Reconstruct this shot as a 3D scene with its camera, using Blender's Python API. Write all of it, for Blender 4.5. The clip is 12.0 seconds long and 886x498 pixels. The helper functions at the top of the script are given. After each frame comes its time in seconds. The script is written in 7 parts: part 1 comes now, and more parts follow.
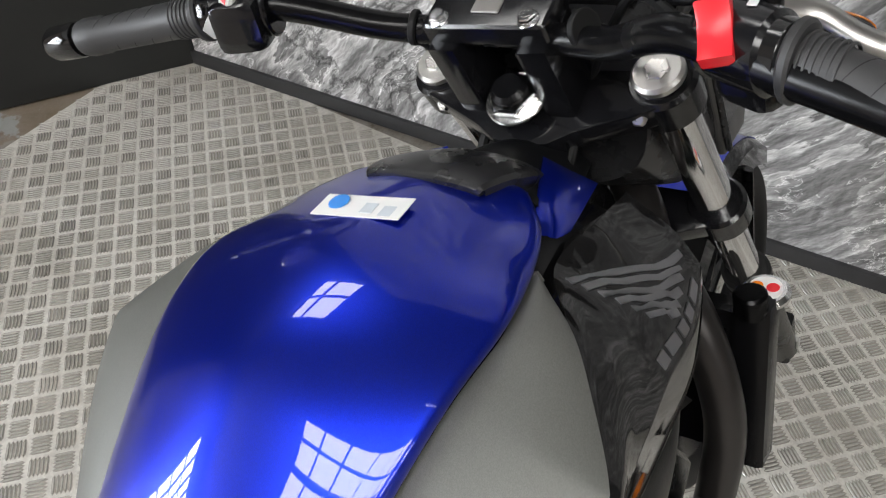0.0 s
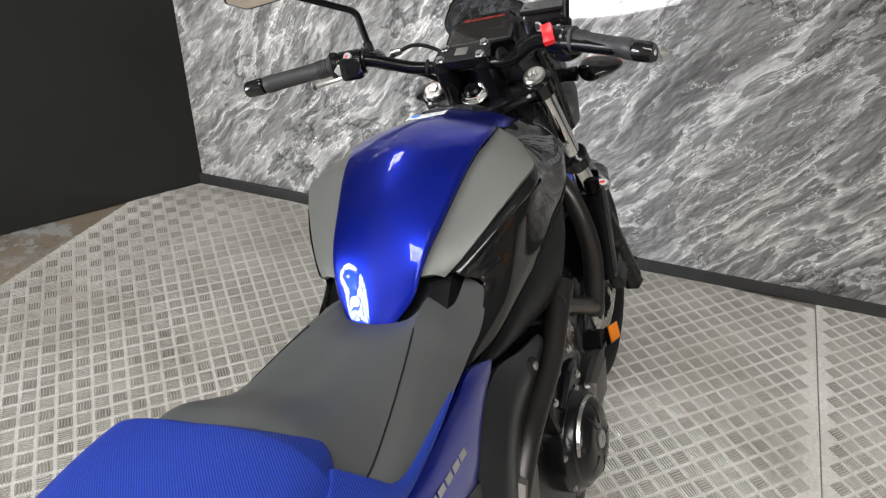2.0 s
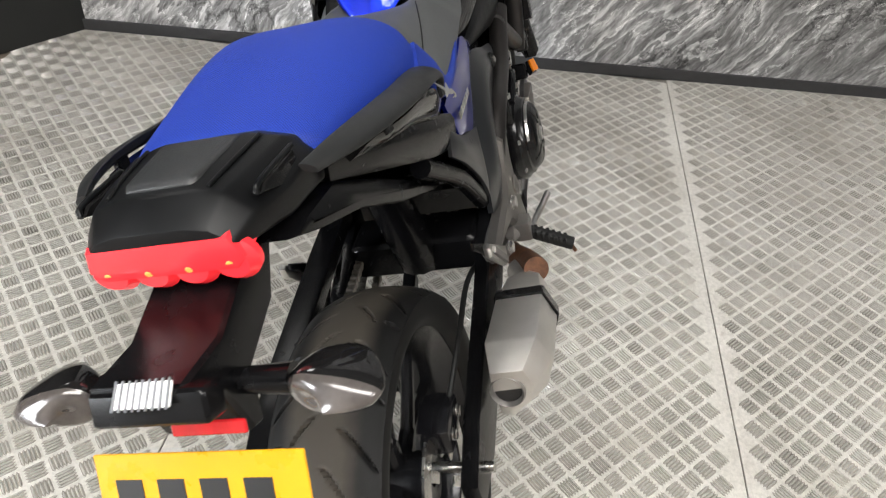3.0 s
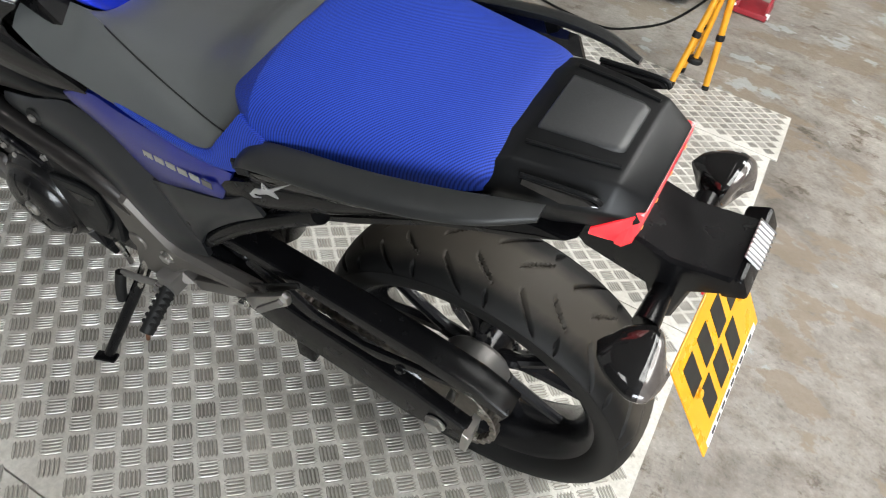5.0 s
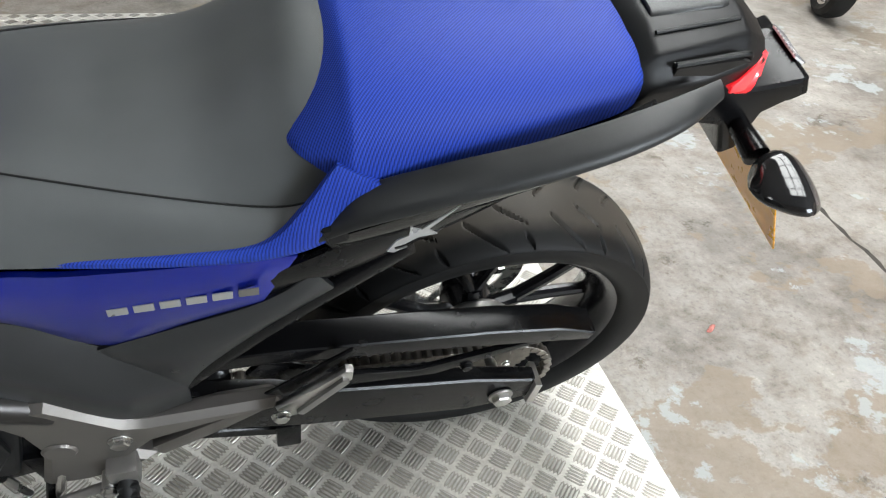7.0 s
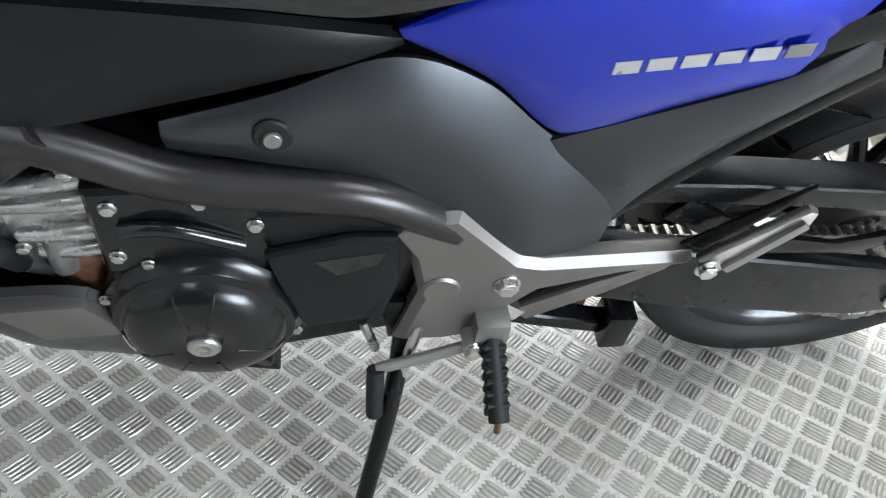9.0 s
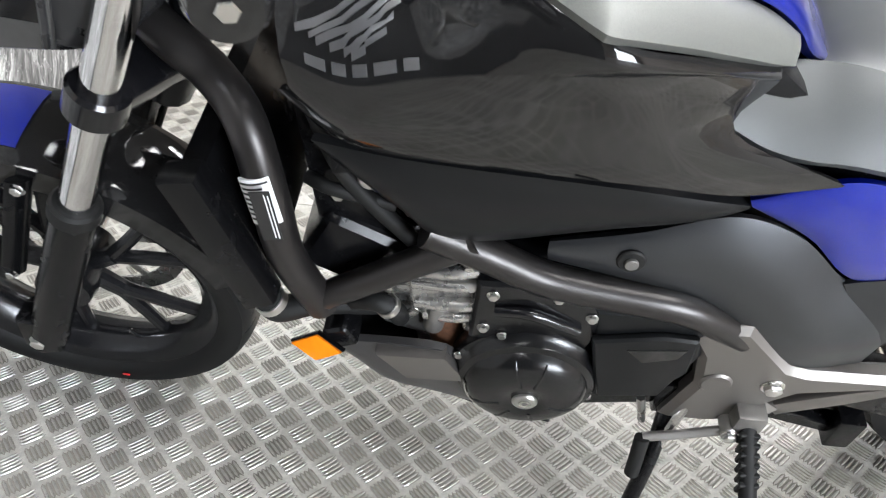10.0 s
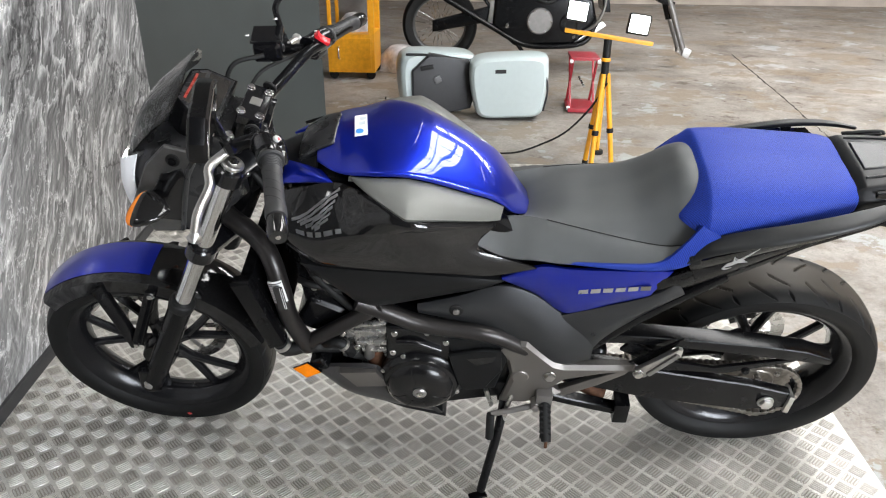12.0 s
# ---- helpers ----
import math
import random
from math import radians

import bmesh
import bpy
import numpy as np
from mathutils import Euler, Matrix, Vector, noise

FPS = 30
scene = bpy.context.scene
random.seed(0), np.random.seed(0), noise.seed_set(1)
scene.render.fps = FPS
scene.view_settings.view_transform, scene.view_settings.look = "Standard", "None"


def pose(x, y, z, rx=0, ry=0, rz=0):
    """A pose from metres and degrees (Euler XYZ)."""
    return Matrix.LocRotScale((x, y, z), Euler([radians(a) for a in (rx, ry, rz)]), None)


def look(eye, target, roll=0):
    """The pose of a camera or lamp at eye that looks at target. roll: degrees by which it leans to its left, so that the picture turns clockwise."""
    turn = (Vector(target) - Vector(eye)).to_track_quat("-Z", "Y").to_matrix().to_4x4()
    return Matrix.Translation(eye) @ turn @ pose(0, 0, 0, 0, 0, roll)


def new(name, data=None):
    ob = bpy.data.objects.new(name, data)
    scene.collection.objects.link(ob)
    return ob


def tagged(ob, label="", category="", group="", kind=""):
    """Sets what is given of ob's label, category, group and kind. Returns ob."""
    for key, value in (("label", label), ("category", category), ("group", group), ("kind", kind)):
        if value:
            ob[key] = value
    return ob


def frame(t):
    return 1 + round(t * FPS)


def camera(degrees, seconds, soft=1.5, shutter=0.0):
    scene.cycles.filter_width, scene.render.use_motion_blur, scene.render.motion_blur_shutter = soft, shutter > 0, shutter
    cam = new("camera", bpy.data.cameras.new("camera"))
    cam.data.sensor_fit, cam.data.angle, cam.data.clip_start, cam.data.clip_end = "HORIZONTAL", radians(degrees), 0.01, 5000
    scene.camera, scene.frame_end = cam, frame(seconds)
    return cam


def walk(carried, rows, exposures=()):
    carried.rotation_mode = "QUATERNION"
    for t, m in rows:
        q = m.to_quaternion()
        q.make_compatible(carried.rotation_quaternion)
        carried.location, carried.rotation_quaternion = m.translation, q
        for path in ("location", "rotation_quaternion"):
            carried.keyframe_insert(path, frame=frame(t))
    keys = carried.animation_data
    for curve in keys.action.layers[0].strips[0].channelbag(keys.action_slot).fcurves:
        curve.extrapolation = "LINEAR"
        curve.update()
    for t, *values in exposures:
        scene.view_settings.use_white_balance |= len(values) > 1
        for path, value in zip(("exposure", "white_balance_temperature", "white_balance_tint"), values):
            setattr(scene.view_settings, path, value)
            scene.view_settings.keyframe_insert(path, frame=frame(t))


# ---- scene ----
cam = camera(63.0, 12.0, soft=1.1, shutter=0.1)
PATH = [
    (0, (0.689, 0.064, 1.335), (1.828, 0.713, -0.175), 1.7),
    (0.4, (0.712, 0.085, 1.368), (1.952, 0.700, -0.075), 2.1),
    (0.5, (0.717, 0.073, 1.368), (1.985, 0.743, -0.026), 2.6),
    (0.8, (0.633, 0.048, 1.424), (1.971, 0.702, 0.091), 2.1),
    (1, (0.540, 0.006, 1.432), (1.937, 0.691, 0.175), 2.9),
    (1.5, (0.170, -0.107, 1.504), (1.668, 0.552, 0.354), 2.8),
    (2, (-0.114, -0.164, 1.500), (1.427, 0.418, 0.367), 2.6),
    (2.5, (-0.415, -0.213, 1.444), (1.099, 0.204, 0.206), 3.0),
    (3, (-0.627, -0.05, 1.345), (0.88, 0.074, 0.036), 5.2),
    (3.2, (-0.671, 0.065, 1.321), (0.81, 0.046, -0.024), 6.4),
    (4.8, (-0.287, 0.907, 1.274), (0.386, -0.465, -0.017), 15.1),
    (5, (-0.203, 0.95, 1.268), (0.322, -0.511, 0.008), 14.3),
    (5.5, (0.023, 1.021, 1.265), (0.181, -0.584, 0.083), 11.9),
    (6, (0.213, 1.082, 1.266), (0.042, -0.528, 0.091), 9.3),
    (6.5, (0.301, 1.019, 1.221), (-0.128, -0.54, 0.045), 7.2),
    (6.7, (0.328, 0.972, 1.196), (-0.182, -0.557, 0.011), 6.7),
    (8.3, (0.563, 0.826, 0.825), (0.047, -0.688, -0.376), 3.9),
    (8.5, (0.604, 0.82, 0.822), (0.146, -0.708, -0.384), 4.2),
    (9, (0.718, 0.828, 0.843), (0.422, -0.753, -0.345), 4.7),
    (9.5, (0.832, 0.874, 0.886), (0.744, -0.76, -0.264), 4.3),
    (10, (0.934, 0.954, 0.999), (1.015, -0.7, -0.123), 3.9),
    (10.5, (0.953, 1.082, 1.144), (1.126, -0.596, 0.07), 2.7),
    (11, (0.845, 1.313, 1.258), (1.039, -0.411, 0.262), 1.6),
    (11.5, (0.751, 1.516, 1.347), (0.91, -0.244, 0.41), 0.7),
    (12, (0.729, 1.692, 1.385), (0.814, -0.108, 0.518), 0.4),
]
walk(cam, [(t, look(eye, target, roll)) for t, eye, target, roll in PATH],
     [(0, -0.05, 6380, 10), (0.8, 0.14, 6420, 10), (1.5, 0.02, 6420, 10), (3, 0.12, 6480, 10), (5, 0.03, 6350, 8), (5.5, 0.07, 6230, 7), (6.7, 0.15, 6180, 7), (8.3, 0.46, 5930, 6), (9, 0.77, 5850, 6), (9.5, 0.9, 6030, 8), (10.5, 0.87, 6230, 10), (11, 0.65, 6290, 10), (11.5, 0.42, 6290, 10), (12, 0.34, 6290, 10)])

# ---- light ----
world = bpy.data.worlds.new("sky")
scene.world = world
world.use_nodes = True
wn = world.node_tree
sky = wn.nodes.new("ShaderNodeTexSky")
sky.sky_type = "NISHITA"
sky.sun_disc = False
sky.sun_elevation, sky.sun_rotation = radians(40), radians(120)
wn.links.new(sky.outputs[0], wn.nodes["Background"].inputs[0])
wn.nodes["Background"].inputs[1].default_value = 0.12


def area_lamp(name, m, sx, sy, watts, colour):
    data = bpy.data.lights.new(name, "AREA")
    data.shape, data.size, data.size_y, data.energy, data.color = "RECTANGLE", sx, sy, watts, colour
    ob = new(name, data)
    ob.matrix_world = m
    return ob


# daylight in the three roof lights, above their glazing bars
ROOF = 4.3
area_lamp("skylight_lamp", pose(-1.9, -0.3, ROOF + 0.3), 1.8, 5.6, 490, (1.0, 0.97, 0.92))
area_lamp("skylight_lamp", pose(-3.6, -5.4, ROOF + 0.3), 4.5, 1.5, 430, (1.0, 0.97, 0.92))
area_lamp("skylight_lamp", pose(2.3, 4.05, ROOF + 0.3), 1.3, 1.5, 75, (1.0, 0.97, 0.92))
# added bluish fill from the left, an unseen area lamp behind the north opening
area_lamp("window_daylight", pose(-4.9, 7.05, 1.75, -90, 0, 0), 4.6, 3.0, 1500, (0.93, 0.965, 1.0))
# the motorcycle's lit head light: a wide flat beam on the wall ahead
beam = bpy.data.lights.new("headlight_beam", "SPOT")
beam.energy, beam.spot_size, beam.spot_blend, beam.shadow_soft_size, beam.color = 62, radians(50), 0.55, 0.004, (1.0, 0.99, 0.97)
beam_ob = new("headlight_beam", beam)
beam_ob.matrix_world = look((1.492, 0.235, 0.852), (2.10, 0.175, 0.91), 14) @ Matrix.Diagonal((1.0, 0.16, 1.0, 1.0))

# ---- materials ----
def material(name):
    m = bpy.data.materials.new(name)
    m.use_nodes = True
    nt = m.node_tree
    return m, nt, nt.nodes["Principled BSDF"]


def node(nt, kind, **values):
    n = nt.nodes.new(kind)
    for k, v in values.items():
        n.inputs[k.replace("_", " ")].default_value = v
    return n


def ramp(nt, fac, stops):
    r = nt.nodes.new("ShaderNodeValToRGB")
    els = r.color_ramp.elements
    while len(els) < len(stops):
        els.new(0.5)
    for e, (p, c) in zip(els, stops):
        e.position, e.color = p, (*c, 1) if len(c) == 3 else c
    nt.links.new(fac, r.inputs[0])
    return r.outputs[0]


def grey(v):
    return (v, v, v)


def noise_of(nt, scale, detail=4.0, rough=0.55, where="Object", stretch=None):
    co = nt.nodes.new("ShaderNodeTexCoord").outputs[where]
    if stretch:
        mp = node(nt, "ShaderNodeMapping")
        mp.inputs["Scale"].default_value = stretch
        nt.links.new(co, mp.inputs[0])
        co = mp.outputs[0]
    n = node(nt, "ShaderNodeTexNoise", Scale=scale, Detail=detail, Roughness=rough)
    nt.links.new(co, n.inputs["Vector"])
    return n.outputs[0]


def bump(nt, b, height, strength, distance=0.001):
    bp = node(nt, "ShaderNodeBump", Strength=strength, Distance=distance)
    nt.links.new(height, bp.inputs["Height"])
    nt.links.new(bp.outputs[0], b.inputs["Normal"])


def simple(name, colour, rough, metal=0.0, vary=0.15, scale=30.0, fine=600.0, relief=0.15, coat=0.0, rvary=0.05, spec=0.5):
    """A surface with two scales of variation: soft patches in colour and gloss, and fine relief."""
    m, nt, b = material(name)
    n = noise_of(nt, scale)
    lo, hi = [tuple(max(0, c * k) for c in colour) for k in (1 - vary, 1 + vary)]
    nt.links.new(ramp(nt, n, [(0.3, lo), (0.7, hi)]), b.inputs["Base Color"])
    nt.links.new(ramp(nt, n, [(0.3, grey(max(0.02, rough - rvary))), (0.7, grey(min(1, rough + rvary)))]), b.inputs["Roughness"])
    b.inputs["Metallic"].default_value = metal
    b.inputs["Coat Weight"].default_value = coat
    b.inputs["Specular IOR Level"].default_value = spec
    b.inputs["Coat Roughness"].default_value = 0.04
    if relief:
        bump(nt, b, noise_of(nt, fine, 2), relief, 0.0004)
    return m


def metallic_paint(name, colour, flake=0.25):
    """Candy paint: metal flakes under a clear coat."""
    m, nt, b = material(name)
    co = nt.nodes.new("ShaderNodeTexCoord").outputs["Object"]
    v = node(nt, "ShaderNodeTexVoronoi", Scale=2500.0)
    nt.links.new(co, v.inputs["Vector"])
    lo, hi = tuple(c * (1 - flake) for c in colour), tuple(min(1, c * (1 + flake)) for c in colour)
    nt.links.new(ramp(nt, v.outputs["Color"], [(0.2, lo), (0.8, hi)]), b.inputs["Base Color"])
    b.inputs["Metallic"].default_value = 0.55
    b.inputs["Roughness"].default_value = 0.34
    b.inputs["Coat Weight"].default_value = 1.0
    b.inputs["Coat Roughness"].default_value = 0.02
    return m


BLUE = metallic_paint("blue_paint", (0.002, 0.0175, 0.43), 0.12)
BLUE.node_tree.nodes["Principled BSDF"].inputs["Metallic"].default_value = 0.86
BLUE.node_tree.nodes["Principled BSDF"].inputs["Roughness"].default_value = 0.31
BLUE.node_tree.nodes["Principled BSDF"].inputs["Coat Roughness"].default_value = 0.008
SILVER = metallic_paint("titanium_paint", (0.122, 0.124, 0.114), 0.12)
SILVER.node_tree.nodes["Principled BSDF"].inputs["Coat Weight"].default_value = 0.05
SILVER.node_tree.nodes["Principled BSDF"].inputs["Roughness"].default_value = 0.5
SILVER.node_tree.nodes["Principled BSDF"].inputs["Metallic"].default_value = 0.2
GLOSS = simple("gloss_black", (0.009, 0.0088, 0.009), 0.07, relief=0.0, rvary=0.03)
SATIN = simple("satin_black", (0.004, 0.004, 0.0045), 0.24, relief=0.05, spec=0.22)
MATTE = simple("matte_plastic", (0.006, 0.0063, 0.0068), 0.36, fine=900, relief=0.3, spec=0.20)
FRAME_PAINT = simple("frame_paint", (0.040, 0.037, 0.036), 0.33, metal=0.7, relief=0.04, rvary=0.03, vary=0.06)
COVER = simple("moulded_cover", (0.062, 0.065, 0.070), 0.30, metal=0.8, relief=0.02, rvary=0.03, vary=0.06, scale=9)
HOUSING = simple("housing_plastic", (0.018, 0.018, 0.019), 0.28, relief=0.05, spec=0.4)
BARE = simple("bare_casting", (0.48, 0.47, 0.455), 0.27, metal=0.9, vary=0.06, relief=0.08, rvary=0.02)
PIVOT = simple("cast_pivot", (0.19, 0.178, 0.166), 0.45, metal=0.85, vary=0.06, scale=14, relief=0.15, rvary=0.03)
YOKE = simple("yoke_enamel", (0.006, 0.006, 0.007), 0.14, relief=0.05, rvary=0.05)
BELLY = simple("belly_paint", (0.075, 0.073, 0.074), 0.32, metal=0.65, relief=0.03, rvary=0.03, vary=0.06)
RAIL = simple("rail_plastic", (0.017, 0.0177, 0.018), 0.40, fine=900, relief=0.25, spec=0.3)
ENGINE = simple("engine_enamel", (0.006, 0.006, 0.0066), 0.22, metal=0.2, relief=0.06, rvary=0.03)
RUBBER = simple("rubber", (0.007, 0.007, 0.007), 0.6, relief=0.3, spec=0.3)
GRIP = simple("grip_rubber", (0.030, 0.030, 0.031), 0.5, relief=0.3)
CHROME = simple("chrome", (0.75, 0.75, 0.75), 0.1, metal=1.0, vary=0.04, relief=0.03, rvary=0.05)
ALLOY = simple("alloy", (0.52, 0.51, 0.49), 0.36, metal=1.0, vary=0.1, relief=0.2)
CAST = simple("cast_grey", (0.22, 0.21, 0.20), 0.42, metal=0.7, vary=0.1, relief=0.3)
STEEL = simple("steel", (0.55, 0.54, 0.52), 0.27, metal=1.0, vary=0.04, relief=0.05, rvary=0.02)
CHAIN = simple("oiled_chain", (0.17, 0.155, 0.135), 0.38, metal=0.85, vary=0.3, scale=80, relief=0.1)
RUST = simple("rusty_pipe", (0.12, 0.055, 0.03), 0.6, metal=0.5, vary=0.5, scale=60, relief=0.5)
WHEEL = simple("wheel_black", (0.012, 0.012, 0.0135), 0.20, metal=0.4, relief=0.03)
ORANGE = simple("amber_reflector", (0.76, 0.20, 0.004), 0.2, relief=0.0, coat=0.2)
RED_PLASTIC = simple("red_plastic", (0.75, 0.02, 0.03), 0.3, relief=0.05)
WHITE = simple("white_print", (0.8, 0.8, 0.8), 0.4, relief=0.0, vary=0.03)
YELLOW = simple("yellow_paint", (0.75, 0.33, 0.01), 0.38, vary=0.12, relief=0.1)
PLATE_YELLOW = simple("plate_yellow", (0.74, 0.34, 0.006), 0.3, vary=0.03, relief=0.0)
PRINT_BLACK = simple("print_black", (0.012, 0.012, 0.012), 0.45, relief=0.0)
RED_PAINT = simple("red_paint", (0.30, 0.02, 0.03), 0.4)
CASE_PAINT = simple("pale_case_paint", (0.50, 0.57, 0.57), 0.3, vary=0.02, relief=0.0, coat=0.4, rvary=0.01)
BADGE = simple("badge_silver", (0.42, 0.42, 0.42), 0.32, metal=0.6, vary=0.04, relief=0.0)
LOGO = simple("logo_silver", (0.32, 0.32, 0.33), 0.38, metal=1.0, vary=0.05, relief=0.0)


def glass(name, colour, rough=0.02):
    m, nt, b = material(name)
    b.inputs["Base Color"].default_value = (*colour, 1)
    b.inputs["Transmission Weight"].default_value = 1.0
    b.inputs["Roughness"].default_value = rough
    b.inputs["IOR"].default_value = 1.45
    return m


SMOKE = glass("smoked_screen", (0.13, 0.135, 0.14))
CLEAR = glass("clear_lens", (0.9, 0.9, 0.88), 0.08)
RED_LENS = simple("red_lens", (0.62, 0.015, 0.02), 0.12, coat=1.0, relief=0.0)
MIRROR, _, _b = material("mirror")
_b.inputs["Metallic"].default_value, _b.inputs["Roughness"].default_value = 1.0, 0.02
_b.inputs["Base Color"].default_value = (0.9, 0.9, 0.9, 1)


def emitter(name, colour, strength):
    m, nt, b = material(name)
    b.inputs["Base Color"].default_value = (*colour, 1)
    b.inputs["Emission Color"].default_value = (*colour, 1)
    b.inputs["Emission Strength"].default_value = strength
    return m


LED = emitter("work_lamp_led", (1, 1, 1), 14)
TUBE = emitter("lit_tube", (1.0, 0.97, 0.92), 9)


def concrete():
    m, nt, b = material("stained_concrete")
    big = noise_of(nt, 1.3, 12, 0.7)
    mid = noise_of(nt, 9.0, 12, 0.72)
    base = ramp(nt, big, [(0.34, (0.135, 0.120, 0.103)), (0.48, (0.240, 0.218, 0.194)), (0.66, (0.34, 0.315, 0.285))])
    stain = ramp(nt, mid, [(0.34, (0.42, 0.35, 0.28)), (0.46, (0.85, 0.82, 0.79)), (0.52, (1, 1, 1)), (0.66, (1.25, 1.25, 1.27))])
    mx = nt.nodes.new("ShaderNodeMix")
    mx.data_type, mx.blend_type = "RGBA", "MULTIPLY"
    mx.inputs["Factor"].default_value = 0.8
    nt.links.new(base, mx.inputs["A"])
    nt.links.new(stain, mx.inputs["B"])
    # grit
    speck = ramp(nt, noise_of(nt, 75.0, 6, 0.75), [(0.34, grey(0.55)), (0.45, grey(0.95)), (0.58, grey(1.05)), (0.70, grey(1.4))])
    mg = nt.nodes.new("ShaderNodeMix")
    mg.data_type, mg.blend_type = "RGBA", "MULTIPLY"
    mg.inputs["Factor"].default_value = 0.75
    nt.links.new(mx.outputs["Result"], mg.inputs["A"])
    nt.links.new(speck, mg.inputs["B"])
    # oil marks with sharp edges and pale scuffs
    oil = ramp(nt, noise_of(nt, 3.3, 14, 0.74), [(0.375, (0.50, 0.44, 0.38)), (0.415, (1, 1, 1)), (0.62, (1, 1, 1)), (0.66, (1.35, 1.34, 1.33))])
    mo = nt.nodes.new("ShaderNodeMix")
    mo.data_type, mo.blend_type = "RGBA", "MULTIPLY"
    mo.inputs["Factor"].default_value = 1.0
    nt.links.new(mg.outputs["Result"], mo.inputs["A"])
    nt.links.new(oil, mo.inputs["B"])
    # worn patches of old pale floor paint
    worn = noise_of(nt, 1.9, 12, 0.66, stretch=(1, 1.3, 1))
    bare = ramp(nt, worn, [(0.535, grey(0)), (0.55, grey(0.72)), (0.66, grey(0.55))])
    mb = nt.nodes.new("ShaderNodeMix")
    mb.data_type = "RGBA"
    nt.links.new(bare, mb.inputs["Factor"])
    nt.links.new(mo.outputs["Result"], mb.inputs["A"])
    mb.inputs["B"].default_value = (0.205, 0.158, 0.108, 1)
    patch = ramp(nt, noise_of(nt, 2.3, 12, 0.68), [(0.592, grey(0)), (0.606, grey(0.62))])
    mp = nt.nodes.new("ShaderNodeMix")
    mp.data_type = "RGBA"
    nt.links.new(patch, mp.inputs["Factor"])
    nt.links.new(mb.outputs["Result"], mp.inputs["A"])
    mp.inputs["B"].default_value = (0.36, 0.39, 0.40, 1)
    nt.links.new(mp.outputs["Result"], b.inputs["Base Color"])
    nt.links.new(ramp(nt, mid, [(0.3, grey(0.35)), (0.7, grey(0.7))]), b.inputs["Roughness"])
    bump(nt, b, noise_of(nt, 40, 8, 0.7), 0.5, 0.005)
    return m


CONCRETE = concrete()


def tread_metal(name, k, metal, smooth=0.38, dull=0.58):
    m, nt, b = material(name)
    big = noise_of(nt, 2.2, 8, 0.65)
    fine = noise_of(nt, 90, 6, 0.7)
    base = ramp(nt, big, [(p, tuple(c * k for c in col)) for p, col in ((0.3, (0.36, 0.34, 0.30)), (0.5, (0.50, 0.485, 0.45)), (0.75, (0.58, 0.565, 0.53)))])
    dirt = ramp(nt, fine, [(0.35, grey(0.72)), (0.6, grey(1))])
    mx = nt.nodes.new("ShaderNodeMix")
    mx.data_type, mx.blend_type = "RGBA", "MULTIPLY"
    mx.inputs["Factor"].default_value = 0.8
    nt.links.new(base, mx.inputs["A"])
    nt.links.new(dirt, mx.inputs["B"])
    rust = ramp(nt, noise_of(nt, 5, 10, 0.75), [(0.64, grey(0)), (0.72, grey(0.6))])
    mr = nt.nodes.new("ShaderNodeMix")
    mr.data_type = "RGBA"
    nt.links.new(rust, mr.inputs["Factor"])
    nt.links.new(mx.outputs["Result"], mr.inputs["A"])
    mr.inputs["B"].default_value = (0.22, 0.16, 0.10, 1)
    nt.links.new(mr.outputs["Result"], b.inputs["Base Color"])
    b.inputs["Metallic"].default_value = metal
    nt.links.new(ramp(nt, fine, [(0.3, grey(smooth)), (0.7, grey(dull))]), b.inputs["Roughness"])
    bump(nt, b, fine, 0.3, 0.001)
    return m


TREAD = tread_metal("tread_plate_metal", 1.32, 0.10, 0.50, 0.68)
TREAD_BAR = tread_metal("worn_tread_bar", 1.12, 0.55, 0.32, 0.48)
# dirt between the bars, its colour also holding the shade along their sides
GRIME_SHADE = simple("tread_grime_shade", (0.33, 0.31, 0.275), 0.6, metal=0.2, vary=0.45, scale=6, fine=150, relief=0.2)


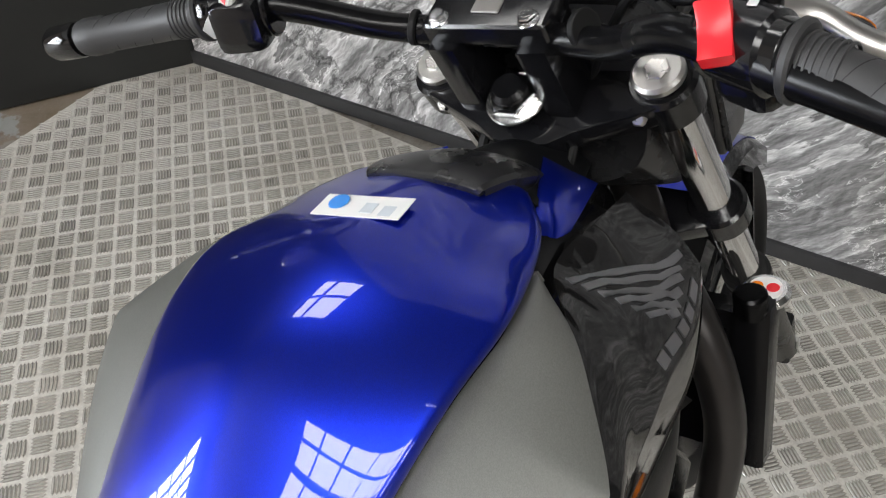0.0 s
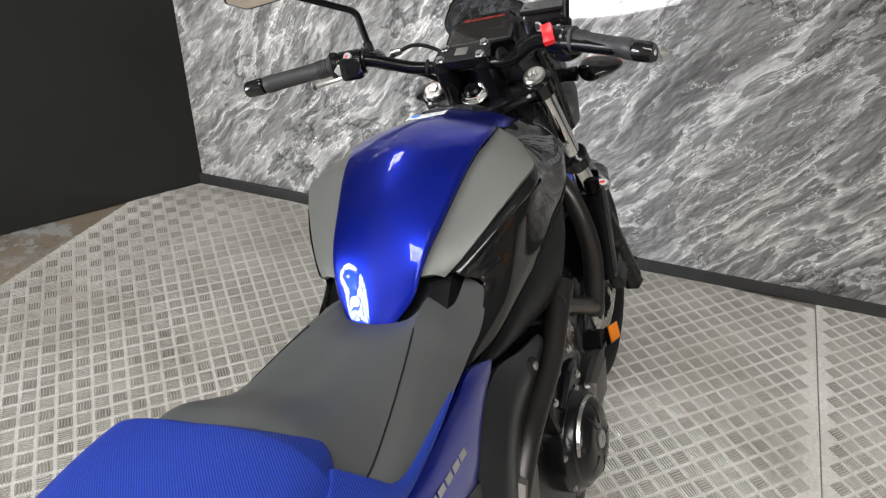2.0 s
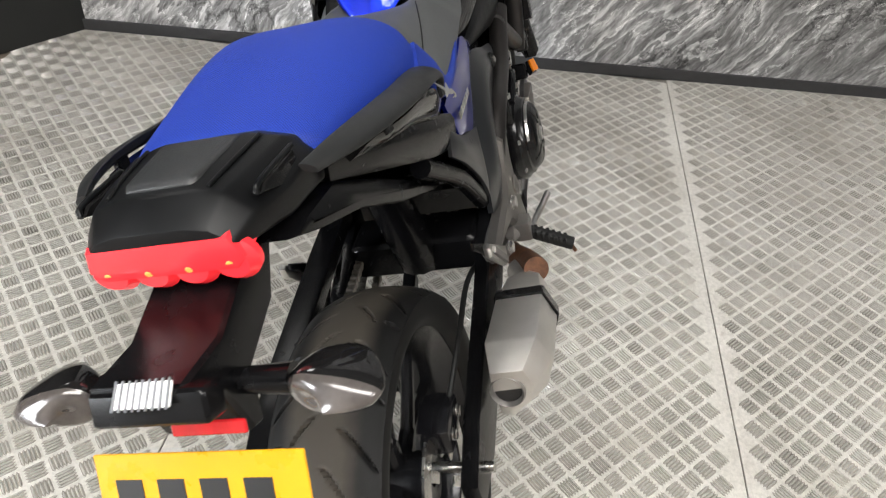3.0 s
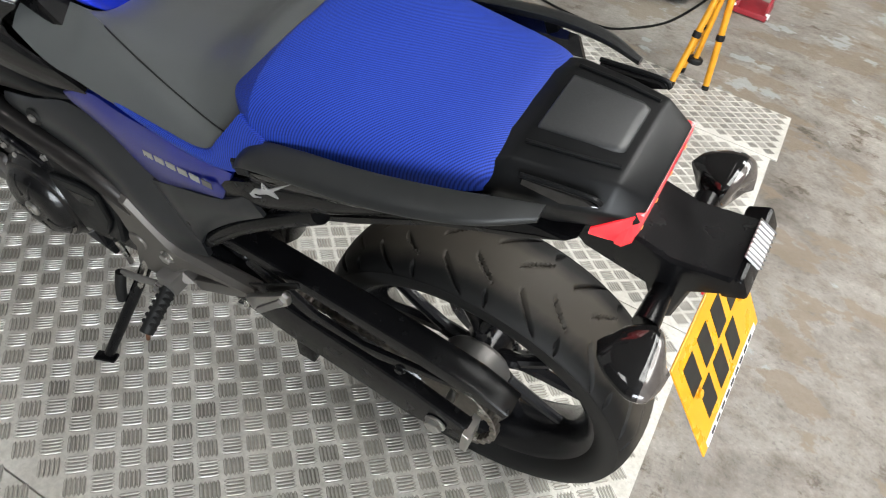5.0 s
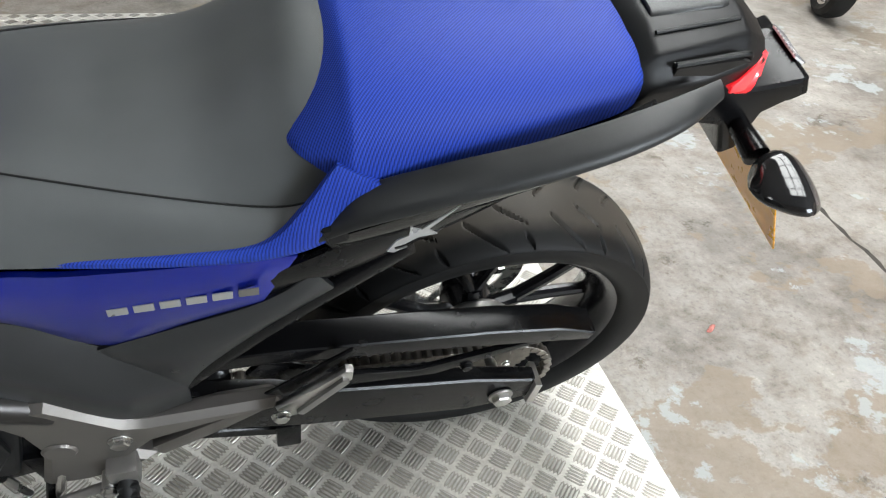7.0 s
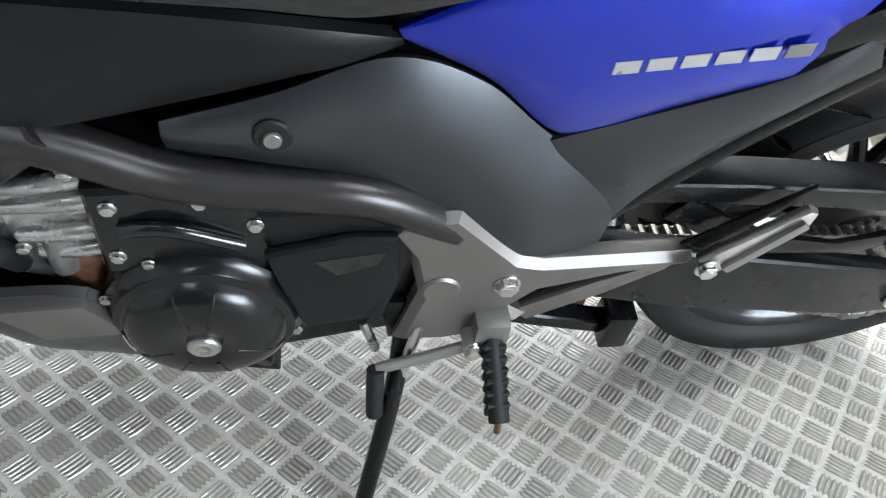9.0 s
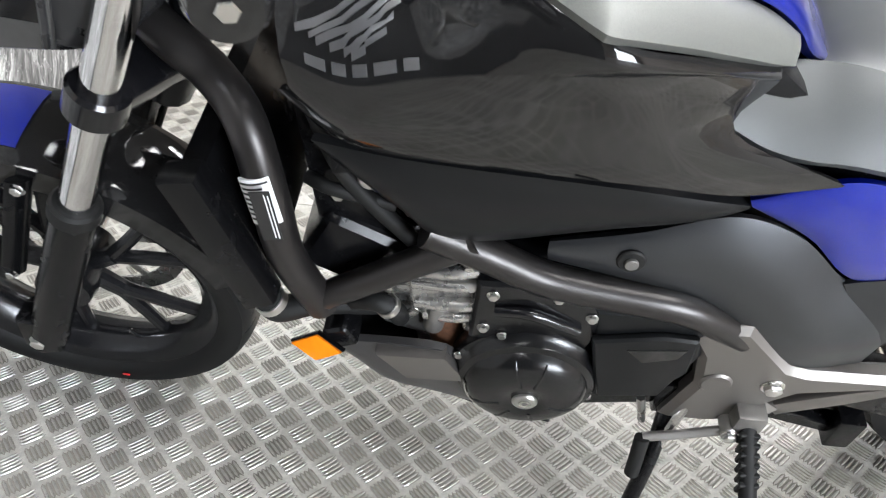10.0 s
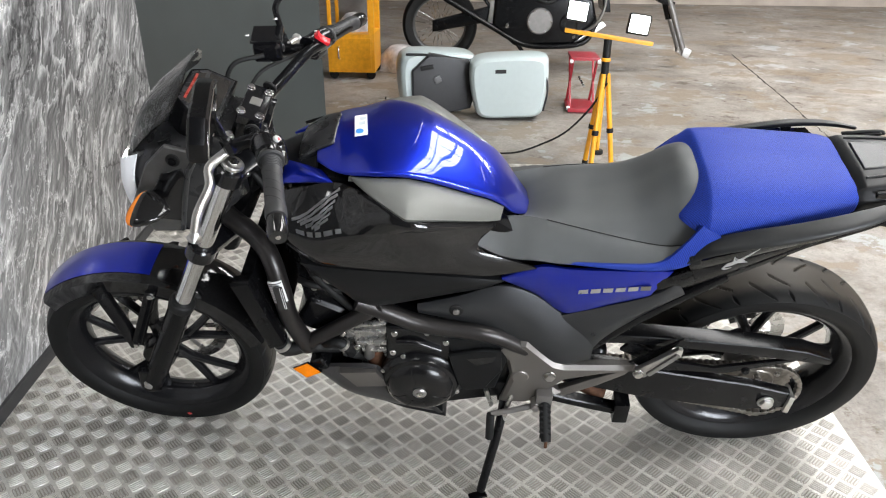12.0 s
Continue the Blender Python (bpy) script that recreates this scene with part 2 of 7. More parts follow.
def rock_print():
    """The printed rock face: rough grey strata that rise to one side, with thin broken pale crests and dark clefts."""
    m, nt, b = material("rock_print_panel")
    co = nt.nodes.new("ShaderNodeTexCoord").outputs["Object"]
    rot = node(nt, "ShaderNodeMapping")
    rot.inputs["Rotation"].default_value = (radians(52), 0, 0)
    nt.links.new(co, rot.inputs[0])
    big = node(nt, "ShaderNodeTexNoise", Scale=1.6, Detail=5.0, Roughness=0.5)
    nt.links.new(co, big.inputs["Vector"])
    add = nt.nodes.new("ShaderNodeVectorMath")
    add.operation = "MULTIPLY_ADD"
    nt.links.new(big.outputs["Color"], add.inputs[0])
    add.inputs[1].default_value = (0.0, 0.20, 0.20)
    nt.links.new(rot.outputs[0], add.inputs[2])

    def layer(stretch, scale, detail, rough, kind="FBM"):
        mp = node(nt, "ShaderNodeMapping")
        mp.inputs["Scale"].default_value = (1, stretch, 1)
        nt.links.new(add.outputs[0], mp.inputs[0])
        n = node(nt, "ShaderNodeTexNoise", Scale=scale, Detail=detail, Roughness=rough)
        n.noise_type, n.normalize = kind, kind == "FBM"
        nt.links.new(mp.outputs[0], n.inputs["Vector"])
        return n.outputs[0]

    def mixed(kind, a, c, fac=1.0):
        mx = nt.nodes.new("ShaderNodeMix")
        mx.data_type, mx.blend_type = "RGBA", kind
        mx.inputs["Factor"].default_value = fac
        nt.links.new(a, mx.inputs["A"])
        nt.links.new(c, mx.inputs["B"])
        return mx.outputs["Result"]

    def relief(stretch, scale, detail, rough, step, gain):
        """Light and shade of a rough face lit from above: the height here less the height a step further."""
        a = layer(stretch, scale, detail, rough)
        mv = nt.nodes.new("ShaderNodeVectorMath")
        nt.links.new(add.outputs[0], mv.inputs[0])
        mv.inputs[1].default_value = (0.0, step * 0.35, step)
        mp = node(nt, "ShaderNodeMapping")
        mp.inputs["Scale"].default_value = (1, stretch, 1)
        nt.links.new(mv.outputs[0], mp.inputs[0])
        n = node(nt, "ShaderNodeTexNoise", Scale=scale, Detail=detail, Roughness=rough)
        nt.links.new(mp.outputs[0], n.inputs["Vector"])
        d = nt.nodes.new("ShaderNodeMath")
        d.operation = "SUBTRACT"
        nt.links.new(a, d.inputs[0])
        nt.links.new(n.outputs[0], d.inputs[1])
        g = nt.nodes.new("ShaderNodeMath")
        g.operation = "MULTIPLY_ADD"
        nt.links.new(d.outputs[0], g.inputs[0])
        g.inputs[1].default_value, g.inputs[2].default_value = gain, 0.5
        return g.outputs[0]

    tone = ramp(nt, layer(0.6, 1.7, 9, 0.62), [(0.34, grey(0.55)), (0.48, grey(0.86)), (0.60, grey(1.05)), (0.72, grey(1.40))])
    coarse = ramp(nt, relief(0.30, 6.5, 12, 0.60, 0.010, 2.2), [(0.18, grey(0.05)), (0.40, grey(0.165)), (0.54, grey(0.265)), (0.68, grey(0.44)), (0.92, grey(0.72))])
    small = ramp(nt, relief(0.24, 34, 7, 0.62, 0.004, 2.0), [(0.18, grey(0.55)), (0.46, grey(0.92)), (0.56, grey(1.08)), (0.85, grey(1.5))])
    thread = ramp(nt, layer(0.30, 2.4, 8, 0.56), [(0.372, grey(0)), (0.398, grey(0.30)), (0.401, grey(0)), (0.436, grey(0)), (0.461, grey(0.36)), (0.464, grey(0)), (0.496, grey(0)), (0.522, grey(0.42)), (0.525, grey(0)), (0.556, grey(0)), (0.583, grey(0.38)), (0.586, grey(0)), (0.618, grey(0)), (0.645, grey(0.32)), (0.648, grey(0))])
    thin = ramp(nt, layer(0.40, 6.5, 8, 0.66), [(0.492, grey(0)), (0.499, grey(0.40)), (0.501, grey(0.40)), (0.507, grey(0))])
    broken = ramp(nt, layer(0.4, 5.0, 4, 0.6), [(0.36, grey(0.15)), (0.50, grey(1))])
    cleft = ramp(nt, layer(0.6, 2.1, 9, 0.62), [(0.568, grey(1)), (0.577, grey(0.2)), (0.583, grey(0.2)), (0.592, grey(1))])
    out = mixed("MULTIPLY", mixed("MULTIPLY", coarse, small), tone)
    out = mixed("ADD", out, mixed("MULTIPLY", mixed("ADD", thread, thin), mixed("MULTIPLY", broken, small)))
    out = mixed("MULTIPLY", out, cleft, 0.7)
    tint = nt.nodes.new("ShaderNodeRGB")
    tint.outputs[0].default_value = (0.98, 0.975, 0.98, 1)
    out = mixed("MULTIPLY", out, tint.outputs[0])
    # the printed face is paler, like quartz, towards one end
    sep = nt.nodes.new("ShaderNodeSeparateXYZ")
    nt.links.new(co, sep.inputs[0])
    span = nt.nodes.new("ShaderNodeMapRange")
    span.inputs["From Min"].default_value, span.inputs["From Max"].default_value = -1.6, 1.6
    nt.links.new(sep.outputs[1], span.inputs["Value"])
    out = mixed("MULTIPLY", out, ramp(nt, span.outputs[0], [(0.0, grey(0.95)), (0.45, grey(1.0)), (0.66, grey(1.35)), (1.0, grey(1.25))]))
    nt.links.new(out, b.inputs["Base Color"])
    b.inputs["Roughness"].default_value = 0.27
    bump(nt, b, layer(0.5, 60, 3, 0.6), 0.04, 0.001)
    return m


ROCK = rock_print()
BOARD = simple("dark_board", (0.013, 0.014, 0.014), 0.45, vary=0.2, scale=3, fine=200, relief=0.2)
SLATE = simple("slate_board", (0.045, 0.052, 0.052), 0.42, vary=0.12, scale=3, fine=200, relief=0.15)
TRIM = simple("dark_trim", (0.03, 0.03, 0.032), 0.5)
PLASTER = simple("dull_ceiling_paint", (0.22, 0.215, 0.21), 0.8, vary=0.1, scale=2, fine=80, relief=0.4)
BRICKWALL = simple("painted_brick", (0.42, 0.36, 0.31), 0.8, vary=0.2, scale=2, fine=60, relief=0.4)

# ---- tools ----
def mesh_of(name, verts, faces, mat, smooth=True):
    me = bpy.data.meshes.new(name)
    me.from_pydata([tuple(v) for v in verts], [], faces)
    me.materials.append(mat)
    if smooth:
        me.shade_smooth()
    return me


def finish(bm, name, mat, smooth=True, angle=35):
    me = bpy.data.meshes.new(name)
    bmesh.ops.recalc_face_normals(bm, faces=bm.faces)
    if smooth:
        lim = radians(angle)
        for f in bm.faces:
            f.smooth = True
        for e in bm.edges:
            if len(e.link_faces) == 2 and e.calc_face_angle(0) > lim:
                e.smooth = False
    bm.to_mesh(me)
    bm.free()
    me.materials.append(mat)
    return me


def part(name, bm, mat, parent, label="", m=None, smooth=True, angle=35):
    """Links a bmesh (or mesh) as one part under a thing or under a part."""
    me = finish(bm, name, mat, smooth, angle) if isinstance(bm, bmesh.types.BMesh) else bm
    ob = new(name, me)
    if parent is not None:
        ob.parent = parent
    if m is not None:
        ob.matrix_basis = m
    if label:
        tagged(ob, label)
    return ob


def thing(name, m, label, category, group="", kind=""):
    ob = new(name)
    ob.matrix_basis = m
    return tagged(ob, label, category, group, kind)


def catmull(pts, n):
    """n points along a smooth curve through pts."""
    p = [Vector(q) for q in pts]
    if len(p) == 2:
        return [p[0].lerp(p[1], i / (n - 1)) for i in range(n)]
    p = [p[0] * 2 - p[1], *p, p[-1] * 2 - p[-2]]
    segs, out = len(p) - 3, []
    for i in range(n):
        u = i / (n - 1) * segs
        k = min(int(u), segs - 1)
        t = u - k
        a, b, c, d = p[k : k + 4]
        out.append(0.5 * (2 * b + (c - a) * t + (2 * a - 5 * b + 4 * c - d) * t * t + (3 * b - a - 3 * c + d) * t**3))
    return out


def add_grid(bm, rows, close_u=False, close_v=False, caps=False):
    vs = [[bm.verts.new(p) for p in row] for row in rows]
    nr, nc = len(vs), len(vs[0])
    for i in range(nr - (0 if close_v else 1)):
        for j in range(nc - (0 if close_u else 1)):
            a, b = vs[i], vs[(i + 1) % nr]
            try:
                bm.faces.new((a[j], a[(j + 1) % nc], b[(j + 1) % nc], b[j]))
            except ValueError:
                pass
    if caps:
        for row in (vs[0], vs[-1]):
            if len(set(row)) > 2:
                bm.faces.new(row)
    return vs


def add_tube(bm, pts, r, n=14, seg=12, r2=None, squash=1.0):
    """A round pipe along a smooth curve; r2: the radius at its far end."""
    path = catmull(pts, n) if len(pts) > 2 else catmull(pts, 2)
    n = len(path)
    rows, side = [], None
    for i, p in enumerate(path):
        d = (path[min(i + 1, n - 1)] - path[max(i - 1, 0)]).normalized()
        if side is None:
            side = d.orthogonal().normalized()
        side = (side - d * side.dot(d)).normalized()
        up = d.cross(side)
        rad = r if r2 is None else r + (r2 - r) * i / (n - 1)
        rows.append([p + rad * (math.cos(a) * side + squash * math.sin(a) * up) for a in [2 * math.pi * k / seg for k in range(seg)]])
    add_grid(bm, rows, close_u=True, caps=True)


def tube(pts, r, **kw):
    bm = bmesh.new()
    add_tube(bm, pts, r, **kw)
    return bm


def add_lathe(bm, profile, seg=48, m=None, arc=1.0, caps=False):
    """Turns (radius, height) about the local y axis; m places it."""
    m = m or Matrix()
    rows = []
    for k in range(seg + (arc < 1)):
        a = 2 * math.pi * arc * k / seg
        rows.append([m @ Vector((r * math.cos(a), h, r * math.sin(a))) for r, h in profile])
    add_grid(bm, rows, close_v=arc >= 1, caps=caps)


def lathe(profile, seg=48, m=None, **kw):
    bm = bmesh.new()
    add_lathe(bm, profile, seg, m, **kw)
    return bm


def drum(r, y0, y1, bev=0.002, seg=32, m=None):
    """A disc or short cylinder along y with rounded rims."""
    return lathe([(0, y0), (r - bev, y0), (r, y0 + bev), (r, y1 - bev), (r - bev, y1), (0, y1)], seg, m)


def add_drum(bm, r, y0, y1, bev=0.002, seg=24, m=None):
    add_lathe(bm, [(1e-4, y0), (r - bev, y0), (r, y0 + bev), (r, y1 - bev), (r - bev, y1), (1e-4, y1)], seg, m)


def add_box(bm, size, m=None, bev=0.0, segs=2):
    r = bmesh.ops.create_cube(bm, size=1)
    bmesh.ops.scale(bm, vec=size, verts=r["verts"])
    if bev:
        es = list({e for v in r["verts"] for e in v.link_edges})
        rb = bmesh.ops.bevel(bm, geom=es, offset=bev, segments=segs, affect="EDGES", profile=0.7)
        vs = list({v for f in rb["faces"] for v in f.verts} | {v for v in r["verts"] if v.is_valid})
    else:
        vs = r["verts"]
    if m is not None:
        bmesh.ops.transform(bm, matrix=m, verts=vs)
    return vs


def box(size, m=None, bev=0.0, segs=2):
    bm = bmesh.new()
    add_box(bm, size, m, bev, segs)
    return bm


def add_slab(bm, outline, y0, y1, bev=0.004, segs=2, m=None):
    """A flat plate: an outline in x and z, from y0 to y1, with bevelled rims."""
    vs = [bm.verts.new((x, y0, z)) for x, z in outline]
    f = bm.faces.new(vs)
    ex = bmesh.ops.extrude_face_region(bm, geom=[f])
    top = [v for v in ex["geom"] if isinstance(v, bmesh.types.BMVert)]
    bmesh.ops.translate(bm, vec=(0, y1 - y0, 0), verts=top)
    allv = vs + top
    if bev:
        es = [e for e in {e for v in allv for e in v.link_edges} if (abs(e.verts[0].co.y - y0) < 1e-6) == (abs(e.verts[1].co.y - y0) < 1e-6)]
        rb = bmesh.ops.bevel(bm, geom=es, offset=bev, segments=segs, affect="EDGES", profile=0.6)
        allv = list({v for v in allv if v.is_valid} | {v for f in rb["faces"] for v in f.verts})
    if m is not None:
        bmesh.ops.transform(bm, matrix=m, verts=allv)


def slab(outline, y0, y1, bev=0.004, segs=2, m=None):
    bm = bmesh.new()
    add_slab(bm, outline, y0, y1, bev, segs, m)
    return bm


def strip(edges, n=24, rows=8, thick=0.006, side=1, swell=0.0, bev=0.0015):
    """A curved panel through several long edges (each a list of points), with thickness and rounded rims."""
    flipped = side or 1
    lines = [catmull([(x, y * flipped, z) for x, y, z in e], n) for e in edges]
    grid = [catmull([ln[j] for ln in lines], rows) if len(lines) > 2 else catmull([lines[0][j], lines[1][j]], 2) for j in range(n)]
    if len(lines) == 2:
        grid = [[g[0].lerp(g[1], k / (rows - 1)) for k in range(rows)] for g in grid]
    pts = np.array([[list(p) for p in g] for g in grid])
    du, dv = np.gradient(pts, axis=0), np.gradient(pts, axis=1)
    nm = np.cross(du, dv)
    nm /= np.linalg.norm(nm, axis=-1, keepdims=True) + 1e-9
    mid = nm[n // 2, rows // 2]
    ref = np.array([0, side, 0.3]) if side else np.array([0, 0, 1])
    if mid @ ref < 0:
        nm = -nm
    u, v = np.linspace(0, 1, n)[:, None], np.linspace(0, 1, rows)[None]
    lift = swell * (np.sin(np.pi * v) ** 0.7) * np.minimum(1, np.sin(np.pi * u) * 1.6)
    # rims roll inwards
    edge = np.minimum(np.minimum(u, 1 - u) * n, np.minimum(v, 1 - v) * rows) < 0.01
    outer = pts + nm * (lift - bev * edge)[..., None]
    inner = pts + nm * (lift - thick)[..., None]
    bm = bmesh.new()
    a = [[bm.verts.new(p) for p in r] for r in outer]
    b = [[bm.verts.new(p) for p in r] for r in inner]
    for i in range(n - 1):
        for j in range(rows - 1):
            bm.faces.new((a[i][j], a[i][j + 1], a[i + 1][j + 1], a[i + 1][j]))
            bm.faces.new((b[i][j], b[i + 1][j], b[i + 1][j + 1], b[i][j + 1]))
    for i in range(n - 1):
        for j in (0, rows - 1):
            bm.faces.new((a[i][j], a[i + 1][j], b[i + 1][j], b[i][j]))
    for j in range(rows - 1):
        for i in (0, n - 1):
            bm.faces.new((a[i][j], a[i][j + 1], b[i][j + 1], b[i][j]))
    return bm


def loft(rings, n=24, seg=None, caps=True):
    """A closed body through rings of points (all of one count), smoothed along and round."""
    k = len(rings[0])
    seg = seg or k * 3
    dense = []
    for ring in rings:
        p = [Vector(q) for q in ring]
        loop = catmull([p[-1], *p, p[0], p[1]], 400)
        a, b = round(400 / (k + 2)), round(400 * (k + 1) / (k + 2))
        dense.append([loop[round(a + (b - a) * i / seg)] for i in range(seg)])
    cols = [catmull([d[i] for d in dense], n) for i in range(seg)]
    bm = bmesh.new()
    add_grid(bm, [[cols[i][j] for i in range(seg)] for j in range(n)], close_u=True, caps=caps)
    return bm


def along(a, b):
    """A pose at a whose y axis points at b."""
    a, b = Vector(a), Vector(b)
    return Matrix.Translation(a) @ (b - a).to_track_quat("Y", "Z").to_matrix().to_4x4()


def bolt(name, at, r, parent, mat=None, axis=(0, 1, 0), hexa=True, label=""):
    """A flanged bolt head that stands on a surface."""
    bm = bmesh.new()
    add_drum(bm, r * 1.25, 0, r * 0.25, 0.0006, 16)
    add_drum(bm, r, r * 0.2, r * 0.9, r * 0.12, 6 if hexa else 16)
    add_drum(bm, r * 0.5, r * 0.85, r * 0.93, r * 0.03, 6)
    a = Vector(at)
    return part(name, bm, mat or STEEL, parent, label, m=along(a, a + Vector(axis)), smooth=True)


def words(name, text, size, mat, parent, m, depth=0.0006, shear=0.0, spread=1.0):
    c = bpy.data.curves.new(name, "FONT")
    c.body, c.size, c.extrude, c.shear, c.space_character = text, size, depth, shear, spread
    c.materials.append(mat)
    ob = new(name, c)
    bpy.context.view_layer.update()
    me = bpy.data.meshes.new_from_object(ob)
    bpy.data.objects.remove(ob)
    return part(name, me, mat, parent, m=m)

# ---- the place ----
WALL_TURN = math.atan2(0.0925, 1.0)


def wall_x(y):
    return 2.108 - 0.0925 * y


def structure(name, bm, mat, label, category, m=None):
    ob = part(name, bm, mat, None, m=m)
    return tagged(ob, label, category, kind="structure")


# concrete workshop floor, one sheet, 8 mm below the tread plates
bm = bmesh.new()
add_grid(bm, [[(-9 + 18 * i / 24, -10 + 17 * j / 24, -0.008) for i in range(25)] for j in range(25)])
structure("floor", bm, CONCRETE, "stained grey concrete workshop floor with worn paint", "floor")


def tread_bars(x0, x1, y0, y1):
    """Five raised lens-shaped bars to a group, groups turned by turns, on a 65 mm square."""
    pitch, verts, faces = 0.065, [], []
    i0, i1 = math.ceil((x0 + 0.02) / pitch * 2), math.floor((x1 - 0.02) / pitch * 2)
    j0, j1 = math.ceil((y0 - 0.004 + 0.02) / pitch * 2), math.floor((y1 - 0.004 - 0.02) / pitch * 2)
    ln, wd, ht, r = 0.0203, 0.0023, 0.0024, math.sqrt(0.5)
    gv, gf = [], []
    for i in range(i0, i1 + 1):
        for j in range(j0, j1 + 1):
            if (i + j) % 2:
                continue
            cx, cy = i * pitch / 2, j * pitch / 2 + 0.004
            d, p = ((r, r), (r, -r)) if i % 2 else ((r, -r), (r, r))
            for k in range(-2, 3):
                ox, oy = cx + p[0] * k * 0.0076, cy + p[1] * k * 0.0076
                b, g = len(verts), len(gv)
                # flush outline round each bar, painted darker for dirt and side shade
                gv += [(ox + d[0] * a + p[0] * w, oy + d[1] * a + p[1] * w, 0.0004) for a, w in ((-ln - 0.0005, 0), (-ln * 0.70, 0.00382), (ln * 0.70, 0.00382), (ln + 0.0005, 0), (ln * 0.70, -0.00382), (-ln * 0.70, -0.00382))]
                gf.append(tuple(range(g, g + 6)))
                for a, w, h in ((-ln, 0, 0), (-ln * 0.5, wd, 0), (ln * 0.5, wd, 0), (ln, 0, 0), (ln * 0.5, -wd, 0), (-ln * 0.5, -wd, 0),
                                (-ln * 0.8, 0, ht), (-ln * 0.4, wd * 0.5, ht), (ln * 0.4, wd * 0.5, ht), (ln * 0.8, 0, ht), (ln * 0.4, -wd * 0.5, ht), (-ln * 0.4, -wd * 0.5, ht)):
                    verts.append((ox + d[0] * a + p[0] * w, oy + d[1] * a + p[1] * w, h))
                for q in range(6):
                    faces.append((b + q, b + (q + 1) % 6, b + 6 + (q + 1) % 6, b + 6 + q))
                faces.append(tuple(b + 6 + q for q in range(6)))
    return verts, faces, gv, gf


# five-bar tread plates, sheets of about 2.44 by 1.23 m
SHEETS = [(0.569, 1.845), (-0.664, 0.566), (-1.892, -0.667), (-2.36, -1.895)]
for k, (y0, y1) in enumerate(SHEETS):
    x0, x1 = -0.367 + 0.03 * min(0, (y0 + y1) / 2), wall_x((y0 + y1) / 2) + 0.02
    if k == 0:
        x1 = 1.98
    sheet = structure("tread_plate_%d" % (k + 1), box((x1 - x0, y1 - y0, 0.006), pose((x0 + x1) / 2, (y0 + y1) / 2, -0.003), 0.001, 1), TREAD,
                      "scuffed five-bar aluminium tread plate on the concrete", "floor")
    v, fc, gv, gf = tread_bars(x0, x1, y0, y1)
    tagged(part("grime", mesh_of("grime", gv, gf, GRIME_SHADE, smooth=False), GRIME_SHADE, sheet), kind="stuff")
    bars = part("tread", mesh_of("tread", v, fc, TREAD_BAR, smooth=False), TREAD_BAR, sheet)
    tagged(bars, kind="stuff")

# printed rock panel wall, with a dark skirting
L0, L1 = 1.69, -1.59
mid = (L0 + L1) / 2
length = (L0 - L1) / math.cos(WALL_TURN)
wall_m = pose(wall_x(mid), mid, 0, 0, 0, math.degrees(WALL_TURN))
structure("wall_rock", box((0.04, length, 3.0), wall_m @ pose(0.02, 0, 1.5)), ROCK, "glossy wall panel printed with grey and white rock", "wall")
structure("baseboard", box((0.012, length, 0.045), wall_m @ pose(-0.006, 0, 0.0225), 0.003), TRIM, "narrow dark skirting under the rock wall", "baseboard")


def board(name, a, b, h, label, mat):
    a, b = Vector((*a, 0)), Vector((*b, 0))
    d = b - a
    m = Matrix.Translation((a + b) / 2) @ Matrix.Rotation(math.atan2(d.y, d.x), 4, "Z")
    return structure(name, box((d.length, 0.03, h), m @ pose(0, 0, h / 2), 0.002, 1), mat, label, "wall")


board("wall_board_left", (1.975, 1.685), (0.45, 2.68), 2.3, "black painted board wall beside the rock panel", BOARD)
board("wall_board_right", (2.285, -1.61), (1.735, -2.93), 2.6, "dark slate-grey board standing at the end of the rock wall", SLATE)

# the workshop shell: brick walls, ceiling with three roof lights
bm = bmesh.new()
for xa, xb, za, zb in ((-9, -7.25, 0, ROOF), (-2.55, 9, 0, ROOF), (-7.25, -2.55, 3.3, ROOF)):
    add_box(bm, (xb - xa, 0.2, zb - za), pose((xa + xb) / 2, 7.1, (za + zb) / 2 - 0.01))
structure("wall_north", bm, BRICKWALL, "pale painted brick wall with a wide opening added for side light", "wall")
# barred opening added out of view, so the fill lamp lights the bike's left
front = thing("window_4", pose(-4.9, 6.98, 0), "tall opening with dark bars, added for side light", "window", kind="structure")
for i in range(11):
    part("glazing_bar", box((0.11, 0.05, 3.28), pose(-2.33 + 4.66 * i / 10, 0, 1.64), 0.005), TRIM, front)
for j in range(5):
    part("glazing_bar", box((4.68, 0.045, 0.11), pose(0, 0, 0.055 + 3.18 * j / 4), 0.005), TRIM, front)
structure("wall_south", box((18, 0.2, ROOF), pose(0, -10.1, ROOF / 2 - 0.01)), BRICKWALL, "pale painted brick workshop wall", "wall")
structure("wall_east", box((0.2, 17, ROOF), pose(9.1, -1.5, ROOF / 2 - 0.01)), BRICKWALL, "pale painted brick workshop wall", "wall")
structure("wall_west", box((0.2, 17, ROOF), pose(-9.1, -1.5, ROOF / 2 - 0.01)), BRICKWALL, "pale painted brick workshop wall", "wall")
OPENINGS = [(-1.9, -0.3, 1.8, 5.6), (-3.6, -5.4, 4.5, 1.5), (2.3, 4.05, 1.3, 1.5)]
bm = bmesh.new()
ys = [-10.2, -6.15, -4.65, -3.1, 2.5, 3.3, 4.8, 7.2]
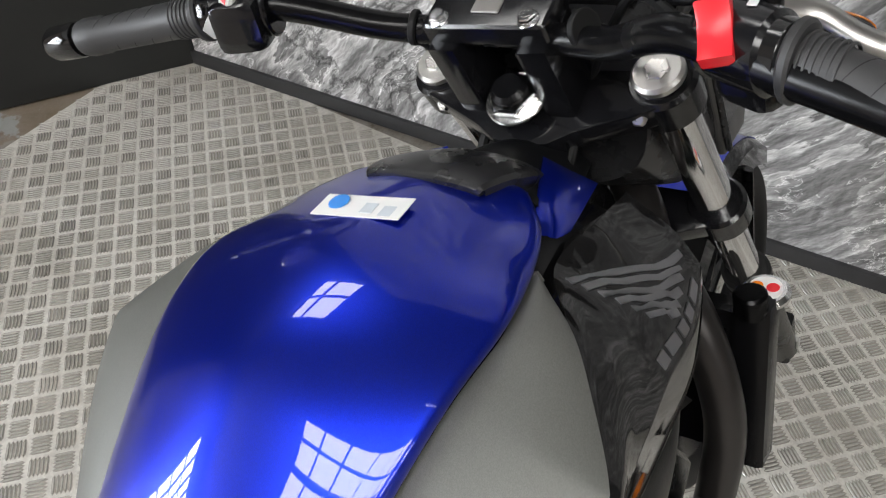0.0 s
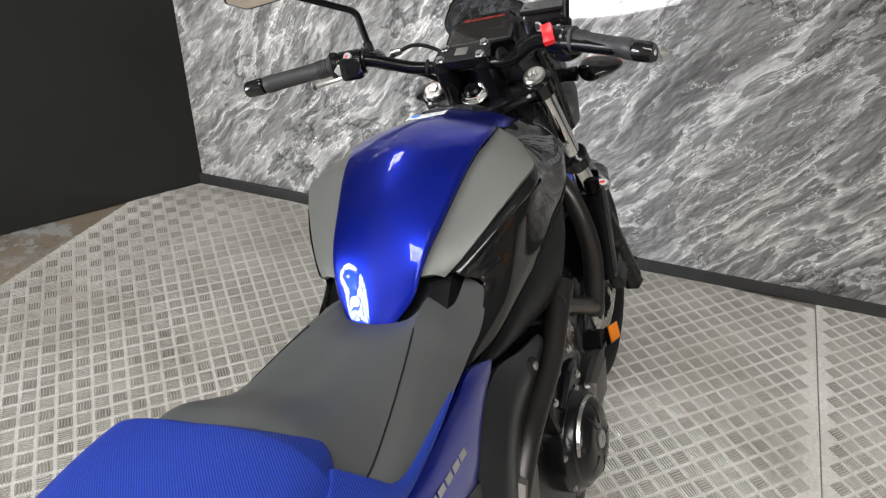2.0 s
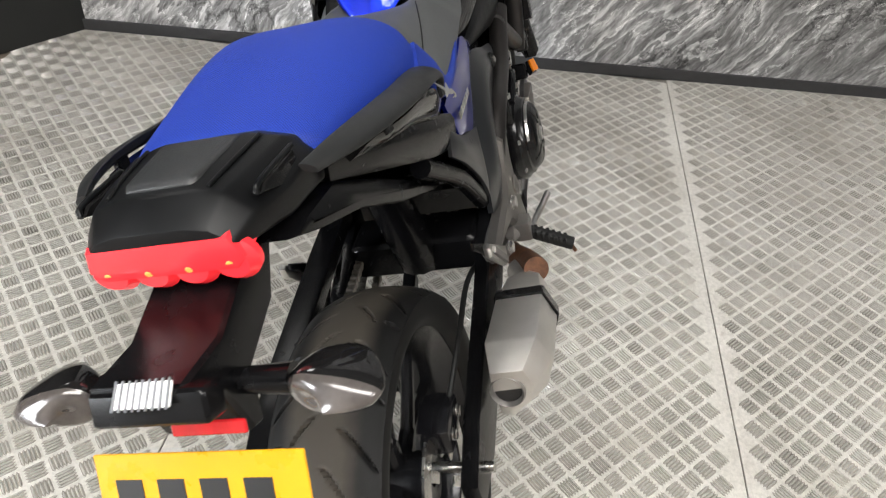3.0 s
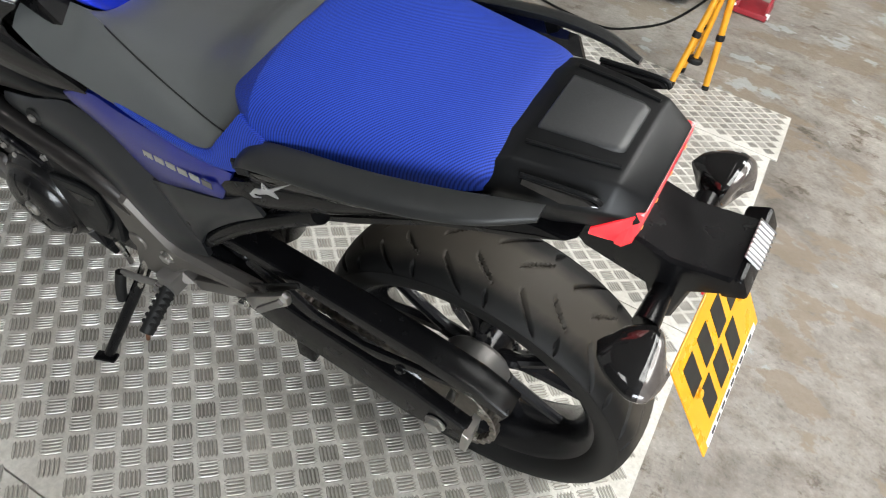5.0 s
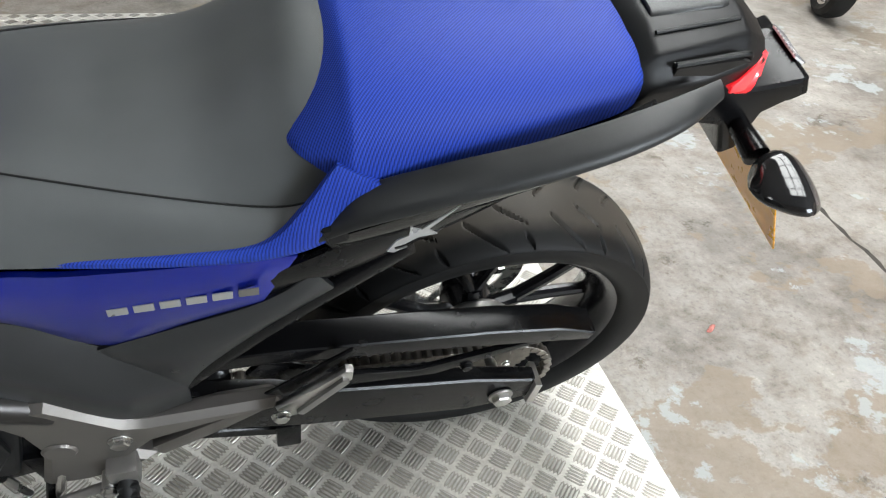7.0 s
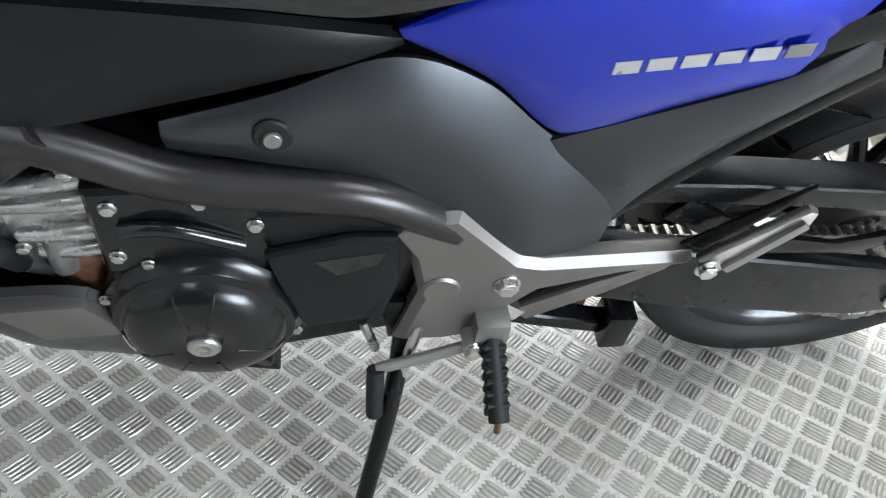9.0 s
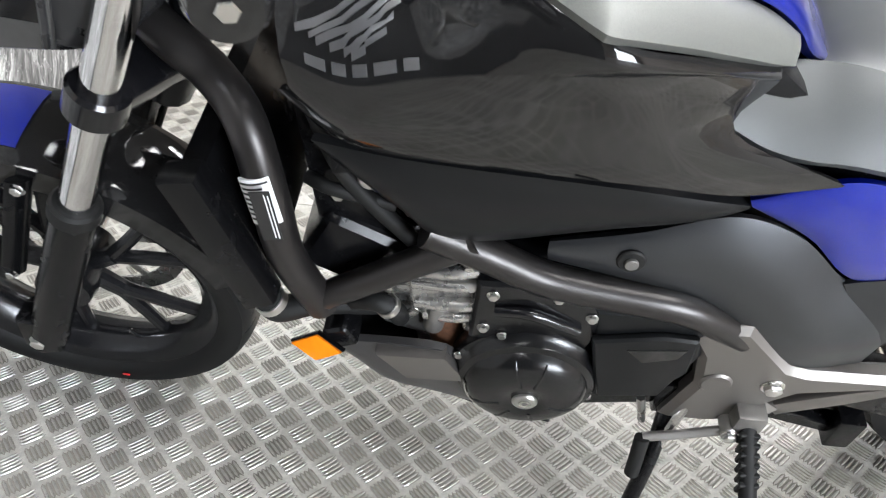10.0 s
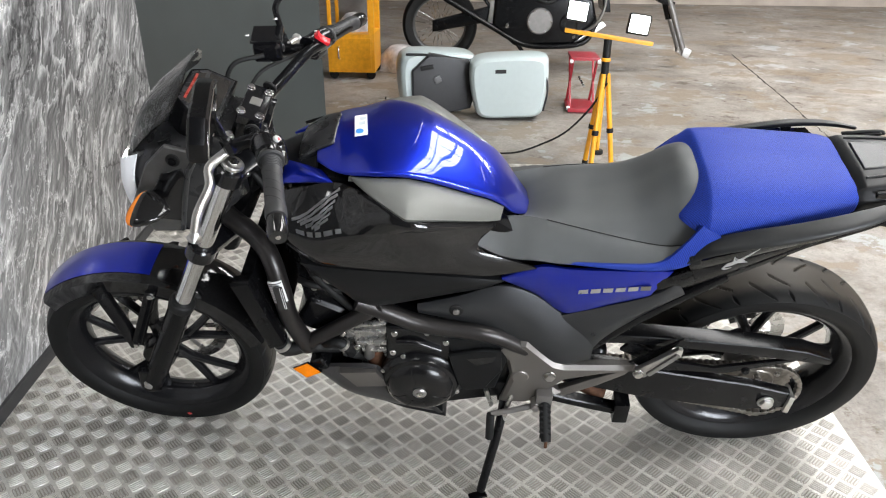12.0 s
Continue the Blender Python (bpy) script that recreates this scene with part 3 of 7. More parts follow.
for k in range(7):
    ya, yb = ys[k], ys[k + 1]
    hole = {1: OPENINGS[1], 3: OPENINGS[0], 5: OPENINGS[2]}.get(k)
    spans = [(-9.2, 9.2)] if hole is None else [(-9.2, hole[0] - hole[2] / 2), (hole[0] + hole[2] / 2, 9.2)]
    for xa, xb in spans:
        add_box(bm, (xb - xa, yb - ya, 0.12), pose((xa + xb) / 2, (ya + yb) / 2, ROOF + 0.06))
structure("ceiling", bm, PLASTER, "dull grey workshop ceiling", "ceiling")
for k, (x, y, w, d) in enumerate(OPENINGS):
    sk = thing("window_%d" % (k + 1), pose(x, y, ROOF), "roof light with dark glazing bars", "roof light", kind="structure")
    nx, ny = max(2, round(w / 0.6)), max(2, round(d / 0.75))
    for i in range(nx + 1):
        part("glazing_bar", box((0.06, d, 0.06), pose(-w / 2 + w * i / nx, 0, 0.06), 0.005), TRIM, sk)
    for j in range(ny + 1):
        part("glazing_bar", box((w, 0.05, 0.05), pose(0, -d / 2 + d * j / ny, 0.06), 0.005), TRIM, sk)
for k, (x, y, turn) in enumerate([(0.05, -1.15, 90), (0.05, -2.75, 90), (-3.6, -2.2, 90)]):
    fx = thing("strip_light", pose(x, y, ROOF - 0.35, 0, 0, turn), "white ceiling strip light with a lit tube", "strip light", "strip lights")
    part("body", box((1.5, 0.07, 0.05), pose(0, 0, 0.03), 0.006), WHITE, fx)
    part("tube", tube([(-0.73, 0, -0.015), (0.73, 0, -0.015)], 0.016), TUBE, fx)
    for s in (-0.5, 0.5):
        part("hanger", tube([(s, 0, 0.05), (s, 0, 0.36)], 0.003, seg=6), STEEL, fx)

# ---- the motorcycle ----
LEAN = pose(0, -0.054, 0, -18.5)
bike = thing("motorcycle", LEAN, "blue, silver and black naked motorcycle leaning on its side stand", "motorcycle")
RA, FA = Vector((0, 0, 0.316)), Vector((1.553, 0, 0.302))
REAR_HUB, FRONT_HUB = Vector((0, -0.012, 0.314)), Vector((1.566, 0.010, 0.312))


def fork_at(z, y):
    """A point on the fork's line at height z."""
    return Vector((1.549 - (z - 0.302) * 0.503, y, z))


# -- tyres and wheels
def tyre_rubber(name, crown):
    """Black rubber, scuffed to a dusty grey-brown band where it runs on the road."""
    m, nt, b = material(name)
    co = nt.nodes.new("ShaderNodeTexCoord").outputs["Object"]
    sep = nt.nodes.new("ShaderNodeSeparateXYZ")
    nt.links.new(co, sep.inputs[0])
    ab = nt.nodes.new("ShaderNodeMath")
    ab.operation = "ABSOLUTE"
    nt.links.new(sep.outputs[1], ab.inputs[0])
    wob = nt.nodes.new("ShaderNodeMath")
    wob.operation = "MULTIPLY_ADD"
    nt.links.new(noise_of(nt, 18, 5), wob.inputs[0])
    wob.inputs[1].default_value = 0.03
    nt.links.new(ab.outputs[0], wob.inputs[2])
    band = ramp(nt, wob.outputs[0], [((crown - 0.01) * 10 * 0.1 + 0.012, (0.056, 0.049, 0.040)), (crown + 0.028, (0.006, 0.006, 0.006))])
    nt.links.new(band, b.inputs["Base Color"])
    b.inputs["Roughness"].default_value = 0.6
    b.inputs["Specular IOR Level"].default_value = 0.25
    bump(nt, b, noise_of(nt, 500, 2), 0.25, 0.0005)
    return m


def tyre_mesh(R, half, rim, grooves, name, lines):
    r = (R - rim)
    prof = [(rim, -half * 0.72), (rim + r * 0.12, -half * 0.86), (rim + r * 0.35, -half * 0.99)]
    for k in range(-12, 13):
        a = k / 12 * 1.32
        prof.append((R - r * 0.42 + r * 0.42 * math.cos(a) * 1.0, half * math.sin(a) / math.sin(1.32)))
    prof += [(rim + r * 0.35, half * 0.99), (rim + r * 0.12, half * 0.86), (rim, half * 0.72)]
    # finer rows across
    fine = [p for p in catmull([(a, b, 0) for a, b in prof], 64)]
    seg = 1000
    rows = []
    for i in range(seg):
        a = 2 * math.pi * i / seg
        row = []
        for p in fine:
            rad, h = p.x, p.y
            u = abs(h) / half
            if rad > rim + r * 0.45 and 0.05 < u < 0.97:
                side = 0.5 if h > 0 else 0.0
                for start, end, sweep, off in lines:
                    if start < u < end:
                        ph = (a * grooves / (2 * math.pi) + side + off - sweep * (u - start) ** 1.3) % 1.0
                        ph = min(ph, 1 - ph) * 2 * math.pi * R / grooves
                        taper = min(1.0, (u - start) / 0.10, (end - u) / 0.10)
                        rad -= 0.0060 * max(0.0, min(1.0, (0.0012 + 0.0032 * taper - ph) / 0.0020))
            row.append((rad * math.cos(a), h, rad * math.sin(a)))
        rows.append(row)
    bm = bmesh.new()
    add_grid(bm, rows, close_v=True)
    return finish(bm, name, tyre_rubber(name + "_rubber", half * 0.55), angle=50)


def cast_wheel(name, centre, half, tyre, rim_r, label):
    w = new(name)
    w.parent = bike
    w.matrix_basis = Matrix.Translation(centre)
    tagged(w, label)
    part("tyre", tyre, RUBBER, w, "black road tyre with diagonal grooves")
    b = half * 0.74
    prof = [(rim_r + 0.006, -b), (rim_r + 0.006, -b + 0.006), (rim_r - 0.006, -b + 0.012), (rim_r - 0.020, -b * 0.45), (rim_r - 0.024, 0), (rim_r - 0.020, b * 0.45), (rim_r - 0.006, b - 0.012), (rim_r + 0.006, b - 0.006), (rim_r + 0.006, b), (rim_r + 0.003, b + 0.002), (rim_r - 0.004, b), (rim_r - 0.016, b - 0.010), (rim_r - 0.032, b * 0.4), (rim_r - 0.036, 0), (rim_r - 0.032, -b * 0.4), (rim_r - 0.016, -b + 0.012), (rim_r - 0.004, -b)]
    bm = bmesh.new()
    add_lathe(bm, prof + [prof[0]], 96)
    part("rim", bm, WHEEL, w)
    bm = bmesh.new()
    add_lathe(bm, [(0.012, -0.055), (0.042, -0.055), (0.046, -0.03), (0.040, 0), (0.046, 0.03), (0.042, 0.055), (0.012, 0.055), (0.012, -0.055)], 40)
    part("hub", bm, WHEEL, w)
    for k in range(5):
        a = 2 * math.pi * (k + 0.15) / 5
        bm = bmesh.new()
        root = Vector((0.036 * math.cos(a), 0, 0.036 * math.sin(a)))
        fork = Vector((0.085 * math.cos(a), 0, 0.085 * math.sin(a)))
        add_tube(bm, [root, fork], 0.017, r2=0.015, seg=10)
        for s in (-0.27, 0.27):
            tip = Vector(((rim_r - 0.026) * math.cos(a + s), 0, (rim_r - 0.026) * math.sin(a + s)))
            add_tube(bm, [fork - (fork - root) * 0.2, fork.lerp(tip, 0.5) + Vector((0.004 * s, 0, 0)), tip], 0.0125, n=6, seg=10, r2=0.011)
        part("spoke", bm, WHEEL, w)
    return w


REAR_LINES = [(0.06, 0.52, 0.95, 0.0), (0.30, 0.94, 0.75, 0.36), (0.66, 0.95, 0.4, 0.70)]
rear_tyre = tyre_mesh(0.312, 0.080, 0.242, 15, "rear_tyre", REAR_LINES)
front_tyre = tyre_mesh(0.300, 0.060, 0.238, 19, "front_tyre", [(0.12, 0.7, 0.8, 0.0), (0.5, 0.92, 0.5, 0.4)])
rear_wheel = cast_wheel("rear_wheel", REAR_HUB, 0.080, rear_tyre, 0.241, "black cast rear wheel")
front_wheel = cast_wheel("front_wheel", FRONT_HUB, 0.060, front_tyre, 0.237, "black cast front wheel")


def brake_disc(parent, r, y, name="brake_disc"):
    bm = bmesh.new()
    add_lathe(bm, [(r - 0.034, y - 0.002), (r, y - 0.002), (r, y + 0.002), (r - 0.034, y + 0.002), (r - 0.034, y - 0.002)], 72)
    for k in range(6):
        a = 2 * math.pi * k / 6
        add_box(bm, (0.05, 0.004, 0.018), Matrix.Rotation(-a, 4, "Y") @ pose(r - 0.055, y, 0), 0.0015, 1)
    d = part(name, bm, STEEL, parent, "drilled steel brake disc")
    return d


brake_disc(front_wheel, 0.155, -0.062)
brake_disc(rear_wheel, 0.120, -0.075)
# red balance dot and a valve on the front wheel
part("balance_mark", drum(0.007, 0, 0.0012, 0.0003, 16), RED_PLASTIC, front_wheel, m=pose(-0.02, 0.0615, -0.258) @ Matrix.Rotation(radians(-12), 4, "X"))
part("valve", tube([(-0.045, 0.012, -0.200), (-0.04, 0.02, -0.165)], 0.004, seg=8), CHROME, front_wheel)

# sprocket and chain
bm = bmesh.new()
prof = []
for k in range(43 * 4):
    a = 2 * math.pi * k / (43 * 4)
    rr = 0.093 if k % 4 < 2 else 0.088
    prof.append((rr * math.cos(a), rr * math.sin(a)))
add_slab(bm, prof, 0.084, 0.090, 0)
add_drum(bm, 0.05, 0.06, 0.094, 0.003, 32)
part("sprocket", bm, CHAIN, rear_wheel, "worn steel rear sprocket")
for k in range(5):
    a = 2 * math.pi * k / 5
    bolt("bolt", (0.062 * math.cos(a), 0.090, 0.062 * math.sin(a)), 0.007, rear_wheel)


def chain_run(a, b, n):
    bm = bmesh.new()
    for k in range(n):
        p = Vector(a).lerp(Vector(b), k / (n - 1))
        add_drum(bm, 0.0075, -0.008, 0.008, 0.001, 10, Matrix.Translation(p))
        for s in (-0.006, 0.006):
            add_box(bm, (0.021, 0.0016, 0.011), Matrix.Translation(p + Vector((0.008, s, 0))), 0.0007, 1)
    return bm


chain = part("drive_chain", chain_run((-0.02, 0.087, 0.406), (0.50, 0.087, 0.428), 34), CHAIN, bike, "oiled steel drive chain")
part("lower_run", chain_run((-0.01, 0.087, 0.226), (0.50, 0.087, 0.345), 34), CHAIN, chain)
bm = bmesh.new()
for k in range(17):
    a = math.pi / 2 + math.pi * k / 16
    p = RA + Vector((0.092 * math.cos(a), 0.087, 0.092 * math.sin(a)))
    add_drum(bm, 0.0075, -0.008, 0.008, 0.001, 10, Matrix.Translation(p))
    for s in (-0.006, 0.006):
        add_box(bm, (0.021, 0.0016, 0.011), Matrix.Translation(p + Vector((0, s, 0))) @ Matrix.Rotation(-(a + math.pi / 2), 4, "Y"), 0.0007, 1)
part("wrap", bm, CHAIN, chain)

# -- swingarm, chain guard, axle
for s in (1, -1):
    y0, y1 = (0.098, 0.126) if s > 0 else (-0.126, -0.098)
    out = [(0.52, 0.475), (0.30, 0.425), (0.05, 0.382), (-0.055, 0.352), (-0.06, 0.298), (0.05, 0.283), (0.30, 0.318), (0.52, 0.375)]
    part("swingarm", slab(out, y0, y1, 0.008, 3), SATIN, bike, "black box-section swingarm")
bm = box((0.10, 0.20, 0.08), pose(0.45, 0, 0.42), 0.02, 3)
part("swingarm_bridge", bm, SATIN, bike)
part("rear_axle", tube([(0, -0.14, 0.324), (0, 0.139, 0.324)], 0.009), STEEL, bike)
bolt("axle_nut", (0.0, 0.128, 0.324), 0.016, bike, ALLOY)
part("adjuster_plate", slab([(-0.065, 0.345), (-0.052, 0.352), (-0.050, 0.29), (-0.064, 0.288)], 0.09, 0.134, 0.001, 1), ALLOY, bike)
bolt("adjuster_bolt", (-0.066, 0.112, 0.318), 0.007, bike, STEEL, (-1, 0, 0))
guard = slab([(0.42, 0.545), (0.30, 0.540), (0.05, 0.520), (-0.05, 0.505), (-0.115, 0.480), (-0.110, 0.462), (-0.02, 0.474), (0.18, 0.50), (0.36, 0.515), (0.43, 0.515)], 0.078, 0.124, 0.006, 3)
part("chain_guard", guard, SATIN, bike, "long black chain guard")
part("guard_arm", slab([(0.36, 0.518), (0.24, 0.452), (0.15, 0.437), (0.02, 0.468), (-0.03, 0.478), (-0.03, 0.47), (0.12, 0.418), (0.26, 0.424), (0.38, 0.49)], 0.112, 0.122, 0.003, 2), SATIN, bike)
bolt("bolt", (0.075, 0.122, 0.432), 0.008, bike, SATIN)

# -- fork
for s in (1, -1):
    y = 0.106 * s
    leg = part("fork_slider", tube([fork_at(0.285, y), fork_at(0.44, y), fork_at(0.585, y)], 0.0275, n=8, seg=20), SATIN, bike, "black lower fork leg")
    part("dust_seal", drum(0.030, -0.012, 0.016, 0.004, 24, along(fork_at(0.585, y), fork_at(0.7, y))), RUBBER, leg)
    part("stanchion", tube([fork_at(0.57, y), fork_at(0.985, y)], 0.0205, seg=20), CHROME, bike, "chromed fork tube")
    cap = part("fork_cap", drum(0.0225, 0, 0.011, 0.003, 28, along(fork_at(0.982, y), fork_at(1.1, y))), ALLOY, bike)
    part("cap_hex", drum(0.0115, 0.010, 0.014, 0.001, 6, along(fork_at(0.982, y), fork_at(1.1, y))), STEEL, cap)
    part("axle_clamp", slab([(1.52, 0.345), (1.535, 0.27), (1.57, 0.262), (1.585, 0.285), (1.575, 0.35)], y - 0.02, y + 0.02, 0.008, 3), SATIN, bike)
    bolt("axle_bolt", (1.556, y + 0.020 * s, 0.302), 0.011, bike, STEEL, (0, s, 0))
for z, r, nm in ((0.965, 0.030, "top_yoke"), (0.760, 0.032, "lower_yoke")):
    bm = bmesh.new()
    for s in (1, -1):
        add_drum(bm, r, -0.022, 0.018, 0.004, 28, along(fork_at(z, 0.106 * s), fork_at(z + 0.1, 0.106 * s)))
    c = fork_at(z, 0) + Vector((-0.035, 0, -0.012))
    add_slab(bm, [(0.045, -0.105), (0.05, -0.03), (0.02, 0.0), (0.05, 0.03), (0.045, 0.105), (0.008, 0.11), (-0.018, 0.045), (-0.030, 0.026), (-0.033, 0), (-0.030, -0.026), (-0.018, -0.045), (0.008, -0.11)], -0.014, 0.012, 0.004, 2, Matrix.Translation(c) @ Matrix.Rotation(radians(-26.7), 4, "Y") @ Matrix.Rotation(radians(90), 4, "X"))
    part(nm, bm, YOKE, bike, "black cast fork yoke")
st = part("steering_stem", tube([fork_at(0.70, 0) + Vector((-0.04, 0, -0.02)), fork_at(0.96, 0) + Vector((-0.04, 0, -0.02))], 0.028), SATIN, bike)
NUT, UP = Vector((1.168, 0.006, 0.982)), Vector((-0.45, 0, 0.89))
part("head_ring", lathe([(0.024, -0.008), (0.035, -0.008), (0.036, 0.0), (0.033, 0.004), (0.024, 0.004), (0.024, -0.008)], 36, along(NUT - UP * 0.040, NUT)), ALLOY, bike, "bright steering head ring")
part("stem_nut", drum(0.023, 0, 0.010, 0.002, 6, along(NUT, NUT + UP)), CHROME, bike)
part("nut_washer", drum(0.027, -0.003, 0.001, 0.001, 32, along(NUT, NUT + UP)), STEEL, bike)
part("stem_cap", drum(0.0165, 0.008, 0.020, 0.004, 28, along(NUT, NUT + UP)), SATIN, bike)
part("ignition_lock", drum(0.021, 0, 0.03, 0.005, 28, along((1.232, -0.020, 0.985), (1.190, -0.020, 1.08))), SATIN, bike)
part("axle", tube([FA + Vector((0, -0.12, 0)), FA + Vector((0, 0.12, 0))], 0.009), STEEL, bike)

# -- front mudguard: black shell with a blue top, close over the tyre
GUARD = Matrix.Translation(FRONT_HUB)
mg = lathe([(0.282, -0.076), (0.314, -0.071), (0.324, -0.054), (0.3285, -0.028), (0.330, 0), (0.3285, 0.028), (0.324, 0.054), (0.314, 0.071), (0.282, 0.076), (0.282, 0.072), (0.311, 0.067), (0.320, 0.05), (0.325, 0), (0.320, -0.05), (0.311, -0.067), (0.282, -0.072), (0.282, -0.076)], 44, GUARD @ Matrix.Rotation(radians(-46), 4, "Y"), arc=0.325)
fender = part("front_mudguard", mg, GLOSS, bike, "gloss black and blue front mudguard")
part("blue_top", lathe([(0.3265, -0.052), (0.3315, -0.028), (0.333, 0), (0.3315, 0.028), (0.3265, 0.052), (0.322, 0.046), (0.324, 0), (0.322, -0.046), (0.3265, -0.052)], 30, GUARD @ Matrix.Rotation(radians(-48), 4, "Y"), arc=0.15), BLUE, fender)
for s in (1, -1):
    st = bmesh.new()
    for a0, b0 in (((0.055, 0.300), (0.012, 0.105)), ((-0.075, 0.295), (0.012, 0.105))):
        add_tube(st, [GUARD @ Vector((a0[0], 0.080 * s, a0[1])), GUARD @ Vector((b0[0], 0.094 * s, b0[1]))], 0.017, seg=10, squash=0.4)
    part("stay", st, SATIN, fender)
    bolt("bolt", GUARD @ Vector((-0.072, 0.088 * s, 0.285)), 0.008, fender, STEEL, (0, s, 0))
    bolt("bolt", GUARD @ Vector((0.012, 0.098 * s, 0.110)), 0.008, fender, STEEL, (0, s, 0))

# -- bars, grips, levers
PALE_KEY = simple("pale_key", (0.42, 0.42, 0.41), 0.35, vary=0.05, relief=0.05)
BAR = [(1.034, 0.405, 1.083), (1.078, 0.246, 1.095), (1.105, 0.185, 1.092), (1.150, 0.115, 1.055), (1.166, 0.060, 1.045), (1.168, 0.0, 1.045)]
full = BAR + [(x - 0.01 * 0, -y, z) for x, y, z in BAR[-2::-1]]
part("handlebar", tube(full, 0.0125, n=60, seg=14), SATIN, bike, "black tubular handlebar")
for s in (1, -1):
    a, b = Vector((1.078, 0.246 * s, 1.095)), Vector((1.038, 0.390 * s, 1.084))
    d = (b - a).normalized()
    g = bmesh.new()
    add_lathe(g, [(0.0120, 0.0), (0.0172, 0.002), (0.0176, 0.030), (0.0166, 0.034), (0.0164, 0.118), (0.0176, 0.122), (0.0178, 0.140), (0.0165, 0.146), (0.0120, 0.147)], 28, along(a, b))
    grip = part("grip", g, GRIP, bike, "black rubber grip with slanted grooves")
    part("flange", drum(0.0235, -0.004, 0.004, 0.002, 28, along(a, b)), GRIP, grip)
    for k in range(6):
        part("collar_ring", lathe([(0.0172, -0.0012), (0.0184, -0.0006), (0.0184, 0.0006), (0.0172, 0.0012)], 24, along(a + d * (0.006 + 0.0044 * k), b)), GRIP, grip)
    for k in range(8):
        m = along(a + d * (0.046 + 0.021 * (k // 2)), b)
        arc = [m @ Vector((0.0163 * math.cos(q), 0.020 * (j / 5 - 0.5), 0.0163 * math.sin(q))) for j, q in enumerate([radians(25 + 180 * (k % 2) + 22 * i) for i in range(6)])]
        part("groove", tube(arc, 0.0005, n=10, seg=6), RUBBER, grip)
    end = part("bar_end", lathe([(0.0, 0.0), (0.0165, 0.0), (0.0172, 0.004), (0.0166, 0.032), (0.0135, 0.038), (0.0, 0.038)], 28, along(b + d * 0.002, b + d)), GLOSS, grip, "gloss black bar-end weight")
    part("end_screw", drum(0.005, 0.037, 0.039, 0.0006, 6, along(b + d * 0.002, b + d)), STEEL, end)
for s in (1, -1):
    m = along((1.105, 0.186 * s, 1.092), (1.078, 0.246 * s, 1.095))
    bm = bmesh.new()
    add_drum(bm, 0.0245, 0.004, 0.056, 0.006, 32, m)
    add_box(bm, (0.046, 0.046, 0.046), m @ pose(-0.010, 0.028, -0.006 if s > 0 else -0.014), 0.017, 4)
    add_drum(bm, 0.0255, 0.0, 0.006, 0.002, 32, m)
    pod = part("switch_pod", bm, YOKE, bike, "black switch housing")
    part("pod_ring", drum(0.0215, 0.050, 0.066, 0.003, 32, m), GLOSS, pod)
    if s < 0:
        rk = bmesh.new()
        add_slab(rk, [(-0.018, 0.0), (-0.016, 0.010), (-0.006, 0.0065), (0.006, 0.0065), (0.016, 0.012), (0.018, 0.0)], -0.011, 0.011, 0.002, 2, Matrix.Translation((1.078, -0.198, 1.106)) @ Matrix.Rotation(radians(-45), 4, "Y") @ Matrix.Rotation(radians(14), 4, "Z"))
        part("kill_switch", rk, RED_PLASTIC, pod, "red engine stop switch")
        part("starter_button", box((0.012, 0.018, 0.016), m @ pose(-0.022, 0.026, -0.006), 0.004), SATIN, pod)
        part("switch_mark", box((0.006, 0.006, 0.0006), Matrix.Translation((1.092, -0.216, 1.119)), 0.0), WHITE, pod)
    else:
        part("indicator_switch", slab([(-0.012, -0.010), (0.010, -0.010), (0.016, 0.001), (0.004, 0.011), (-0.012, 0.008)], -0.006, 0.006, 0.003, 2, pose(1.067, 0.221, 1.090, 0, 0, 96) @ Matrix.Rotation(radians(-18), 4, "X")), PALE_KEY, pod, "pale grey indicator switch")
        part("hazard_switch", drum(0.0085, -0.004, 0.004, 0.002, 20, along((1.074, 0.205, 1.110), (1.050, 0.205, 1.128))), PALE_KEY, pod)
        part("hazard_mark", drum(0.0045, 0.0040, 0.0046, 0.0002, 3, along((1.074, 0.205, 1.110), (1.050, 0.205, 1.128))), RED_PLASTIC, pod)
        part("dip_switch", box((0.012, 0.016, 0.008), pose(1.074, 0.237, 1.116, 0, -42), 0.003), GLOSS, pod)
        part("mode_switch", box((0.012, 0.016, 0.008), pose(1.066, 0.236, 1.104, 0, -62), 0.003), GLOSS, pod)
        part("horn_button", box((0.010, 0.020, 0.012), pose(1.080, 0.216, 1.068), 0.004), SATIN, pod)
    piv = Vector((1.166, 0.190 * s, 1.080))
    perch = part("lever_perch", tube([(1.112, 0.176 * s, 1.091), (1.14, 0.180 * s, 1.088), piv], 0.013, n=8), SATIN, bike)
    line = [piv, Vector((1.196, 0.228 * s, 1.066)), Vector((1.188, 0.268 * s, 1.052)), Vector((1.194, 0.325 * s, 1.038)), Vector((1.184, 0.380 * s, 1.032))]
    lv = bmesh.new()
    add_tube(lv, line, 0.0085, n=26, seg=14, squash=0.62)
    add_drum(lv, 0.0125, -0.0125, 0.0125, 0.0118, 24, along(line[-1], line[-1] * 2 - line[-2]))
    part("clutch_lever" if s > 0 else "brake_lever", lv, ALLOY, bike, "polished alloy lever")
    bolt("pivot_bolt", piv + Vector((0, 0, 0.010)), 0.007, perch, STEEL, (0, 0, 1))
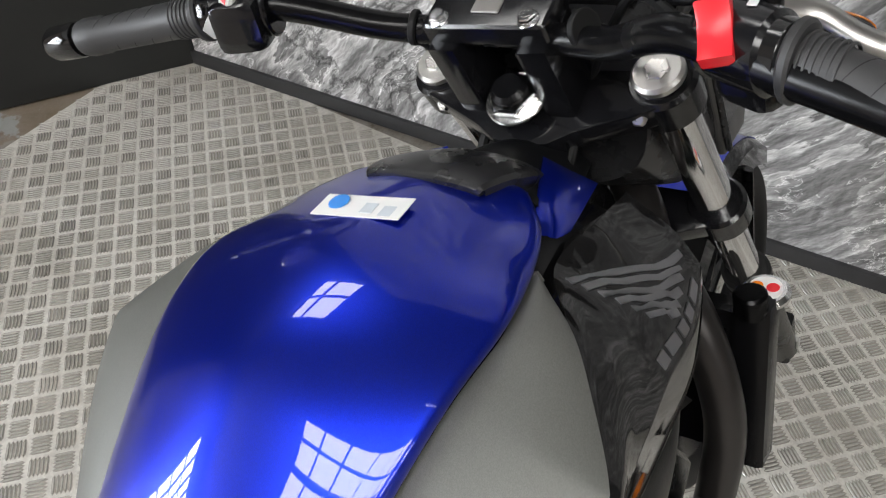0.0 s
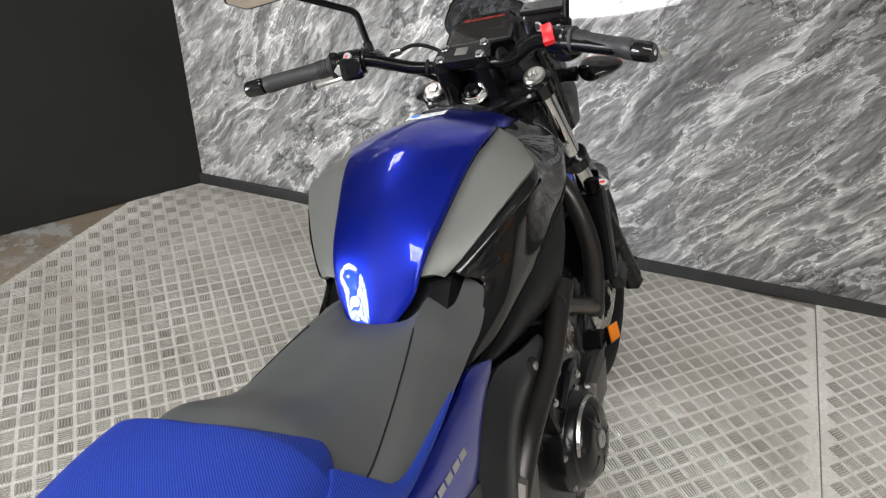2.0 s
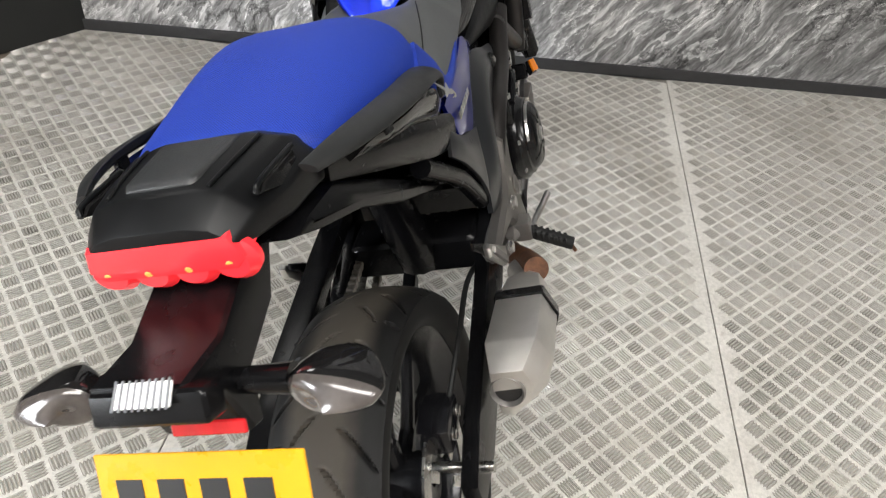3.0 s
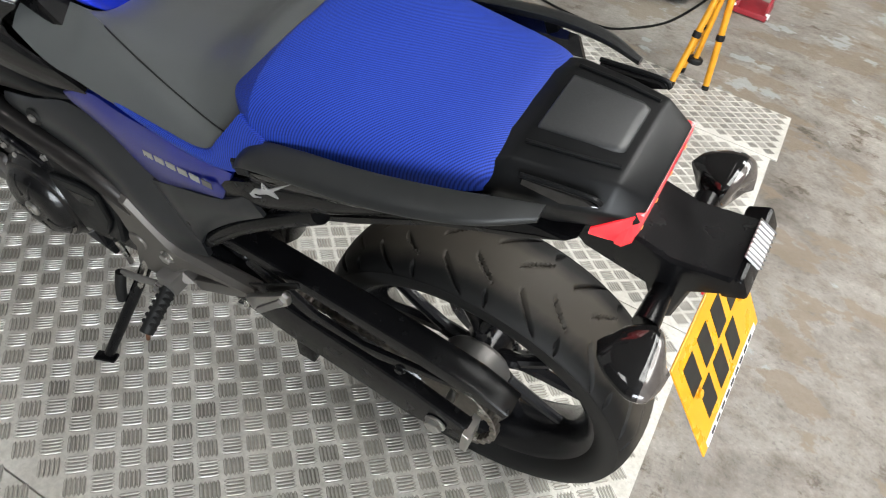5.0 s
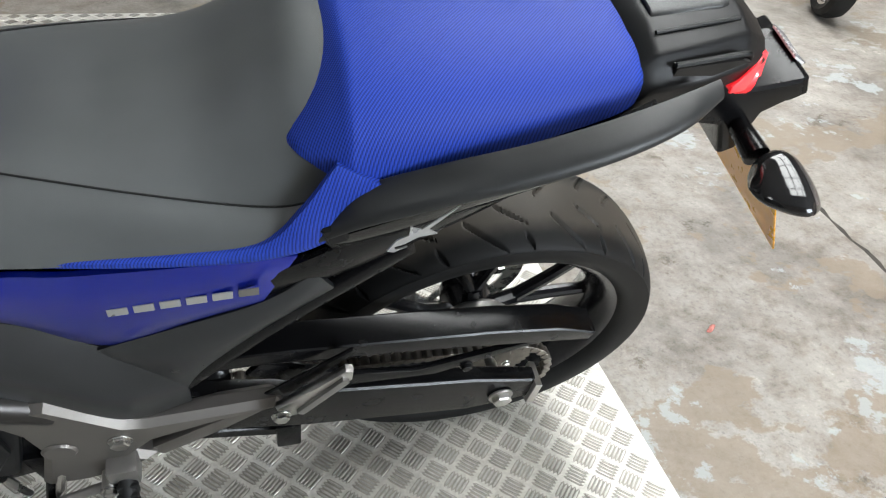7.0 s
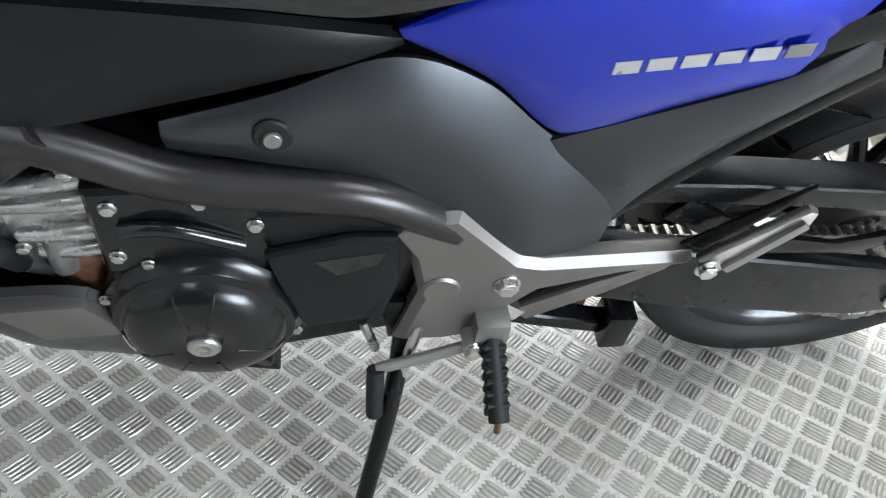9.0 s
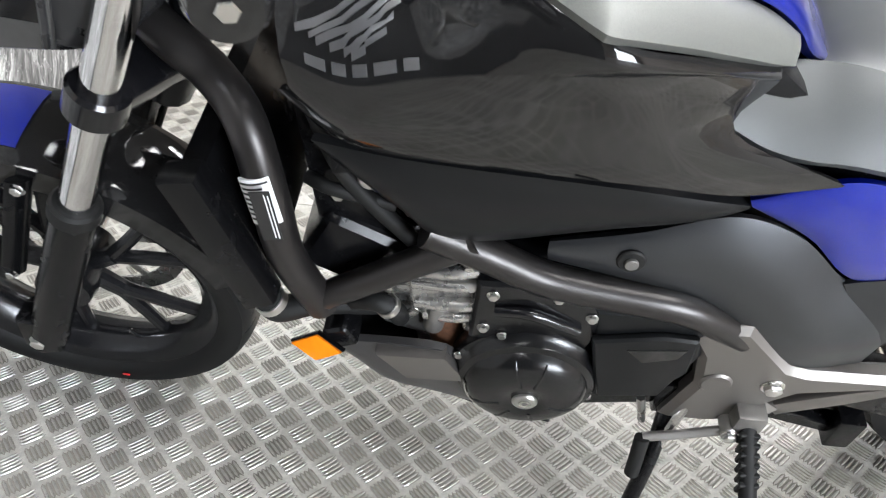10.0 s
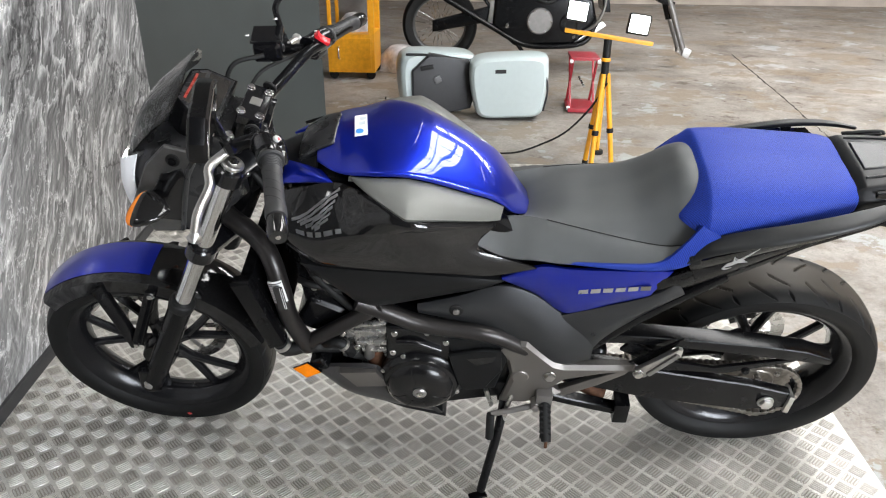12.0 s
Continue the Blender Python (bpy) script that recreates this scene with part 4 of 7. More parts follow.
# bar clamp and risers
cl = part("bar_clamp", box((0.05, 0.115, 0.022), pose(1.170, 0.01, 1.058, 0, -20), 0.006, 3), YOKE, bike, "black handlebar clamp")
for dy in (0.052, -0.032):
    part("riser", slab([(-0.025, -0.07), (0.025, -0.07), (0.028, 0.015), (-0.028, 0.015)], dy - 0.014, dy + 0.014, 0.005, 2, pose(1.172, 0, 1.035, 0, -20)), YOKE, bike)
    for dx in (-0.017, 0.017):
        bolt("clamp_bolt", (1.168 + dx, dy, 1.068 + dx * 0.36), 0.0075, bike, CHROME, (-0.34, 0, 0.94))
part("clamp_badge", box((0.022, 0.026, 0.002), pose(1.166, 0.01, 1.071, 0, -20), 0.0008, 1), CAST, cl)

# brake fluid reservoir
part("mirror_boss", drum(0.013, 0, 0.03, 0.004, 24, along((1.158, -0.203, 1.07), (1.162, -0.203, 1.12))), SATIN, bike)
res = part("brake_reservoir", box((0.060, 0.084, 0.046), pose(1.182, -0.160, 1.106, 0, -2, 10), 0.014, 4), YOKE, bike, "black brake fluid reservoir")
part("lid", box((0.064, 0.088, 0.008), pose(1.181, -0.160, 1.132, 0, -2, 10), 0.004, 3), YOKE, res)
for dx, dy in ((-0.022, -0.034), (0.022, 0.034)):
    part("lid_screw", drum(0.0045, 0, 0.003, 0.001, 14, along((1.181 + dx, -0.160 + dy, 1.1355), (1.181 + dx, -0.160 + dy, 1.2))), STEEL, res)
part("sight_glass", drum(0.009, 0, 0.004, 0.001, 20, along((1.153, -0.152, 1.105), (1.10, -0.145, 1.103))), ALLOY, res)
part("sight_window", drum(0.006, 0.0035, 0.0046, 0.0005, 20, along((1.153, -0.152, 1.105), (1.10, -0.145, 1.103))), PRINT_BLACK, res)

# mirrors
for s in (1, -1):
    base = Vector((1.160, 0.203 * s, 1.080))
    elbow = Vector((1.172, 0.218 * s, 1.160))
    end = Vector((1.128, 0.330 * s, 1.232))
    stem = part("mirror_stem", tube([base, base.lerp(elbow, 0.75), elbow + Vector((0, 0.006 * s, 0.012)), elbow.lerp(end, 0.35) + Vector((0, 0, 0.008)), end], 0.0068, n=24, seg=10), SATIN, bike, "black mirror stalk")
    part("collar", drum(0.0105, 0.0, 0.035, 0.003, 6, along(base, elbow)), SATIN, stem)
    mm = Matrix.Translation(end + Vector((-0.012, 0.066 * s, 0.030 if s > 0 else 0.048))) @ Matrix.Rotation(radians(12 * s), 4, "Z") @ Matrix.Rotation(radians(-12), 4, "Y")
    ring = [(0.075, 0.012), (0.055, 0.042), (-0.03, 0.045), (-0.078, 0.028), (-0.085, -0.005), (-0.06, -0.034), (0.03, -0.04), (0.07, -0.02)]
    bm = bmesh.new()
    add_slab(bm, [(y * s, z) for y, z in ring], -0.012, 0.016, 0.009, 3, mm @ Matrix.Rotation(radians(90), 4, "Z"))
    mi = part("mirror", bm, SATIN, bike, "black mirror housing")
    bm = bmesh.new()
    add_slab(bm, [(y * s * 0.9, z * 0.88) for y, z in ring], 0.0155, 0.0175, 0.0005, 1, mm @ Matrix.Rotation(radians(90), 4, "Z"))
    part("mirror_glass", bm, MIRROR, mi)
# wiring bands round the bar and the clutch adjuster
for y in (0.086, -0.072):
    part("cable_band", drum(0.0155, -0.003, 0.003, 0.001, 20, along((1.160, y, 1.049), (1.150, y * 1.4, 1.056))), RUBBER, bike)
part("clutch_adjuster", drum(0.0085, 0, 0.024, 0.002, 12, along((1.172, 0.168, 1.082), (1.195, 0.120, 1.084))), STEEL, bike)
for s in (1, -1):
    part("pinch_bolt", drum(0.007, -0.004, 0.010, 0.002, 6, along(fork_at(0.955, 0.106 * s) + Vector((-0.032, -0.012 * s, 0)), fork_at(0.955, 0.106 * s) + Vector((-0.06, -0.012 * s, 0.01)))), STEEL, bike)

# -- tank
MID = 0.0075  # the tank's own middle plane
C = [(1.054, 0, 1.010), (1.024, 0, 1.021), (0.985, 0, 1.030), (0.925, 0, 1.039), (0.875, 0, 1.037), (0.83, 0, 1.028), (0.79, 0, 1.009), (0.745, 0, 0.983), (0.708, 0, 0.955), (0.675, 0, 0.925), (0.640, 0, 0.885), (0.606, 0, 0.836)]
E_ = [(1.044, 0.078, 1.000), (1.008, 0.106, 0.998), (0.972, 0.119, 0.998), (0.918, 0.130, 1.005), (0.865, 0.1235, 0.999), (0.818, 0.1145, 0.982), (0.778, 0.1055, 0.962), (0.736, 0.0965, 0.940), (0.701, 0.0875, 0.921), (0.672, 0.079, 0.898), (0.645, 0.066, 0.866), (0.612, 0.036, 0.838)]
# a crease runs just above the lower edge; the top between the creases is nearly flat
RISE = [0.004, 0.006, 0.008, 0.010, 0.012, 0.013, 0.014, 0.014, 0.014, 0.013, 0.010, 0.003]
N_ = [(e[0], e[1] - 0.007, e[2] + h) for e, h in zip(E_, RISE)]
M_ = [(c[0] * 0.45 + n[0] * 0.55, n[1] * 0.60, n[2] + (c[2] - n[2]) * 0.60) for c, n in zip(C, N_)]


def flip(line):
    return [(x, -y, z) for x, y, z in line]


tank = part("tank_cover", strip([E_, N_, M_, C, flip(M_), flip(N_), flip(E_)], 60, 35, 0.012, 0), BLUE, bike, "metallic blue tank cover", Matrix.Translation((0, MID, 0)))
tank_parts = [tank]
for s in (1, -1):
    top = [(0.976, 0.112, 0.992), (0.918, 0.126, 1.001), (0.890, 0.123, 0.998), (0.865, 0.1195, 0.995), (0.840, 0.115, 0.987), (0.818, 0.1105, 0.978), (0.778, 0.1015, 0.958), (0.736, 0.0925, 0.936), (0.701, 0.0835, 0.917), (0.668, 0.0745, 0.892)]
    low = [(0.974, 0.119, 0.990), (0.937, 0.1595, 0.991), (0.897, 0.1885, 0.983), (0.863, 0.2095, 0.974), (0.850, 0.211, 0.970), (0.821, 0.1995, 0.960), (0.782, 0.1795, 0.943), (0.733, 0.1515, 0.918), (0.700, 0.130, 0.899), (0.676, 0.110, 0.884)]
    md = [(a[0] * 0.5 + b[0] * 0.5, (a[1] + b[1]) / 2 + 0.003, (a[2] + b[2]) / 2 + 0.004) for a, b in zip(top, low)]
    tank_parts.append(part("tank_side_panel", strip([top, md, low], 44, 10, 0.01, s), SILVER, bike, "satin titanium grey tank panel", Matrix.Translation((0, MID, 0))))
# filler cover, stickers
lab = part("sticker", box((0.026, 0.072, 0.0006), pose(0.962, 0.003, 1.0350, 0, 6, 8), 0.0), WHITE, tank, "white printed sticker")
part("sticker_print", drum(0.008, 0, 0.0004, 0.0001, 20, pose(0.962, 0.024, 1.0357, 90, 0, 8)), simple("sticker_blue", (0.05, 0.25, 0.7), 0.4, relief=0), lab)
for k in range(2):
    part("sticker_print", box((0.012, 0.010, 0.0004), pose(0.961, -0.004 - 0.016 * k, 1.0357, 0, 6, 8), 0.0), simple("sticker_grey", (0.55, 0.6, 0.65), 0.4, relief=0), lab)
# matte cover between tank and yoke, with a raised lip that laps over the tank's front edge
def saddle(line):
    """Rows across the machine from (x, half width, z at the middle, drop at the side)."""
    return [[(x, w * k, z - d * abs(k) ** 2.2) for x, w, z, d in line] for k in (1.0, 0.75, 0.4, 0, -0.4, -0.75, -1.0)]


part("tank_front_cover", strip(saddle([(1.050, 0.080, 0.992, 0.036), (1.085, 0.074, 0.978, 0.040), (1.130, 0.060, 0.960, 0.040), (1.185, 0.046, 0.938, 0.030)]), 16, 25, 0.008, 0), MATTE, bike, "matte black cover ahead of the tank")
part("cover_lip", strip(saddle([(1.010, 0.050, 1.0105, 0.007), (1.018, 0.054, 1.0130, 0.008), (1.042, 0.058, 1.007, 0.011), (1.066, 0.060, 0.996, 0.014), (1.090, 0.056, 0.982, 0.016)]), 20, 25, 0.014, 0, 0.0, 0.003), HOUSING, bike, "satin black lip over the front of the tank")

# -- side panels, both sides
def decal(edges, line, width, side, lift=0.0012):
    """A thin raised bar on a panel, from one place to another of its surface (along, across); width in the same measure across."""
    def at(u, v):
        pts = [catmull([(x, y * side, z) for x, y, z in e], 61)[min(60, max(0, round(u * 60)))] for e in edges]
        return catmull(pts, 41)[min(40, max(0, round(v * 40)))]

    (u0, v0), (u1, v1) = line
    rows = []
    for i in range(7):
        t = i / 6
        u, v = u0 + (u1 - u0) * t, v0 + (v1 - v0) * t
        w = width * (1 - 0.45 * t * (abs(v1 - v0) > 0.05))
        rows.append([at(u, v - w / 2), at(u, v), at(u, v + w / 2)])
    pts = np.array([[list(q) for q in r] for r in rows])
    nm = np.cross(np.gradient(pts, axis=0), np.gradient(pts, axis=1))
    nm /= np.linalg.norm(nm, axis=-1, keepdims=True) + 1e-9
    nm *= np.sign((nm @ np.array([0, side, 0.2])))[..., None]
    bm = bmesh.new()
    a = [[bm.verts.new(q) for q in r] for r in pts + nm * lift]
    c = [[bm.verts.new(q) for q in r] for r in pts - nm * 0.001]
    for i in range(6):
        for j in range(2):
            bm.faces.new((a[i][j], a[i][j + 1], a[i + 1][j + 1], a[i + 1][j]))
        for j in (0, 2):
            bm.faces.new((a[i][j], a[i + 1][j], c[i + 1][j], c[i][j]))
    for i in (0, 6):
        for j in range(2):
            bm.faces.new((a[i][j], a[i][j + 1], c[i][j + 1], c[i][j]))
    return bm


for s in (1, -1):
    part("blue_stripe", strip([[(1.116, 0.050, 0.962), (1.070, 0.072, 0.966), (1.036, 0.086, 0.964)], [(1.118, 0.096, 0.938), (1.060, 0.106, 0.948), (1.010, 0.110, 0.951)]], 14, 6, 0.006, s, 0.004), BLUE, bike, "blue stripe on the radiator shroud")
    top = [(1.110, 0.123, 0.938), (1.055, 0.126, 0.954), (1.000, 0.118, 0.957), (0.940, 0.158, 0.962), (0.856, 0.207, 0.940), (0.782, 0.178, 0.912), (0.690, 0.110, 0.868)]
    crease = [(1.100, 0.180, 0.880), (1.045, 0.190, 0.866), (0.986, 0.194, 0.882), (0.923, 0.202, 0.898), (0.845, 0.205, 0.905), (0.760, 0.168, 0.888), (0.690, 0.124, 0.858)]
    upper = [((a[0] + b[0]) / 2, (a[1] + b[1]) / 2 + 0.008, (a[2] + b[2]) / 2) for a, b in zip(top, crease)]
    shroud = part("radiator_shroud", strip([top, upper, crease], 36, 11, 0.008, s), GLOSS, bike, "gloss black radiator shroud")
    bot = [(1.112, 0.165, 0.835), (1.066, 0.170, 0.792), (1.006, 0.172, 0.778), (0.889, 0.170, 0.770), (0.772, 0.160, 0.757), (0.690, 0.148, 0.744), (0.592, 0.136, 0.757)]
    mid2 = [(1.098, 0.178, 0.850), (1.05, 0.186, 0.826), (0.99, 0.188, 0.826), (0.90, 0.188, 0.834), (0.80, 0.176, 0.83), (0.765, 0.166, 0.825), (0.716, 0.144, 0.816)]
    part("side_cover", strip([crease, mid2, bot], 36, 11, 0.008, s), GLOSS, bike, "gloss black side cover")
    # winged emblem as plain bars, and a row of blocks for the maker's lettering
    for k in range(6):
        part("emblem_bar", decal([top, upper, crease], [(0.055 + 0.026 * k, 0.62 + 0.03 * k), (0.345 - 0.016 * k, 0.10 + 0.10 * k)], 0.066, s), LOGO, shroud)
    for k in range(5):
        part("emblem_block", decal([top, upper, crease], [(0.070 + 0.056 * k, 0.885), (0.112 + 0.056 * k, 0.885)], 0.100, s), LOGO, shroud)
    # matte lower wing
    mt = [(1.092, 0.158, 0.775), (1.031, 0.166, 0.772), (0.960, 0.167, 0.766), (0.820, 0.156, 0.748), (0.720, 0.142, 0.728), (0.664, 0.128, 0.712)]
    mb = [(1.066, 0.160, 0.752), (1.009, 0.160, 0.695), (0.955, 0.152, 0.645), (0.823, 0.138, 0.662), (0.720, 0.130, 0.686), (0.662, 0.124, 0.704)]
    part("lower_wing", strip([mt, mb], 26, 7, 0.012, s, 0.008), MATTE, bike, "matte black lower fairing wing")
    # frame cover with its bolt
    ct = [(0.852, 0.128, 0.632), (0.761, 0.132, 0.664), (0.672, 0.128, 0.696), (0.595, 0.126, 0.671), (0.521, 0.128, 0.609), (0.452, 0.132, 0.588)]
    cb = [(0.850, 0.132, 0.606), (0.773, 0.136, 0.592), (0.683, 0.138, 0.572), (0.623, 0.140, 0.532), (0.535, 0.142, 0.452), (0.448, 0.136, 0.470)]
    cm = [(0.852, 0.133, 0.62), (0.766, 0.142, 0.63), (0.676, 0.145, 0.64), (0.607, 0.147, 0.606), (0.527, 0.150, 0.535), (0.448, 0.141, 0.53)]
    cov = part("frame_cover", strip([ct, cm, cb], 30, 11, 0.012, s), COVER, bike, "dark grey moulded frame cover")
    part("grommet", drum(0.016, 0, 0.006, 0.002, 24, along((0.764, 0.139 * s, 0.630), (0.764, 0.3 * s, 0.640))), RUBBER, cov)
    bolt("bolt", (0.764, 0.143 * s, 0.630), 0.0075, cov, CAST, (0, s, 0.06), False)
    part("cover_tail", strip([[(0.530, 0.132, 0.612), (0.440, 0.141, 0.654), (0.355, 0.150, 0.697), (0.300, 0.151, 0.740)], [(0.455, 0.140, 0.500), (0.425, 0.143, 0.560), (0.355, 0.147, 0.640), (0.280, 0.148, 0.706)]], 20, 6, 0.008, s, 0.006), COVER, cov)
    # blue side panel under the seat
    bt = [(0.668, 0.130, 0.722), (0.591, 0.136, 0.762), (0.526, 0.140, 0.760), (0.422, 0.146, 0.765), (0.318, 0.150, 0.772)]
    bb = [(0.664, 0.130, 0.714), (0.592, 0.130, 0.676), (0.518, 0.131, 0.618), (0.435, 0.140, 0.658), (0.353, 0.149, 0.698)]
    sp = part("side_panel", strip([bt, bb], 26, 8, 0.008, s, 0.005), BLUE, bike, "metallic blue side panel")
    for k in range(6):
        a = Vector((0.493 - 0.0252 * k, (0.1390 + 0.0022 * k + 0.0046) * s, 0.7015 + 0.0052 * k))
        part("model_block", slab([(0.0112, -0.0058), (-0.0092, -0.0058), (-0.0118, 0.0058), (0.0086, 0.0058)], -0.0008, 0.0008, 0.0004, 1, Matrix.Translation(a) @ pose(0, 0, 0, 0, 12, -6 * s)), BADGE if k < 5 else CAST, sp)
    # main frame tubes
    part("frame_tube", tube([(1.290, 0.030 * s, 0.812), (1.257, 0.052 * s, 0.798), (1.209, 0.078 * s, 0.782), (1.166, 0.122 * s, 0.765), (1.146, 0.150 * s, 0.690), (1.138, 0.155 * s, 0.600), (1.112, 0.140 * s, 0.490)], 0.021, n=26, seg=16), FRAME_PAINT, bike, "dark painted steel frame tube")
    part("frame_tube", tube([(1.116, 0.142 * s, 0.505), (1.03, 0.142 * s, 0.567), (0.93, 0.140 * s, 0.640)], 0.018, n=10, seg=16), FRAME_PAINT, bike, "dark painted steel frame tube")
    part("frame_tube", tube([(0.985, 0.142 * s, 0.650), (0.913, 0.140 * s, 0.614), (0.850, 0.140 * s, 0.583), (0.773, 0.140 * s, 0.568), (0.683, 0.140 * s, 0.553), (0.60, 0.132 * s, 0.500)], 0.021, n=26, seg=16), FRAME_PAINT, bike, "dark painted steel frame tube")
    part("subframe_tube", tube([(0.455, 0.118 * s, 0.500), (0.344, 0.125 * s, 0.625), (0.20, 0.122 * s, 0.745)], 0.016, n=10, seg=14), SATIN, bike)
    if s > 0:
        part("frame_label", box((0.020, 0.0008, 0.070), pose(1.1405, 0.1805, 0.690, 0, 3, 8), 0.0), PRINT_BLACK, bike, "small white-printed frame label")
        for k in range(5):
            part("label_line", box((0.0012, 0.0006, 0.062), pose(1.1325 + 0.004 * k, 0.1815 - 0.0006 * k, 0.690, 0, 3, 8), 0.0), WHITE, bike)
# printed label wrapped on the frame tube, white with dark lines
LABEL_AXIS = along((1.1535, 0.1410, 0.718), (1.1425, 0.1530, 0.664))
label_out = (LABEL_AXIS.inverted().to_3x3() @ Vector((0, 1, 0))).normalized()
label_turn = math.atan2(label_out.z, label_out.x)


def wrapped(r, a0, a1, h0, h1):
    """A thin piece laid round the tube from angle a0 to a1 and from h0 to h1 along it."""
    bm = bmesh.new()
    add_grid(bm, [[LABEL_AXIS @ Vector((q * math.cos(label_turn + radians(a0 + (a1 - a0) * i / 10)), h, q * math.sin(label_turn + radians(a0 + (a1 - a0) * i / 10)))) for i in range(11)] for q, h in ((r - 0.003, h0), (r, h0), (r, h1), (r - 0.003, h1))])
    return bm


tube_label = part("tube_label", wrapped(0.0243, -42, 42, 0.0, 0.054), WHITE, bike, "white printed label on the frame tube")
for k in range(8):
    part("print_bar", wrapped(0.0248, -36, 36 - (17 * k) % 30, 0.004 + 0.006 * k, 0.0061 + 0.006 * k), PRINT_BLACK, tube_label)

# inner core behind the panels
core = bmesh.new()
add_slab(core, [(1.10, 0.93), (1.02, 0.96), (0.80, 0.93), (0.68, 0.855), (0.62, 0.81), (0.50, 0.74), (0.30, 0.74), (0.30, 0.70), (0.45, 0.55), (0.62, 0.52), (0.95, 0.64), (1.06, 0.76), (1.12, 0.85)], -0.10, 0.10, 0.015, 2)
part("airbox", core, SATIN, bike, "black plastic airbox and inner covers")

# -- seats
def ring(x, half):
    """A closed cross-section at x from a half outline of (y, z), top to bottom."""
    return [(x, y, z) for y, z in half] + [(x, -y, z) for y, z in half[::-1]]


SEAT = simple("seat_vinyl", (0.070, 0.0735, 0.074), 0.50, vary=0.08, scale=12, fine=1400, relief=0.25, spec=0.45)


def weave():
    m, nt, b = material("blue_woven_vinyl")
    co = nt.nodes.new("ShaderNodeTexCoord").outputs["Object"]
    mp = node(nt, "ShaderNodeMapping")
    mp.inputs["Rotation"].default_value = (0, 0, radians(45))
    nt.links.new(co, mp.inputs[0])
    ribs = node(nt, "ShaderNodeTexWave", Scale=125.0, Distortion=0.6)
    cross = node(nt, "ShaderNodeTexWave", Scale=190.0)
    cross.bands_direction = "Y"
    for w in (ribs, cross):
        nt.links.new(mp.outputs[0], w.inputs["Vector"])
    mul = nt.nodes.new("ShaderNodeMath")
    mul.operation = "MULTIPLY_ADD"
    nt.links.new(cross.outputs["Fac"], mul.inputs[0])
    mul.inputs[1].default_value = 0.4
    nt.links.new(ribs.outputs["Fac"], mul.inputs[2])
    nt.links.new(ramp(nt, mul.outputs[0], [(0.2, (0.006, 0.017, 0.14)), (1.0, (0.021, 0.054, 0.38))]), b.inputs["Base Color"])
    b.inputs["Roughness"].default_value = 0.55
    b.inputs["Specular IOR Level"].default_value = 0.22
    bump(nt, b, mul.outputs[0], 0.35, 0.0006)
    return m


WEAVE = weave()
SEAT_ROWS = [(0.722, 0.785, 0.078, 0.846, 0.127, 0.812), (0.680, 0.795, 0.068, 0.842, 0.133, 0.793), (0.640, 0.812, 0.066, 0.843, 0.138, 0.787), (0.600, 0.836, 0.074, 0.846, 0.140, 0.787), (0.540, 0.856, 0.090, 0.842, 0.142, 0.781), (0.470, 0.866, 0.106, 0.835, 0.145, 0.783), (0.400, 0.886, 0.119, 0.827, 0.150, 0.791), (0.345, 0.920, 0.130, 0.826, 0.154, 0.799), (0.310, 0.942, 0.136, 0.834, 0.155, 0.808), (0.270, 0.945, 0.138, 0.852, 0.153, 0.828)]
tops = catmull([(r[0], r[1], 0) for r in SEAT_ROWS], 65)
seams = catmull([(r[0], r[2], r[3]) for r in SEAT_ROWS], 65)
feet = catmull([(r[0], r[4], r[5]) for r in SEAT_ROWS], 65)
rows = []
for c, e, g in zip(tops, seams, feet):
    half = [(c.x, e.y * k / 12, c.y - (c.y - e.z) * (k / 12) ** 3) for k in range(13)]
    half += [(c.x, e.y + (g.y - e.y) * (k / 6) ** 0.8 + 0.004 * math.sin(math.pi * k / 6), e.z + (g.z - e.z) * (k / 6) ** 1.1) for k in range(1, 7)]
    half.append((c.x, g.y - 0.012, g.z - 0.014))
    rows.append([(x, y, z) for x, y, z in half[::-1]] + [(x, -y, z) for x, y, z in half[1:]])
bm = bmesh.new()
add_grid(bm, rows, close_u=True, caps=True)
seat = part("rider_seat", bm, SEAT, bike, "dark grey vinyl rider seat", angle=24)
for s in (1, -1):
    part("seam", tube([(p.x, p.y * s, p.z + 0.0006) for p in seams[24:58:3]], 0.0012, n=40, seg=6), RUBBER, seat)
    part("blue_edge", strip([[(0.54, 0.1405, 0.7835), (0.43, 0.1515, 0.790), (0.352, 0.1575, 0.803), (0.315, 0.1575, 0.846), (0.284, 0.147, 0.892)], [(0.54, 0.1400, 0.776), (0.43, 0.1520, 0.776), (0.345, 0.1575, 0.780), (0.285, 0.1590, 0.806), (0.238, 0.157, 0.868)]], 30, 6, 0.008, s, 0.002), WEAVE, bike, "blue woven vinyl seat edge")
PIL_X = [(0.270, 0.1465, 0.955), (0.262, 0.1465, 0.957), (0.230, 0.1455, 0.960), (0.175, 0.141, 0.961), (0.09, 0.129, 0.958), (0.004, 0.113, 0.955), (-0.026, 0.092, 0.948)]
PIL_B = [(0.270, 0, 0.862), (0.262, 0, 0.862), (0.230, 0, 0.866), (0.175, 0, 0.874), (0.09, 0, 0.889), (0.004, 0, 0.905), (-0.026, 0, 0.912)]
rows = []
front = [Vector((0.322 - 0.052 * k / 8, 0.106 + 0.0405 * (k / 8) ** 0.7, 0.897 + 0.058 * (k / 8) ** 0.9)) for k in range(8)]
front_b = [Vector((0.322 - 0.052 * k / 8, 0, 0.882 - 0.020 * k / 8)) for k in range(8)]
